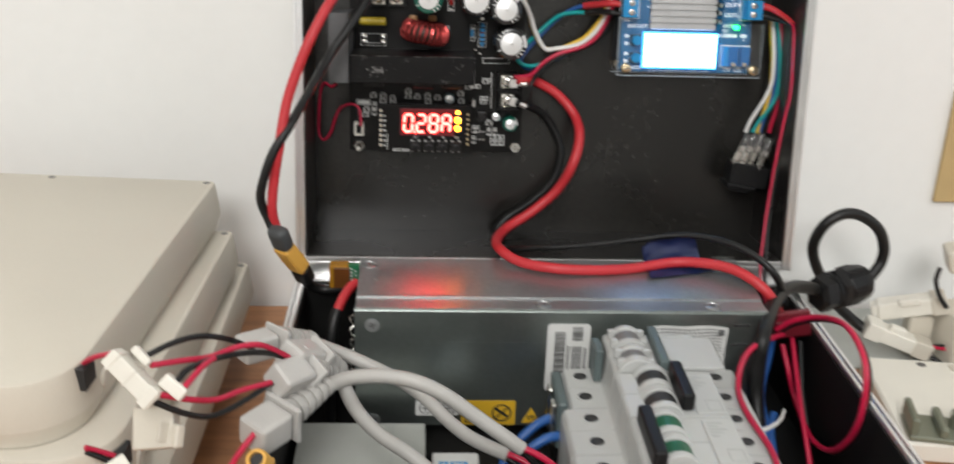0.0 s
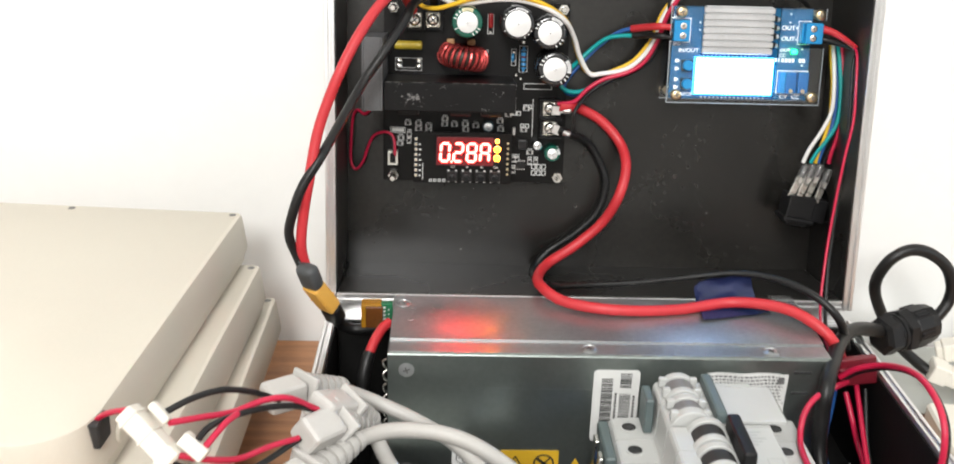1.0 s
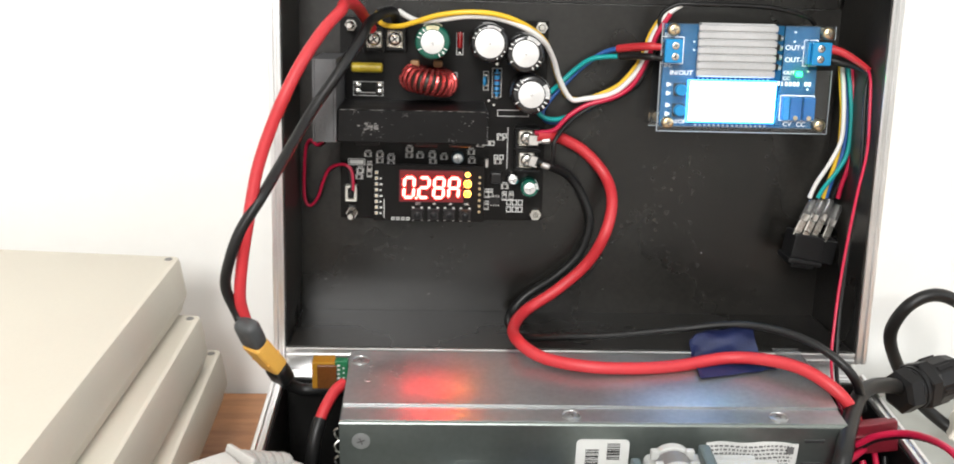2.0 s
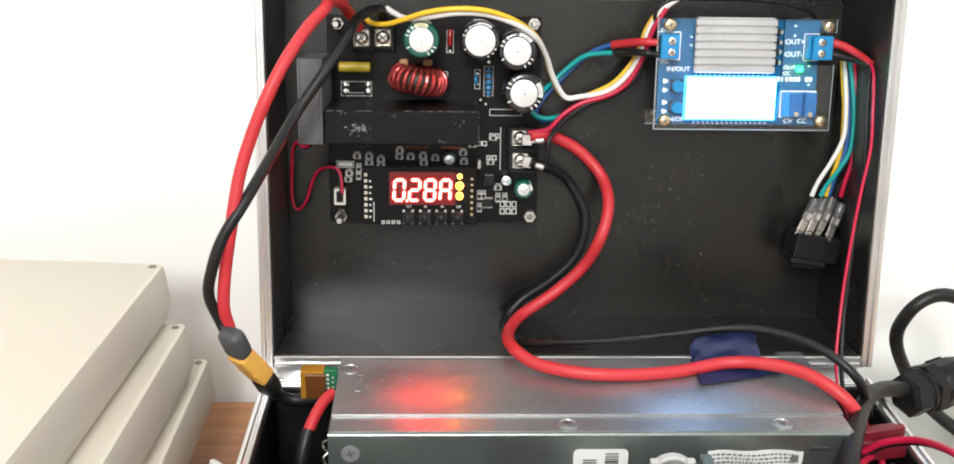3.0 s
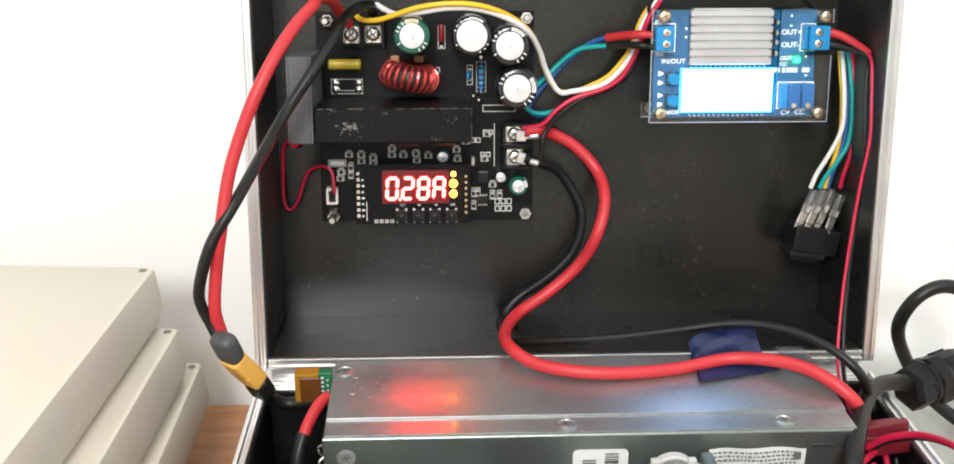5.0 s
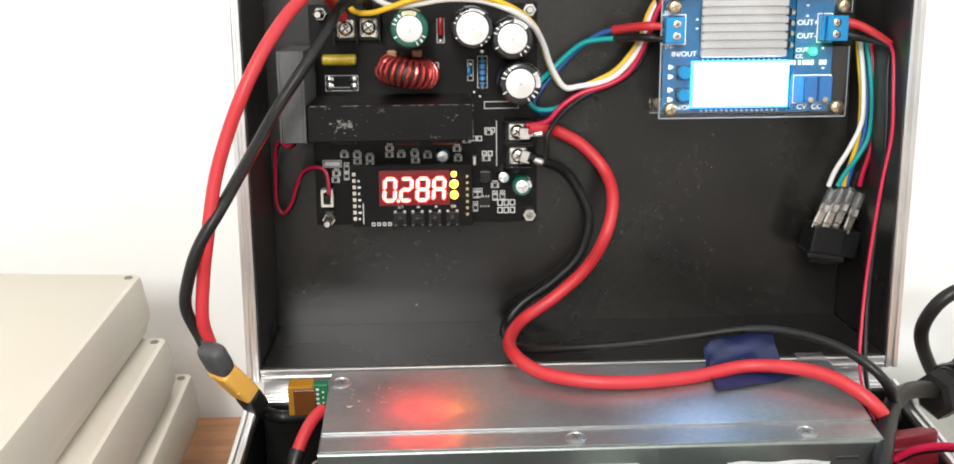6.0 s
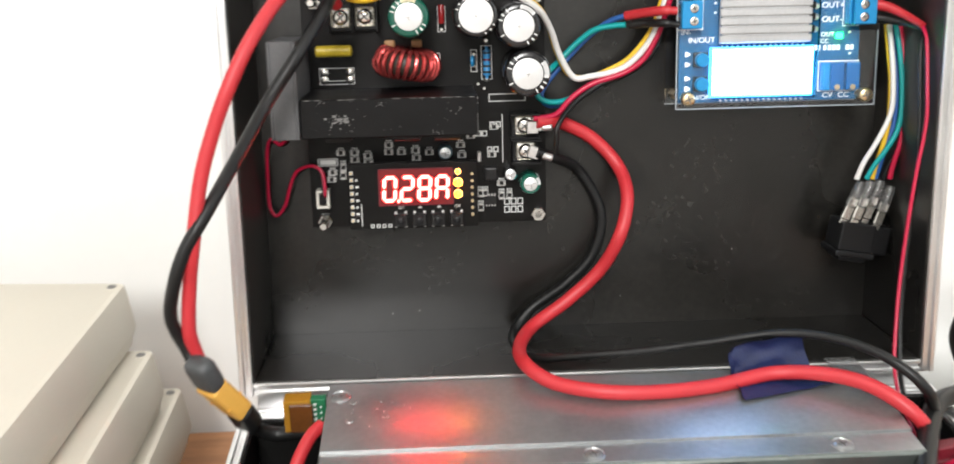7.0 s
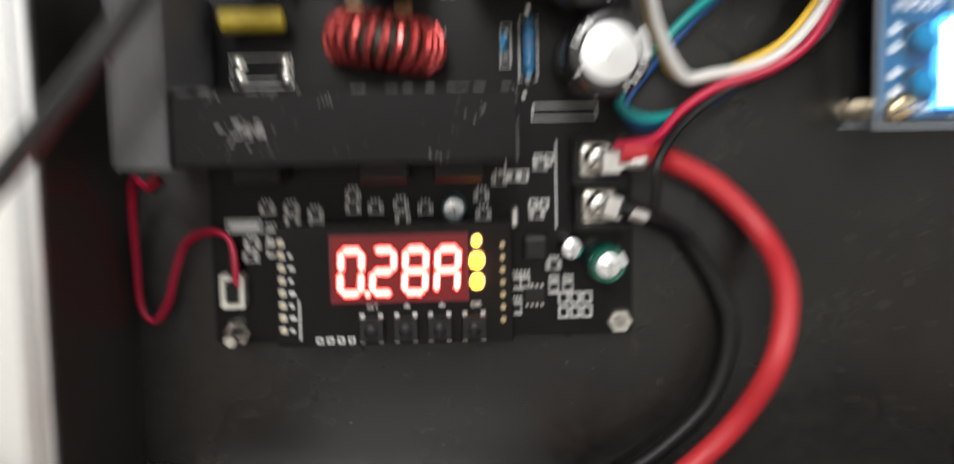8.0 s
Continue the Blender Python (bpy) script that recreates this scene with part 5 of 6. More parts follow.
cable("signal_wire", in_lid((0.0712, 0.0400, 0.1271), (0.0661, 0.0420, 0.1267), (0.0598, 0.0440, 0.1253), (0.0537, 0.0460, 0.1207), (0.0467, 0.0460, 0.1139), (0.0404, 0.0420, 0.1085), (0.0374, 0.0400, 0.1030), (0.0396, 0.0400, 0.0998), (0.0453, 0.0420, 0.0986), (0.0528, 0.0450, 0.1003), (0.0602, 0.0460, 0.1048), (0.0711, 0.0450, 0.1094), (0.0774, 0.0440, 0.1132), (0.0822, 0.0430, 0.1195), (0.0846, 0.0420, 0.1263), (0.0877, 0.0410, 0.1358)), 0.00110, TEAL_PVC, label="thin teal wire looping beside the board", category="wire", group="wires to the switch")
cable("signal_wire", in_lid((0.0711, 0.0420, 0.1303), (0.0664, 0.0450, 0.1286), (0.0616, 0.0470, 0.1254), (0.0554, 0.0490, 0.1200), (0.0489, 0.0490, 0.1131), (0.0422, 0.0470, 0.1059), (0.0396, 0.0460, 0.1007), (0.0429, 0.0460, 0.0970), (0.0504, 0.0470, 0.0980), (0.0571, 0.0480, 0.1011), (0.0650, 0.0480, 0.1054), (0.0740, 0.0470, 0.1097), (0.0815, 0.0460, 0.1167), (0.0853, 0.0450, 0.1246), (0.0878, 0.0440, 0.1344)), 0.00110, BLUE_PVC, label="thin blue wire looping beside the board", category="wire", group="wires to the switch")
cable("signal_wire", in_lid((0.0357, 0.0360, 0.0933), (0.0415, 0.0370, 0.0937), (0.0456, 0.0390, 0.0950), (0.0511, 0.0420, 0.1002), (0.0590, 0.0430, 0.1051), (0.0706, 0.0420, 0.1089), (0.0781, 0.0410, 0.1140), (0.0829, 0.0400, 0.1223), (0.0855, 0.0390, 0.1296), (0.0880, 0.0380, 0.1377), (0.0928, 0.0370, 0.1460)), 0.00110, RED_THIN, label="thin red wire from the output terminal", category="wire", group="wires to the switch")
cable("signal_wire", in_lid((0.0441, 0.0360, 0.0799), (0.0441, 0.0340, 0.0847), (0.0447, 0.0340, 0.0907), (0.0517, 0.0400, 0.0983), (0.0617, 0.0430, 0.1046), (0.0734, 0.0430, 0.1091), (0.0817, 0.0420, 0.1160), (0.0855, 0.0410, 0.1248), (0.0888, 0.0390, 0.1359), (0.0889, 0.0380, 0.1453), (0.0954, 0.0370, 0.1499), (0.1048, 0.0360, 0.1503), (0.1344, 0.0360, 0.1498), (0.1512, 0.0360, 0.1464), (0.1568, 0.0380, 0.1431)), 0.00100, BLACK_RUBBER, label="thin black wire arching over the module", category="wire", group="wires to the switch")
cable("lead_sleeve", in_lid((0.0715, 0.0410, 0.1304), (0.0766, 0.0360, 0.1314), (0.0831, 0.0300, 0.1323), (0.0880, 0.0290, 0.1321)), lambda s: 0.0018 if s < 0.8 else 0.0015, RED_RUBBER, label="red sleeve on a lead into the module", category="cable sleeve")
cable("lead_sleeve", in_lid((0.0728, 0.0400, 0.1271), (0.0780, 0.0360, 0.1277), (0.0833, 0.0300, 0.1278), (0.0888, 0.0290, 0.1271)), lambda s: 0.0016 if s < 0.8 else 0.0012, BLACK_RUBBER, label="black sleeve on a lead into the module", category="cable sleeve")
cable("output_lead", in_lid((0.1611, 0.0300, 0.1329), (0.1660, 0.0270, 0.1316), (0.1708, 0.0220, 0.1284), (0.1730, 0.0140, 0.1254)), lambda s: 0.0021 - 0.0009 * s, RED_RUBBER, label="red sleeved lead from the module's output", category="cable")
cable("output_lead", in_lid((0.1614, 0.0300, 0.1281), (0.1664, 0.0270, 0.1271), (0.1710, 0.0220, 0.1259), (0.1736, 0.0140, 0.1244)), lambda s: 0.0019 - 0.0008 * s, BLACK_RUBBER, label="black sleeved lead from the module's output", category="cable")
cable("supply_wire", in_lid((0.1730, 0.0140, 0.1249), (0.1728, 0.0100, 0.1203), (0.1722, 0.0060, 0.1065), (0.1719, 0.0040, 0.0920), (0.1692, 0.0030, 0.0746), (0.1670, 0.0020, 0.0570), (0.1646, 0.0000, 0.0369), (0.1624, -0.0040, 0.0197), (0.1602, -0.0100, 0.0060), (0.1570, -0.0240, -0.0018), (0.1558, -0.0400, -0.0080), (0.1551, -0.0500, -0.0173)), 0.00064, RED_THIN, label="thin red wire running down into the case", category="wire", group="supply pair")
cable("supply_wire", in_lid((0.1744, 0.0160, 0.1240), (0.1722, 0.0130, 0.1157), (0.1719, 0.0100, 0.0986), (0.1716, 0.0080, 0.0838), (0.1709, 0.0060, 0.0740), (0.1697, 0.0060, 0.0613), (0.1678, 0.0040, 0.0436), (0.1660, 0.0010, 0.0234), (0.1641, -0.0060, 0.0045), (0.1606, -0.0200, -0.0034), (0.1587, -0.0380, -0.0101), (0.1575, -0.0500, -0.0173)), 0.00090, BLACK_RUBBER, label="thin black wire running down into the case", category="wire", group="supply pair")
cable("switch_wire", in_lid((0.1694, 0.0370, 0.1250), (0.1702, 0.0350, 0.1149), (0.1708, 0.0330, 0.1052), (0.1707, 0.0320, 0.0914), (0.1692, 0.0320, 0.0812), (0.1675, 0.0330, 0.0734), (0.1664, 0.0340, 0.0667)), 0.00100, YELLOW_PVC, label="thin yellow wire bending down to the rocker switch", category="wire", group="wires to the switch")
cable("switch_wire", in_lid((0.1697, 0.0350, 0.1251), (0.1705, 0.0330, 0.1151), (0.1709, 0.0310, 0.1041), (0.1704, 0.0300, 0.0930), (0.1663, 0.0300, 0.0829), (0.1616, 0.0310, 0.0738), (0.1595, 0.0320, 0.0671)), 0.00100, WHITE_PVC, label="thin white wire bending down to the rocker switch", category="wire", group="wires to the switch")
cable("switch_wire", in_lid((0.1717, 0.0370, 0.1250), (0.1728, 0.0350, 0.1149), (0.1734, 0.0330, 0.1026), (0.1727, 0.0320, 0.0889), (0.1701, 0.0320, 0.0793), (0.1685, 0.0330, 0.0721), (0.1677, 0.0340, 0.0667)), 0.00100, BLUE_PVC, label="thin blue wire bending down to the rocker switch", category="wire", group="wires to the switch")
cable("switch_wire", in_lid((0.1718, 0.0340, 0.1252), (0.1731, 0.0320, 0.1152), (0.1741, 0.0300, 0.1017), (0.1734, 0.0290, 0.0880), (0.1693, 0.0290, 0.0792), (0.1652, 0.0300, 0.0726), (0.1630, 0.0310, 0.0673)), 0.00100, TEAL_PVC, label="thin teal wire bending down to the rocker switch", category="wire", group="wires to the switch")
cable("switch_wire", in_lid((0.1733, 0.0340, 0.1249), (0.1745, 0.0320, 0.1152), (0.1754, 0.0300, 0.1017), (0.1754, 0.0290, 0.0893), (0.1741, 0.0290, 0.0804), (0.1725, 0.0300, 0.0726), (0.1720, 0.0310, 0.0672)), 0.00100, RED_THIN, label="thin red wire bending down to the rocker switch", category="wire", group="wires to the switch")
cable("switch_wire", in_lid((0.1758, 0.0370, 0.1245), (0.1768, 0.0350, 0.1149), (0.1778, 0.0330, 0.1001), (0.1774, 0.0320, 0.0876), (0.1753, 0.0320, 0.0786), (0.1721, 0.0330, 0.0720), (0.1706, 0.0340, 0.0667)), 0.00100, BLACK_RUBBER, label="thin black wire bending down to the rocker switch", category="wire", group="wires to the switch")
cable("fan_wire", in_lid((-0.0560, 0.0260, 0.0893), (-0.0589, 0.0280, 0.0873), (-0.0625, 0.0340, 0.0885), (-0.0653, 0.0400, 0.0839), (-0.0668, 0.0460, 0.0719), (-0.0672, 0.0490, 0.0602), (-0.0647, 0.0490, 0.0562), (-0.0610, 0.0480, 0.0604), (-0.0585, 0.0460, 0.0677), (-0.0553, 0.0440, 0.0743), (-0.0496, 0.0420, 0.0767), (-0.0455, 0.0410, 0.0748), (-0.0444, 0.0400, 0.0688), (-0.0445, 0.0400, 0.0649)), 0.00070, RED_THIN, parent=brd)
cable("fan_wire", in_lid((-0.0557, 0.0280, 0.0883), (-0.0584, 0.0300, 0.0867), (-0.0623, 0.0360, 0.0874), (-0.0651, 0.0420, 0.0833), (-0.0674, 0.0480, 0.0716), (-0.0668, 0.0505, 0.0599), (-0.0642, 0.0505, 0.0565), (-0.0604, 0.0495, 0.0603), (-0.0591, 0.0480, 0.0673), (-0.0549, 0.0460, 0.0735), (-0.0494, 0.0440, 0.0766), (-0.0464, 0.0430, 0.0743), (-0.0454, 0.0420, 0.0684), (-0.0454, 0.0410, 0.0647)), 0.00070, BLACK_RUBBER, parent=brd)

# ---- cables in and round the case ----
cable("grey_cable", [(-0.0594, 0.4000, 0.1201), (-0.0466, 0.3980, 0.1159), (-0.0305, 0.3940, 0.1104), (-0.0184, 0.3880, 0.1066), (-0.0091, 0.3800, 0.1039), (-0.0000, 0.3720, 0.0984), (0.0101, 0.3640, 0.0946), (0.0250, 0.3560, 0.0916)], 0.00290, GREY_PL, label="light grey round cable lying across the case", category="cord", group="grey cords")
cable("grey_cable", [(-0.0453, 0.3800, 0.1165), (-0.0425, 0.3750, 0.1098), (-0.0370, 0.3680, 0.1038), (-0.0279, 0.3600, 0.0986), (-0.0165, 0.3520, 0.0952), (-0.0040, 0.3450, 0.0883)], 0.00310, GREY_PL, label="light grey round cable bending down into the case", category="cord", group="grey cords")
cable("grey_cable", [(-0.0482, 0.3560, 0.1248), (-0.0384, 0.3540, 0.1294), (-0.0263, 0.3520, 0.1312), (-0.0143, 0.3500, 0.1302), (-0.0023, 0.3480, 0.1254), (0.0124, 0.3460, 0.1150), (0.0293, 0.3440, 0.1027)], 0.00300, GREY_PL, label="light grey round cable arching over the case", category="cord", group="grey cords")
cable("cord_core", [(0.0235, 0.3560, 0.0925), (0.0286, 0.3540, 0.0918), (0.0373, 0.3500, 0.0880), (0.0437, 0.3390, 0.0858)], 0.00140, RED_THIN, label="thin red core coming out of a grey cord", category="wire", group="cord cores")
cable("cord_core", [(0.0236, 0.3570, 0.0900), (0.0281, 0.3550, 0.0881), (0.0354, 0.3520, 0.0794)], 0.00140, BLACK_RUBBER, label="thin black core coming out of a grey cord", category="wire", group="cord cores")
cable("cord_core", [(0.0278, 0.3440, 0.1036), (0.0329, 0.3430, 0.1022), (0.0415, 0.3410, 0.0973), (0.0492, 0.3390, 0.0888)], 0.00140, RED_THIN, label="thin red core coming out of a grey cord", category="wire", group="cord cores")
cable("cord_core", [(0.0280, 0.3450, 0.1012), (0.0325, 0.3450, 0.0980), (0.0399, 0.3440, 0.0881)], 0.00140, BLACK_RUBBER, label="thin black core coming out of a grey cord", category="wire", group="cord cores")
cable("blue_wire", [(0.0496, 0.3920, 0.0884), (0.0411, 0.3880, 0.0865), (0.0329, 0.3840, 0.0808), (0.0262, 0.3800, 0.0730), (0.0236, 0.3760, 0.0646)], 0.00210, BLUE_PVC, label="blue wire into the circuit breaker", category="wire", group="blue wires")
cable("blue_wire", [(0.0508, 0.3780, 0.0870), (0.0439, 0.3760, 0.0868), (0.0373, 0.3740, 0.0834), (0.0321, 0.3720, 0.0769), (0.0297, 0.3700, 0.0689)], 0.00210, BLUE_PVC, label="blue wire into the circuit breaker", category="wire", group="blue wires")
cable("pair_wire", [(-0.1057, 0.3120, 0.1624), (-0.0982, 0.3180, 0.1640), (-0.0904, 0.3260, 0.1624), (-0.0828, 0.3360, 0.1558), (-0.0765, 0.3500, 0.1444)], 0.00110, BLACK_RUBBER, label="thin black wire to a grey plug", category="wire", group="red and black pairs")
cable("pair_wire", [(-0.1045, 0.3100, 0.1595), (-0.0956, 0.3180, 0.1569), (-0.0877, 0.3260, 0.1540), (-0.0792, 0.3340, 0.1537), (-0.0713, 0.3400, 0.1512), (-0.0629, 0.3500, 0.1408)], 0.00110, RED_THIN, label="thin red wire to a grey plug", category="wire", group="red and black pairs")
cable("pair_wire", [(-0.0957, 0.3060, 0.1547), (-0.0923, 0.3120, 0.1570), (-0.0858, 0.3220, 0.1553), (-0.0771, 0.3340, 0.1511), (-0.0695, 0.3420, 0.1468), (-0.0635, 0.3510, 0.1397)], 0.00110, BLACK_RUBBER, label="thin black wire to a grey plug", category="wire", group="red and black pairs")
cable("pair_wire", [(-0.0932, 0.3050, 0.1529), (-0.0903, 0.3100, 0.1553), (-0.0879, 0.3160, 0.1562), (-0.0854, 0.3220, 0.1558)], 0.00110, RED_THIN, label="thin red wire between connectors", category="wire", group="red and black pairs")
cable("pair_wire", [(-0.1003, 0.3020, 0.1527), (-0.0921, 0.3080, 0.1472), (-0.0849, 0.3180, 0.1411), (-0.0768, 0.3280, 0.1392), (-0.0681, 0.3370, 0.1370)], 0.00110, RED_THIN, label="thin red wire to a grey plug", category="wire", group="red and black pairs")
cable("pair_wire", [(-0.1023, 0.3010, 0.1505), (-0.0941, 0.3060, 0.1430), (-0.0870, 0.3160, 0.1353), (-0.0790, 0.3260, 0.1339), (-0.0677, 0.3375, 0.1365)], 0.00110, BLACK_RUBBER, label="thin black wire to a grey plug", category="wire", group="red and black pairs")
cable("pair_wire", [(-0.0726, 0.3220, 0.1242), (-0.0762, 0.3180, 0.1208), (-0.0798, 0.3120, 0.1170), (-0.0821, 0.3050, 0.1129)], 0.00120, RED_THIN, label="thin red wire out of a grey plug", category="wire", group="red and black pairs")
cable("pair_wire", [(-0.1315, 0.3205, 0.1530), (-0.1290, 0.3190, 0.1560), (-0.1240, 0.3153, 0.1599), (-0.1170, 0.3100, 0.1641)], 0.00100, RED_THIN, label="thin red wire out of an enclosure", category="wire", group="red and black pairs")
cable("pair_wire", [(-0.1270, 0.3011, 0.1320), (-0.1230, 0.3040, 0.1284), (-0.1170, 0.3073, 0.1236)], 0.00100, RED_THIN, label="thin red wire out of an enclosure", category="wire", group="red and black pairs")
cable("pair_wire", [(-0.1272, 0.3012, 0.1303), (-0.1225, 0.3018, 0.1274), (-0.1170, 0.3031, 0.1232)], 0.00100, BLACK_RUBBER, label="thin black wire out of an enclosure", category="wire", group="red and black pairs")
cable("gland_cable", [(0.1961, 0.4800, 0.1099), (0.1866, 0.4730, 0.1146), (0.1735, 0.4600, 0.1206), (0.1619, 0.4440, 0.1236), (0.1516, 0.4240, 0.1240), (0.1434, 0.4065, 0.1205), (0.1422, 0.4035, 0.1080), (0.1421, 0.4010, 0.0951), (0.1430, 0.3940, 0.0817)], 0.00340, BLACK_RUBBER, label="thick black cable from the gland down into the case", category="cable")
cable("gland_loop", [(0.2261, 0.4945, 0.1062), (0.2316, 0.4960, 0.1128), (0.2354, 0.4980, 0.1184), (0.2354, 0.4980, 0.1273), (0.2302, 0.4980, 0.1378), (0.2197, 0.4980, 0.1449), (0.2098, 0.4980, 0.1455), (0.2010, 0.4980, 0.1391), (0.1984, 0.5020, 0.1251), (0.2061, 0.5080, 0.1081), (0.2210, 0.5140, 0.0867), (0.2318, 0.5140, 0.0764), (0.2405, 0.5100, 0.0705)], 0.00300, BLACK_RUBBER, label="thick black cable bent into a ring above the gland", category="cable")
cable("supply_lead", [(0.1557, 0.4240, 0.1157), (0.1611, 0.4190, 0.1229), (0.1675, 0.4070, 0.1310), (0.1675, 0.3812, 0.1413), (0.1675, 0.3618, 0.1410), (0.1675, 0.3508, 0.1326), (0.1675, 0.3495, 0.1140), (0.1675, 0.3576, 0.0972), (0.1675, 0.3720, 0.0835), (0.1675, 0.3928, 0.0766), (0.1675, 0.4159, 0.0813), (0.1640, 0.4233, 0.0952), (0.1625, 0.4310, 0.1039)], 0.00130, RED_THIN, label="thin red wire in a wide loop over the case's edge", category="wire", group="looped pair")
cable("supply_lead", [(0.1580, 0.4265, 0.1128), (0.1637, 0.4225, 0.1195), (0.1700, 0.4091, 0.1287), (0.1700, 0.3834, 0.1390), (0.1700, 0.3639, 0.1387), (0.1700, 0.3529, 0.1302), (0.1700, 0.3516, 0.1115), (0.1700, 0.3597, 0.0946), (0.1700, 0.3740, 0.0809), (0.1700, 0.3948, 0.0740)], 0.00120, BLACK_RUBBER, label="thin black wire in a wide loop over the case's edge", category="wire", group="looped pair")
cable("supply_lead", [(0.1624, 0.4300, 0.1104), (0.1465, 0.4085, 0.1185), (0.1378, 0.4030, 0.1170), (0.1325, 0.3985, 0.1114), (0.1297, 0.3908, 0.1040), (0.1278, 0.3751, 0.1037), (0.1288, 0.3575, 0.1037), (0.1300, 0.3420, 0.1037), (0.1282, 0.3235, 0.1037)], 0.00130, RED_THIN, label="thin red wire hanging into the case", category="wire", group="looped pair")
cable("supply_lead", [(0.1663, 0.4300, 0.1081), (0.1653, 0.4140, 0.0957), (0.1638, 0.3980, 0.0857), (0.1634, 0.3860, 0.0773), (0.1636, 0.3740, 0.0661)], 0.00120, RED_THIN, label="thin red wire hanging into the case", category="wire", group="looped pair")
cable("supply_lead", [(0.1715, 0.4320, 0.1054), (0.1712, 0.4200, 0.0855), (0.1724, 0.4100, 0.0715), (0.1730, 0.3980, 0.0523)], 0.00120, BLACK_RUBBER, label="thin black wire hanging into the case", category="wire", group="looped pair")
cable("blue_wire", [(0.1603, 0.4400, 0.1010), (0.1568, 0.4320, 0.0953), (0.1528, 0.4240, 0.0897), (0.1502, 0.4160, 0.0828), (0.1500, 0.4040, 0.0753), (0.1477, 0.3880, 0.0660)], 0.00200, BLUE_PVC, label="blue wire down beside the power supply", category="wire", group="blue wires")
cable("blue_wire", [(0.1563, 0.4120, 0.0769), (0.1526, 0.4040, 0.0736), (0.1514, 0.3940, 0.0686), (0.1498, 0.3800, 0.0618)], 0.00200, BLUE_PVC, label="blue wire down beside the power supply", category="wire", group="blue wires")
cable("white_wire", [(0.1368, 0.3850, 0.0837), (0.1451, 0.3880, 0.0843), (0.1513, 0.3910, 0.0869), (0.1539, 0.3940, 0.0908)], lambda s: 0.0013 - 0.0009 * s, WHITE_PVC, label="short white wire end in the case", category="wire")
cable("supply_lead", [(-0.0428, 0.4520, 0.1248), (-0.0460, 0.4480, 0.1234), (-0.0492, 0.4420, 0.1198), (-0.0512, 0.4375, 0.1160)], 0.00230, RED_RUBBER, label="thick red lead beside the power supply", category="cable")
cable("lead_sleeve", [(-0.0509, 0.4380, 0.1166), (-0.0522, 0.4350, 0.1130), (-0.0535, 0.4320, 0.1060), (-0.0540, 0.4300, 0.0950), (-0.0540, 0.4290, 0.0800), (-0.0540, 0.4290, 0.0620)], 0.00290, BLACK_RUBBER, label="black heat-shrink sleeve on a thick lead", category="cable sleeve")
cable("supply_lead", [(-0.0680, 0.4560, 0.1242), (-0.0653, 0.4600, 0.1191), (-0.0597, 0.4620, 0.1159), (-0.0511, 0.4610, 0.1172), (-0.0437, 0.4600, 0.1182)], 0.00260, BLACK_RUBBER, label="black lead from the yellow plug to the power supply", category="cable")
cable("clutter_wire", [(0.2697, 0.5000, 0.1143), (0.2690, 0.5000, 0.1063), (0.2733, 0.5000, 0.0968), (0.2784, 0.5000, 0.0905)], 0.00130, BLACK_RUBBER, label="thin dark wire between white connectors", category="wire", group="clutter wires")
cable("clutter_wire", [(0.2709, 0.5000, 0.0657), (0.2795, 0.5000, 0.0665), (0.2920, 0.5000, 0.0651)], 0.00110, BLACK_RUBBER, label="thin dark wire between white connectors", category="wire", group="clutter wires")
cable("clutter_wire", [(0.2700, 0.4990, 0.0677), (0.2810, 0.4990, 0.0651), (0.2914, 0.4990, 0.0660)], 0.00100, RED_THIN, label="thin red wire between white connectors", category="wire", group="clutter wires")
cable("clutter_wire", [(0.2714, 0.4980, 0.0621), (0.2784, 0.4940, 0.0582), (0.2898, 0.4880, 0.0486)], 0.00130, BLACK_RUBBER, label="thin dark wire between white connectors", category="wire", group="clutter wires")

# ---- circuit breakers on a rail in the case ----
BCX = 0.0915


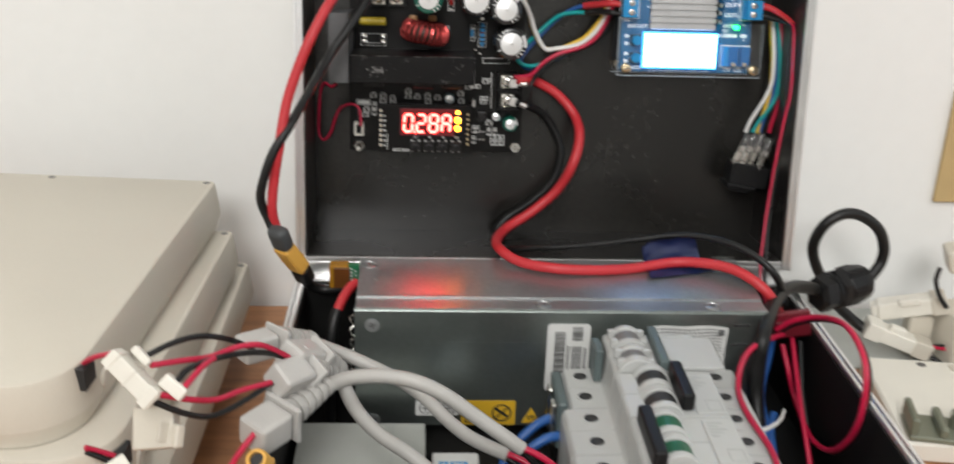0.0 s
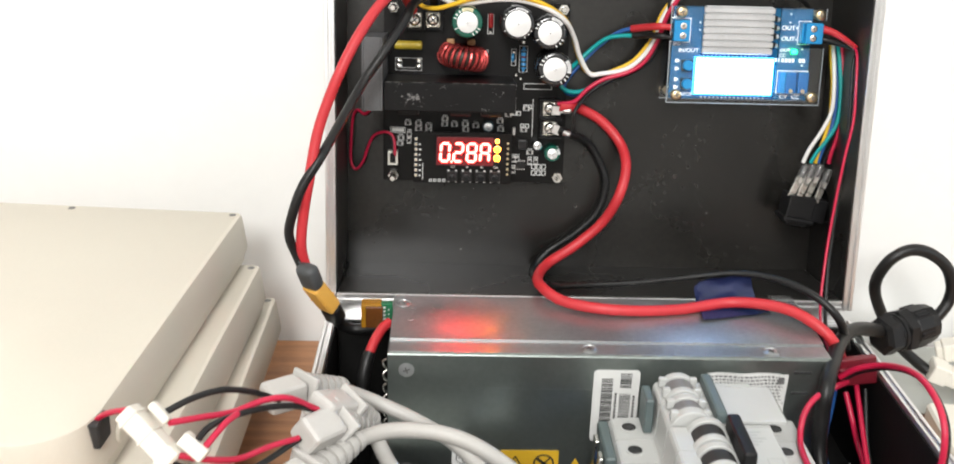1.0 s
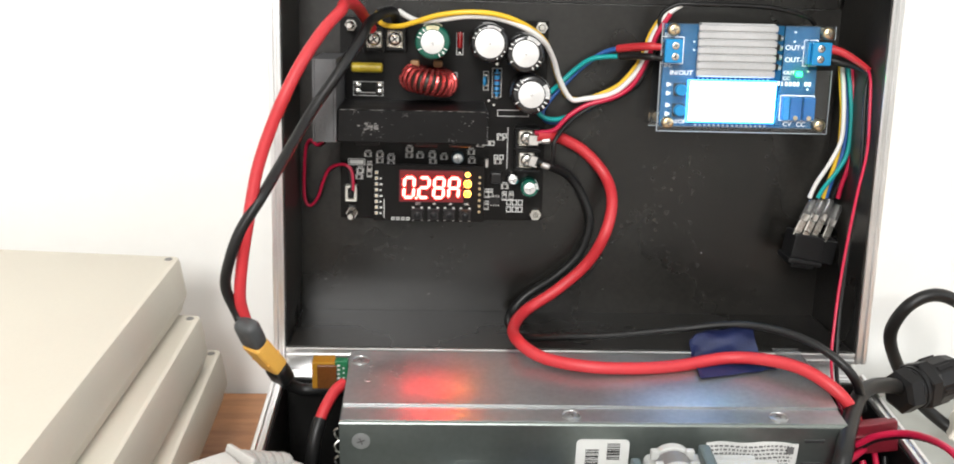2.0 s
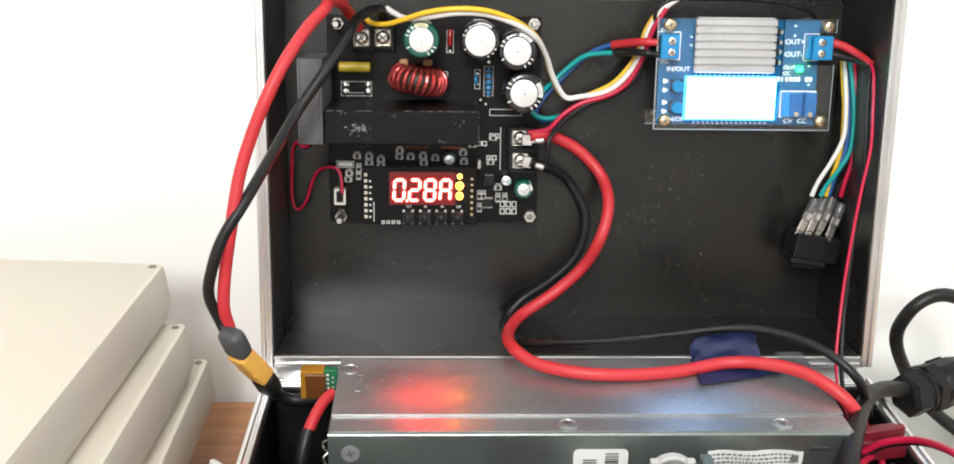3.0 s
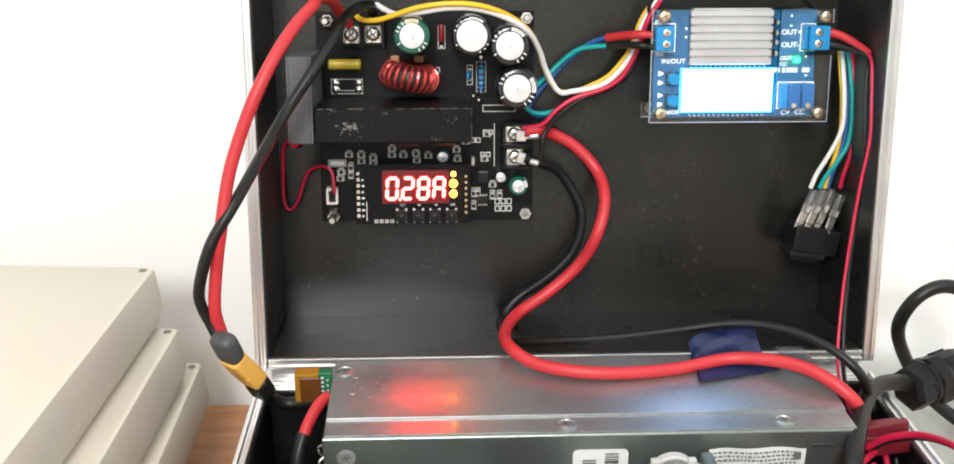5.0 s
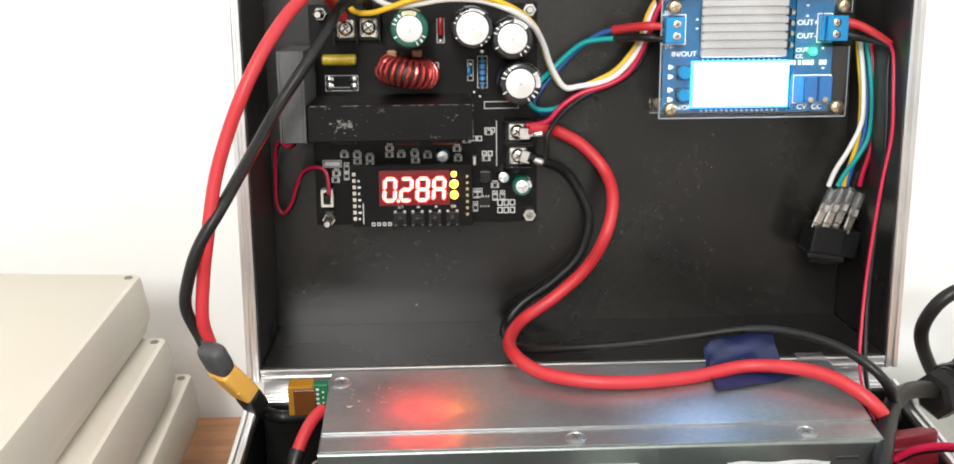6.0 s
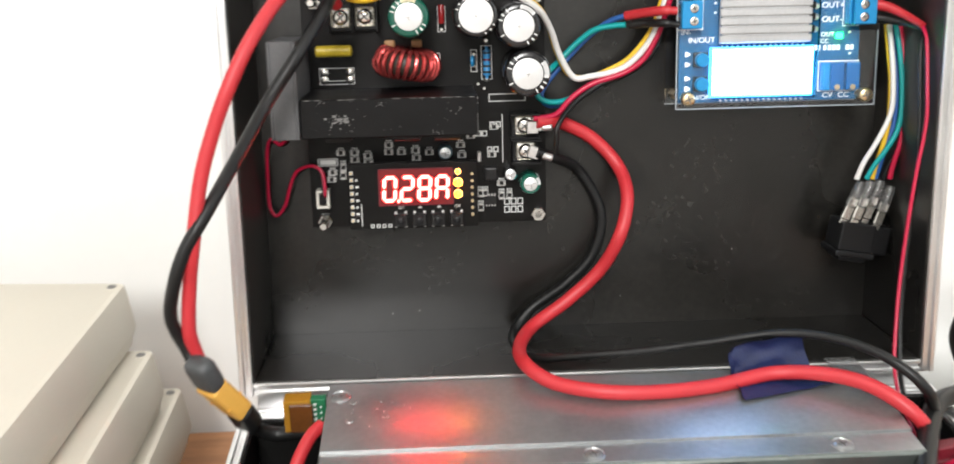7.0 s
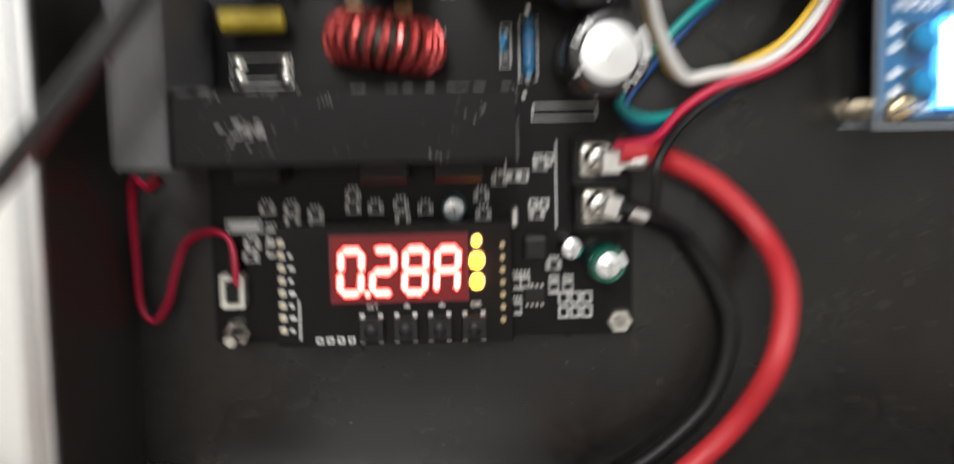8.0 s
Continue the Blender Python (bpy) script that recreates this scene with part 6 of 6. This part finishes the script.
def breaker(y1, y0, poles, label, style):
    """A breaker whose face looks up: shoulders with screw holes, and a raised middle with its handle."""
    ob = thing("circuit_breaker", label, "circuit breaker", "breakers on the rail")
    edge_ = 0.0388 if style == 0 else 0.0425
    prof = [(-edge_, 0.0640), (-edge_, 0.0985), (0.0015 - edge_, 0.1015), (-0.0225, 0.1022), (-0.0215, 0.1050), (-0.0208, 0.1180), (-0.0198, 0.1195), (0.0198, 0.1195),
            (0.0208, 0.1180), (0.0215, 0.1050), (0.0225, 0.1022), (0.0410, 0.1015), (0.0425, 0.0985), (0.0425, 0.0640)]
    pitch = (y1 - y0) / poles
    for k in range(poles):
        ya, yb = y0 + k * pitch + 0.0001, y0 + (k + 1) * pitch - 0.0001
        t = bmesh.new()
        f = t.faces.new([t.verts.new((BCX + x, ya, z)) for x, z in prof])
        r = bmesh.ops.extrude_face_region(t, geom=[f])
        bmesh.ops.translate(t, vec=(0, yb - ya, 0), verts=[q for q in r["geom"] if isinstance(q, bmesh.types.BMVert)])
        bmesh.ops.recalc_face_normals(t, faces=t.faces)
        bmesh.ops.bevel(t, geom=list(t.edges), offset=0.0004, segments=2, affect="EDGES")
        body = part("pole_body", t, BREAKER, ob)
        for sx in (-0.0310, 0.0310):
            b = lathe(bmesh.new(), [(0.0037, 0.1012), (0.0037, 0.1024), (0.0030, 0.1025)], 22, pose(BCX + sx, (ya + yb) / 2, 0))
            lathe(b, [(0.0030, 0.1024), (0.0030, 0.10255)], 22, pose(BCX + sx, (ya + yb) / 2, 0), 1)
            lathe(b, [(0.0016, 0.10255), (0.0014, 0.1028)], 14, pose(BCX + sx + 0.0004, (ya + yb) / 2 - 0.0006, 0), 2)
            part("screw_opening", b, [BREAKER, PRINT, DARK_METAL], body, "round dark screw opening", smooth=True)
    # handle drums: ribbed cylinder sections with dark windows
    xd = {0: -0.0110, 1: -0.0062, 2: -0.0078}[style]
    for k in range(poles):
        yc = y0 + (k + 0.5) * pitch
        for dy, rr, ln, mm in ((-0.0060, 0.0086 if style == 0 and k == 0 else 0.0080, 0.0050 if style == 0 and k == 0 else 0.0036, BREAKER), (0.0000, 0.0072, 0.0080, (DRUM_GREY, PRINT, GREEN_PL)[style]), (0.0060, 0.0080, 0.0036, BREAKER)):
            t = bmesh.new()
            lathe(t, [(rr - 0.0004, 0), (rr, 0.0004), (rr, ln - 0.0004), (rr - 0.0004, ln)], 30, pose(BCX + xd, yc + dy + ln / 2, 0.1168, 90, 0, 0))
            part("drum_ring" if mm is BREAKER else "drum_window", t, mm, ob, smooth=True)
    if style == 0:
        for yk in (y0 + 0.0040, y0 + 0.0125, y0 + 0.0215, y0 + 0.0300):
            for dx in (-0.0068, 0.0060):
                part("drum_lug", one_box(BCX + xd + dx - 0.0016, BCX + xd + dx + 0.0016, yk - 0.0013, yk + 0.0013, 0.1200, 0.1240, 0.0006, 2), BREAKER, ob)
        part("top_plate", one_box(BCX + 0.0036, BCX + 0.0268, y0 + 0.0010, y1 - 0.0060, 0.1202, 0.1212, 0.0010, 2), BREAKER, ob, "flat white cover plate")
    b = bmesh.new()
    if style == 0:
        box(b, BCX - 0.0015, BCX + 0.0030, y0 + 0.001, y1 - 0.001, 0.1196, 0.1245, 0.0012, 2)
        part("handle", b, BREAKER_GREY, ob, "grey-green handle bar")
        # grey block paints the shaded side of the raised middle
        part("shaded_side", one_box(BCX - 0.0258, BCX - 0.0222, y1 - 0.014, y1 - 0.001, 0.1026, 0.1185, 0.0006), BREAKER_GREY, ob)
    elif style == 1:
        box(b, BCX + 0.0010, BCX + 0.0062, y0 + 0.004, y1 - 0.002, 0.1196, 0.1272, 0.0016, 3)
        part("handle", b, BLACK_PL, ob, "black handle bar")
    else:
        box(b, BCX - 0.0186, BCX - 0.0132, y0 - 0.001, y1 - 0.002, 0.1196, 0.1272, 0.0016, 3)
        part("handle", b, BLACK_PL, ob, "black handle bar")
    # printed face
    face = part("face_plate", one_box(BCX + 0.0070, BCX + 0.0194, y0 + 0.0020, y1 - 0.0020, 0.1196, 0.1201, 0.0003), BREAKER, ob)
    b = bmesh.new()
    for k in range(5):
        box(b, BCX + 0.0085, BCX + 0.0085 + (0.006, 0.004, 0.007, 0.005, 0.003)[k], y1 - 0.0052 - k * 0.0022, y1 - 0.0042 - k * 0.0022, 0.1202, 0.12025)
    ring_box(b, BCX + 0.0120, BCX + 0.0180, y0 + 0.0040, y0 + 0.0120, 0.1202, 0.0004)
    part("printing", b, PRINT_GREY, face)["kind"] = "stuff"
    return ob


breaker(0.4108, 0.3764, 2, "white two-pole circuit breaker with a grey handle", 0)
breaker(0.3760, 0.3414, 2, "white two-pole circuit breaker with a black handle", 1)
breaker(0.3410, 0.3064, 2, "white circuit breaker with a black handle and green window", 2)
b = bmesh.new()
box(b, BCX - 0.0175, BCX + 0.0175, 0.3010, 0.4105, 0.0606, 0.0636, 0.0003)
tagged(part("mounting_rail", b, STEEL), "zinc-plated rail under the circuit breakers", "rail")
br = thing("busbar_cover", "grey-green cover clipped beside the circuit breakers", "busbar")
part("cover", one_box(0.0480, 0.0524, 0.3790, 0.4080, 0.0790, 0.1020, 0.0008), BREAKER_GREY, br)
for k in range(2):
    part("clip", one_box(0.0458, 0.0478, 0.3830 + k * 0.013, 0.3890 + k * 0.013, 0.0780, 0.0990, 0.0004), CHROME, br)
part("foot", one_box(0.0484, 0.0520, 0.3840, 0.4030, ZB + 0.0042, 0.0788), BLACK_PL, br)

# ---- connectors, plugs and small things ----
# yellow plug on the thick pair
xt = thing("power_plug", "yellow power plug with grey heat-shrink on a thick cable pair", "plug")
A_, B_, C_, D_ = Vector((-0.0776, 0.4375, 0.1570)), Vector((-0.0757, 0.4410, 0.1480)), Vector((-0.0694, 0.4505, 0.1330)), Vector((-0.0675, 0.4550, 0.1255))


def slab_between(a, c, w, d, bevel, twist=0.0):
    """A bevelled bar from a to c, w across and d deep."""
    l = (Vector(c) - Vector(a)).length
    b = one_box(-w / 2, w / 2, -d / 2, d / 2, 0, l, bevel, 3)
    b.transform(along(a, c, twist))
    return b


A2 = A_ + (A_ - B_) * 0.16
part("shrink_sleeve", slab_between(A2, B_ + (C_ - B_) * 0.08, 0.0098, 0.0070, 0.0032, 4), SHRINK, xt, "dark grey heat-shrink sleeve", smooth=True)
part("housing", slab_between(B_, C_, 0.0090, 0.0073, 0.0018, 4), YELLOW_PL, xt, "yellow nylon housing")
part("joint_ring", slab_between(B_.lerp(C_, 0.535), B_.lerp(C_, 0.55), 0.0091, 0.0074, 0.0003, 4), YELLOW_PL, xt)
part("tail_sleeve", slab_between(C_ + (B_ - C_) * 0.05, D_ + (D_ - C_) * 0.2, 0.0090, 0.0070, 0.0028, 4), BLACK_RUBBER, xt, "black rubber tail", smooth=True)


# grey moulded plugs with ribbed tails
def mains_plug(nose, flange, end, label, w=0.0142, ribs=6, twist=0):
    ob = thing("mains_plug", label, "plug", "grey plugs")
    n_, f_, e_ = Vector(nose), Vector(flange), Vector(end)
    part("housing", slab_between(n_, f_, w, w * 0.92, 0.0024, twist), PLUG_GREY, ob)
    d = (e_ - f_).normalized()
    part("flange", slab_between(f_, f_ + d * 0.0022, w * 1.25, w * 1.15, 0.0008, twist), PLUG_GREY, ob)
    l = (e_ - f_).length - 0.0022
    prof = []
    for k in range(ribs):
        s0, s1 = k / ribs, (k + 0.55) / ribs
        r0 = 0.0066 - 0.0030 * s0
        prof += [(r0, s0 * l), (r0 - 0.0002, s1 * l), (r0 - 0.0015, (s1 + 0.02) * l), (r0 - 0.0016, (k + 0.96) / ribs * l)]
    prof.append((0.0032, l))
    part("ribbed_tail", lathe(bmesh.new(), prof, 20, along(f_ + d * 0.0022, e_)), GREY_PL, ob, "grey ribbed strain relief", smooth=True)
    return ob


mains_plug((-0.0668, 0.3390, 0.1360), (-0.0572, 0.3520, 0.1335), (-0.0464, 0.3785, 0.1170), "light grey moulded plug with red and black wires", 0.0118, 5, 35)
mains_plug((-0.0745, 0.3230, 0.1215), (-0.0645, 0.3350, 0.1225), (-0.0475, 0.3565, 0.1255), "light grey moulded plug lying over the case's edge", 0.0140, 6, 8)
mains_plug((-0.0634, 0.3520, 0.1395), (-0.0550, 0.3665, 0.1320), (-0.0450, 0.3805, 0.1175), "light grey moulded plug behind the others", 0.0115, 5, 20)
mains_plug((-0.0860, 0.3740, 0.1300), (-0.0735, 0.3840, 0.1290), (-0.0585, 0.4005, 0.1212), "light grey moulded plug resting on the case's rim", 0.0115, 5, 0)

# yellow bullet plug and a grey plug end in front
yb = thing("bullet_plug", "small yellow round plug beside the case", "plug")
part("body", slab_between((-0.0690, 0.3095, 0.1080), (-0.0688, 0.3110, 0.1200), 0.0085, 0.0080, 0.0015), YELLOW_PL, yb)
part("socket", lathe(bmesh.new(), [(0.0042, 0), (0.0042, 0.006), (0.0036, 0.0075), (0.0026, 0.0075), (0.0024, 0.0050)], 24, along((-0.0688, 0.3105, 0.1190), (-0.0700, 0.3040, 0.1260))), YELLOW_PL, yb, smooth=True)
part("hole", lathe(bmesh.new(), [(0.0024, 0.0), (0.0024, 0.0060)], 18, along((-0.0688, 0.3105, 0.1190), (-0.0700, 0.3040, 0.1260))), PRINT, yb, smooth=True)
part("stem", one_box(-0.0725, -0.0655, 0.3060, 0.3110, TABLE + 0.0005, 0.1082, 0.001), BLACK_PL, yb)

# white wire connectors by the enclosures
wc = thing("wire_connector", "white nylon wire connector joining red and black pairs", "connector", "white connectors")
part("housing", slab_between((-0.1180, 0.3110, 0.1630), (-0.1015, 0.3025, 0.1497), 0.0066, 0.0078, 0.0009, 60), WHITE_PL, wc)
for s0, s1, w_ in ((0.10, 0.16, 0.0074), (0.46, 0.50, 0.0072), (0.80, 0.98, 0.0078)):
    a_, c_ = Vector((-0.1180, 0.3110, 0.1630)), Vector((-0.1015, 0.3025, 0.1497))
    part("collar", slab_between(a_.lerp(c_, s0), a_.lerp(c_, s1), w_, w_ + 0.0012, 0.0006, 60), WHITE_PL, wc)
part("latch", slab_between((-0.1104, 0.3125, 0.1650), (-0.1046, 0.3095, 0.1603), 0.0030, 0.0036, 0.0011, 60), WHITE_PL, wc)
part("housing_end", slab_between((-0.1000, 0.3075, 0.1560), (-0.0925, 0.3050, 0.1505), 0.0050, 0.0060, 0.0010, 60), WHITE_PL, wc)
wd = thing("wire_connector", "cream nylon wire connector against the enclosures", "connector", "white connectors")
part("housing", slab_between((-0.1045, 0.3120, 0.1415), (-0.1035, 0.3030, 0.1300), 0.0150, 0.0065, 0.0010, 15), CREAM, wd)
part("latch", slab_between((-0.0955, 0.3050, 0.1392), (-0.0960, 0.3010, 0.1318), 0.0036, 0.0042, 0.0014, 30), CREAM, wd)
part("rib", slab_between((-0.1000, 0.3045, 0.1402), (-0.1005, 0.3005, 0.1345), 0.0014, 0.0052, 0.0004, 30), CREAM, wd)
we = thing("wire_connector", "white nylon wire connector beside the lower enclosure", "connector", "white connectors")
part("housing", slab_between((-0.1165, 0.2900, 0.1330), (-0.1080, 0.2840, 0.1230), 0.0110, 0.0080, 0.0010, 20), WHITE_PL, we)

# printed card and a small white box lying in the case
card = thing("printed_card", "pale grey folded instruction card in the case", "card")
part("sheet", one_box(-0.0660, -0.0090, 0.3640, 0.4060, 0.0738, 0.0750, 0.0003), CARD_GREY, card)
part("fold", one_box(-0.0240, -0.0236, 0.3645, 0.4055, 0.0751, 0.0753), PRINT_GREY, card)
part("pad", one_box(-0.0620, -0.0120, 0.3740, 0.3980, ZB + 0.0042, 0.0732, 0.001), CHIP, card)
wbx = thing("small_carton", "small white carton with a blue printed mark", "carton")
part("box", one_box(-0.0060, 0.0145, 0.3560, 0.3835, ZB + 0.0042, 0.0745, 0.0008), PAPER, wbx)
b = bmesh.new()
for k, (x0, x1) in enumerate(((-0.0030, 0.0012), (0.0020, 0.0095))):
    ring_box(b, x0, x1, 0.3640, 0.3760, 0.07455, 0.0012)
part("printing", b, CYAN_PL, wbx)

# black rocker switch hanging on its wires inside the lid
sw = thing("rocker_switch", "black rocker switch with clear-sleeved terminals hanging in the lid", "switch")
SW = LID @ pose(0.1595, 0.0335, 0.0455, 90, 0, 0) @ pose(0, 0, 0, 0, 0, -9)
b = bmesh.new()
box(b, -0.0068, 0.0068, -0.0062, 0.0050, -0.0080, 0.0060, 0.0007, 2)
box(b, -0.0078, 0.0078, -0.0085, -0.0060, -0.0092, 0.0072, 0.0008, 2)
part("body", b, BLACK_PL, sw, m=SW)
part("rocker", one_box(-0.0055, 0.0055, -0.0105, -0.0082, -0.0070, 0.0050, 0.0010, 2), BLACK_PL, sw, m=SW)
b = bmesh.new()
box(b, 0.0070, 0.0150, -0.0075, 0.0040, -0.0100, 0.0010, 0.0008, 2)
part("second_body", b, BLACK_PL, sw, m=SW)
for u, v, w, turn in ((-0.0050, 0.0085, 0.0035, 14), (-0.0012, 0.0092, 0.0045, 12), (0.0032, 0.0098, 0.0030, 10), (0.0085, 0.0078, 0.0020, 8)):
    m = SW @ pose(u, v, w, 0, 0, -turn)
    b = bmesh.new()
    box(b, -0.0014, 0.0014, -0.0050, 0.0060, -0.0006, 0.0006, 0.0002)
    box(b, -0.0017, 0.0017, -0.0030, 0.0026, -0.0010, 0.0010, 0.0004)
    tb = part("terminal", b, CHROME, sw, "bright push-on terminal", m=m)
    part("sleeve", lathe(bmesh.new(), [(0.0021, 0), (0.0021, 0.0086), (0.0016, 0.0098)], 14, m @ pose(0, 0.0030, 0, -90, 0, 0)), CLEAR_SLEEVE, tb, "clear plastic sleeve", smooth=True)

# lugs on the output terminals
for u, v, du, dv in ((0.0362, 0.0898, 0.0050, 0.0), (0.0366, 0.0800, 0.0060, -0.0020)):
    b = bmesh.new()
    box(b, -0.0030, 0.0014, -0.0024, 0.0024, -0.0004, 0.0004, 0.0003)
    box(b, 0.0010, 0.0030, -0.0013, 0.0013, -0.0006, 0.0006, 0.0003)
    lathe(b, [(0.0011, 0), (0.0015, 0.0006), (0.0015, 0.0036), (0.0012, 0.0042)], 14, pose(0.0024, 0, 0, 0, 90, 0))
    part("cable_lug", b, TIN, brd, "crimped metal cable lug", m=at(u, v, 0.0095, math.degrees(math.atan2(dv, du))))

# dark red plug between the power supply and the case's side
mr = thing("flat_plug", "dark red flat plug between power supply and case side", "plug")
part("housing", slab_between((0.1566, 0.4330, 0.1130), (0.1736, 0.4330, 0.1152), 0.0085, 0.0120, 0.0010, 90), MAROON, mr)
part("cap", slab_between((0.1570, 0.4300, 0.1174), (0.1734, 0.4310, 0.1196), 0.0070, 0.0030, 0.0008, 90), MAROON, mr)

# cable gland
gl = thing("cable_gland", "black plastic cable gland on a thick black cable", "cable gland")
G0, G1 = Vector((0.1950, 0.4795, 0.1070)), Vector((0.2250, 0.4930, 0.1092))
M = along(G0, G1, 10)
LN = (G1 - G0).length
part("clamp_nut", lathe(bmesh.new(), [(0.0072, 0), (0.0098, 0.0016), (0.0104, 0.0074), (0.0098, 0.0080)], 6, M), BLACK_PL, gl)
part("clamp_collar", lathe(bmesh.new(), [(0.0090, 0.0079), (0.0090, 0.0092), (0.0096, 0.0095), (0.0096, 0.0114)], 28, M), BLACK_PL, gl, smooth=True)
part("body_nut", lathe(bmesh.new(), [(0.0107, 0.0113), (0.0115, 0.0119), (0.0115, 0.0168), (0.0107, 0.0174)], 6, M @ pose(0, 0, 0, 0, 0, 18)), BLACK_PL, gl)
part("dome", lathe(bmesh.new(), [(0.0098, 0.0172), (0.0104, 0.0181), (0.0104, LN - 0.006), (0.0094, LN - 0.001), (0.0067, LN + 0.001), (0.0036, LN + 0.001)], 12, M), BLACK_PL, gl)
for k in range(6):
    part("dome_rib", one_box(-0.0012, 0.0012, 0.0098, 0.0108, 0.0184, LN - 0.0062, 0.0004), BLACK_PL, gl, m=M @ pose(0, 0, 0, 0, 0, 60 * k + 15))

# white connectors, an enclosure and a clamp on the table at the other side
wk = thing("wire_connector", "white nylon wire connector on the far end of the cable ring", "connector", "white connectors")
part("housing", slab_between((0.2400, 0.5080, 0.0740), (0.2720, 0.5000, 0.0640), 0.0110, 0.0085, 0.0012, 0), WHITE_PL, wk)
part("step", slab_between((0.2385, 0.5084, 0.0745), (0.2470, 0.5063, 0.0718), 0.0128, 0.0100, 0.0012, 0), WHITE_PL, wk)
part("latch", slab_between((0.2500, 0.5030, 0.0765), (0.2590, 0.5010, 0.0737), 0.0050, 0.0040, 0.0012, 0), WHITE_PL, wk)
part("rear_collar", slab_between((0.2640, 0.5020, 0.0665), (0.2735, 0.4996, 0.0636), 0.0122, 0.0096, 0.0010, 0), CREAM, wk)
wl2 = thing("wire_connector", "white nylon wire connector lying above another", "connector", "white connectors")
part("housing", slab_between((0.2480, 0.5180, 0.0800), (0.2800, 0.5080, 0.0900), 0.0110, 0.0100, 0.0016, 0), WHITE_PL, wl2)
part("nose", slab_between((0.2450, 0.5190, 0.0790), (0.2530, 0.5165, 0.0816), 0.0090, 0.0078, 0.0012, 0), WHITE_PL, wl2)
part("latch", slab_between((0.2560, 0.5100, 0.0880), (0.2660, 0.5068, 0.0912), 0.0046, 0.0040, 0.0012, 0), WHITE_PL, wl2)
part("rear_collar", slab_between((0.2740, 0.5098, 0.0881), (0.2815, 0.5075, 0.0905), 0.0122, 0.0112, 0.0012, 0), CREAM, wl2)
part("prop", one_box(0.2640, 0.2780, 0.5080, 0.5180, TABLE + 0.0005, 0.0800, 0.001), CREAM, wl2)
rb = thing("plastic_enclosure", "off-white plastic enclosure lying open on the table", "enclosure")
o_ = corners(0.075, 0.085, (0.004, 0.004, 0.004, 0.004), 4)
part("shell", loft(bmesh.new(), o_, [(0.001, 0), (0, 0.001), (0, 0.0090), (0.0012, 0.0102)]), WHITE_PL, rb, m=pose(0.2195, 0.4050, TABLE + 0.0004, 0, 0, -7), smooth=True)
part("lid_screw", lathe(bmesh.new(), [(0.0024, 0.0100), (0.0024, 0.0108), (0.0016, 0.0110)], 16, pose(0.2600, 0.4800, TABLE)), SCUFF, rb, smooth=True)
part("latch", one_box(0.2740, 0.2820, 0.4720, 0.4790, TABLE + 0.0006, TABLE + 0.0120, 0.001), CREAM, rb)
# added sheet that only makes this stretch of table pale
tagged(part("pale_sheet", one_box(0.1830, 0.3400, 0.4930, 0.5670, TABLE + 0.0003, TABLE + 0.0012, 0.0002), CARD_GREY), "plain pale sheet added to lighten the table", "paper")
ol = thing("cable_clamp", "grey-green plastic cable clamp on the enclosure", "clamp")
b = bmesh.new()
M2 = pose(0.2400, 0.4140, TABLE + 0.0110, 0, 0, -12)
box(b, -0.0165, 0.0200, -0.0120, 0.0100, 0, 0.0030, 0.0008)
box(b, -0.0165, -0.0130, -0.0120, 0.0100, 0.0030, 0.0120, 0.0010)
box(b, 0.0165, 0.0200, -0.0120, 0.0100, 0.0030, 0.0120, 0.0010)
box(b, -0.0030, 0.0010, -0.0120, 0.0100, 0.0030, 0.0085, 0.0010)
part("frame", b, OLIVE, ol, m=M2)
part("bush", lathe(bmesh.new(), [(0.0052, 0.003), (0.0052, 0.0105), (0.0036, 0.0105), (0.0034, 0.0040)], 22, M2 @ pose(0.0090, 0.0010, 0)), OLIVE, ol, smooth=True)
part("bush_hole", lathe(bmesh.new(), [(0.0034, 0.003), (0.0034, 0.0072)], 22, M2 @ pose(0.0090, 0.0010, 0)), PRINT, ol, smooth=True)
tagged(part("cardboard_sheet", one_box(0.2940, 0.3600, BACK - 0.0035, BACK - 0.0005, 0.1270, 0.1950, 0.0006), CARD), "brown cardboard sheet fixed to the wall", "cardboard")
eb = thing("plastic_enclosure", "beige plastic enclosure standing on the table behind the connectors", "enclosure")
part("shell", loft(bmesh.new(), corners(0.060, 0.030, (0.003, 0.003, 0.003, 0.003), 4), [(0.001, 0), (0, 0.001), (0, 0.027), (0.0012, 0.029)]), CREAM, eb, m=pose(0.2830, 0.4910, TABLE + 0.0014, 0, 0, 8), smooth=True)
wm = thing("wire_connector", "cream nylon wire connector in front of the carton", "connector", "white connectors")
part("housing", slab_between((0.2740, 0.5040, 0.1180), (0.2900, 0.5000, 0.1230), 0.0170, 0.0130, 0.0024, 0), CREAM, wm)
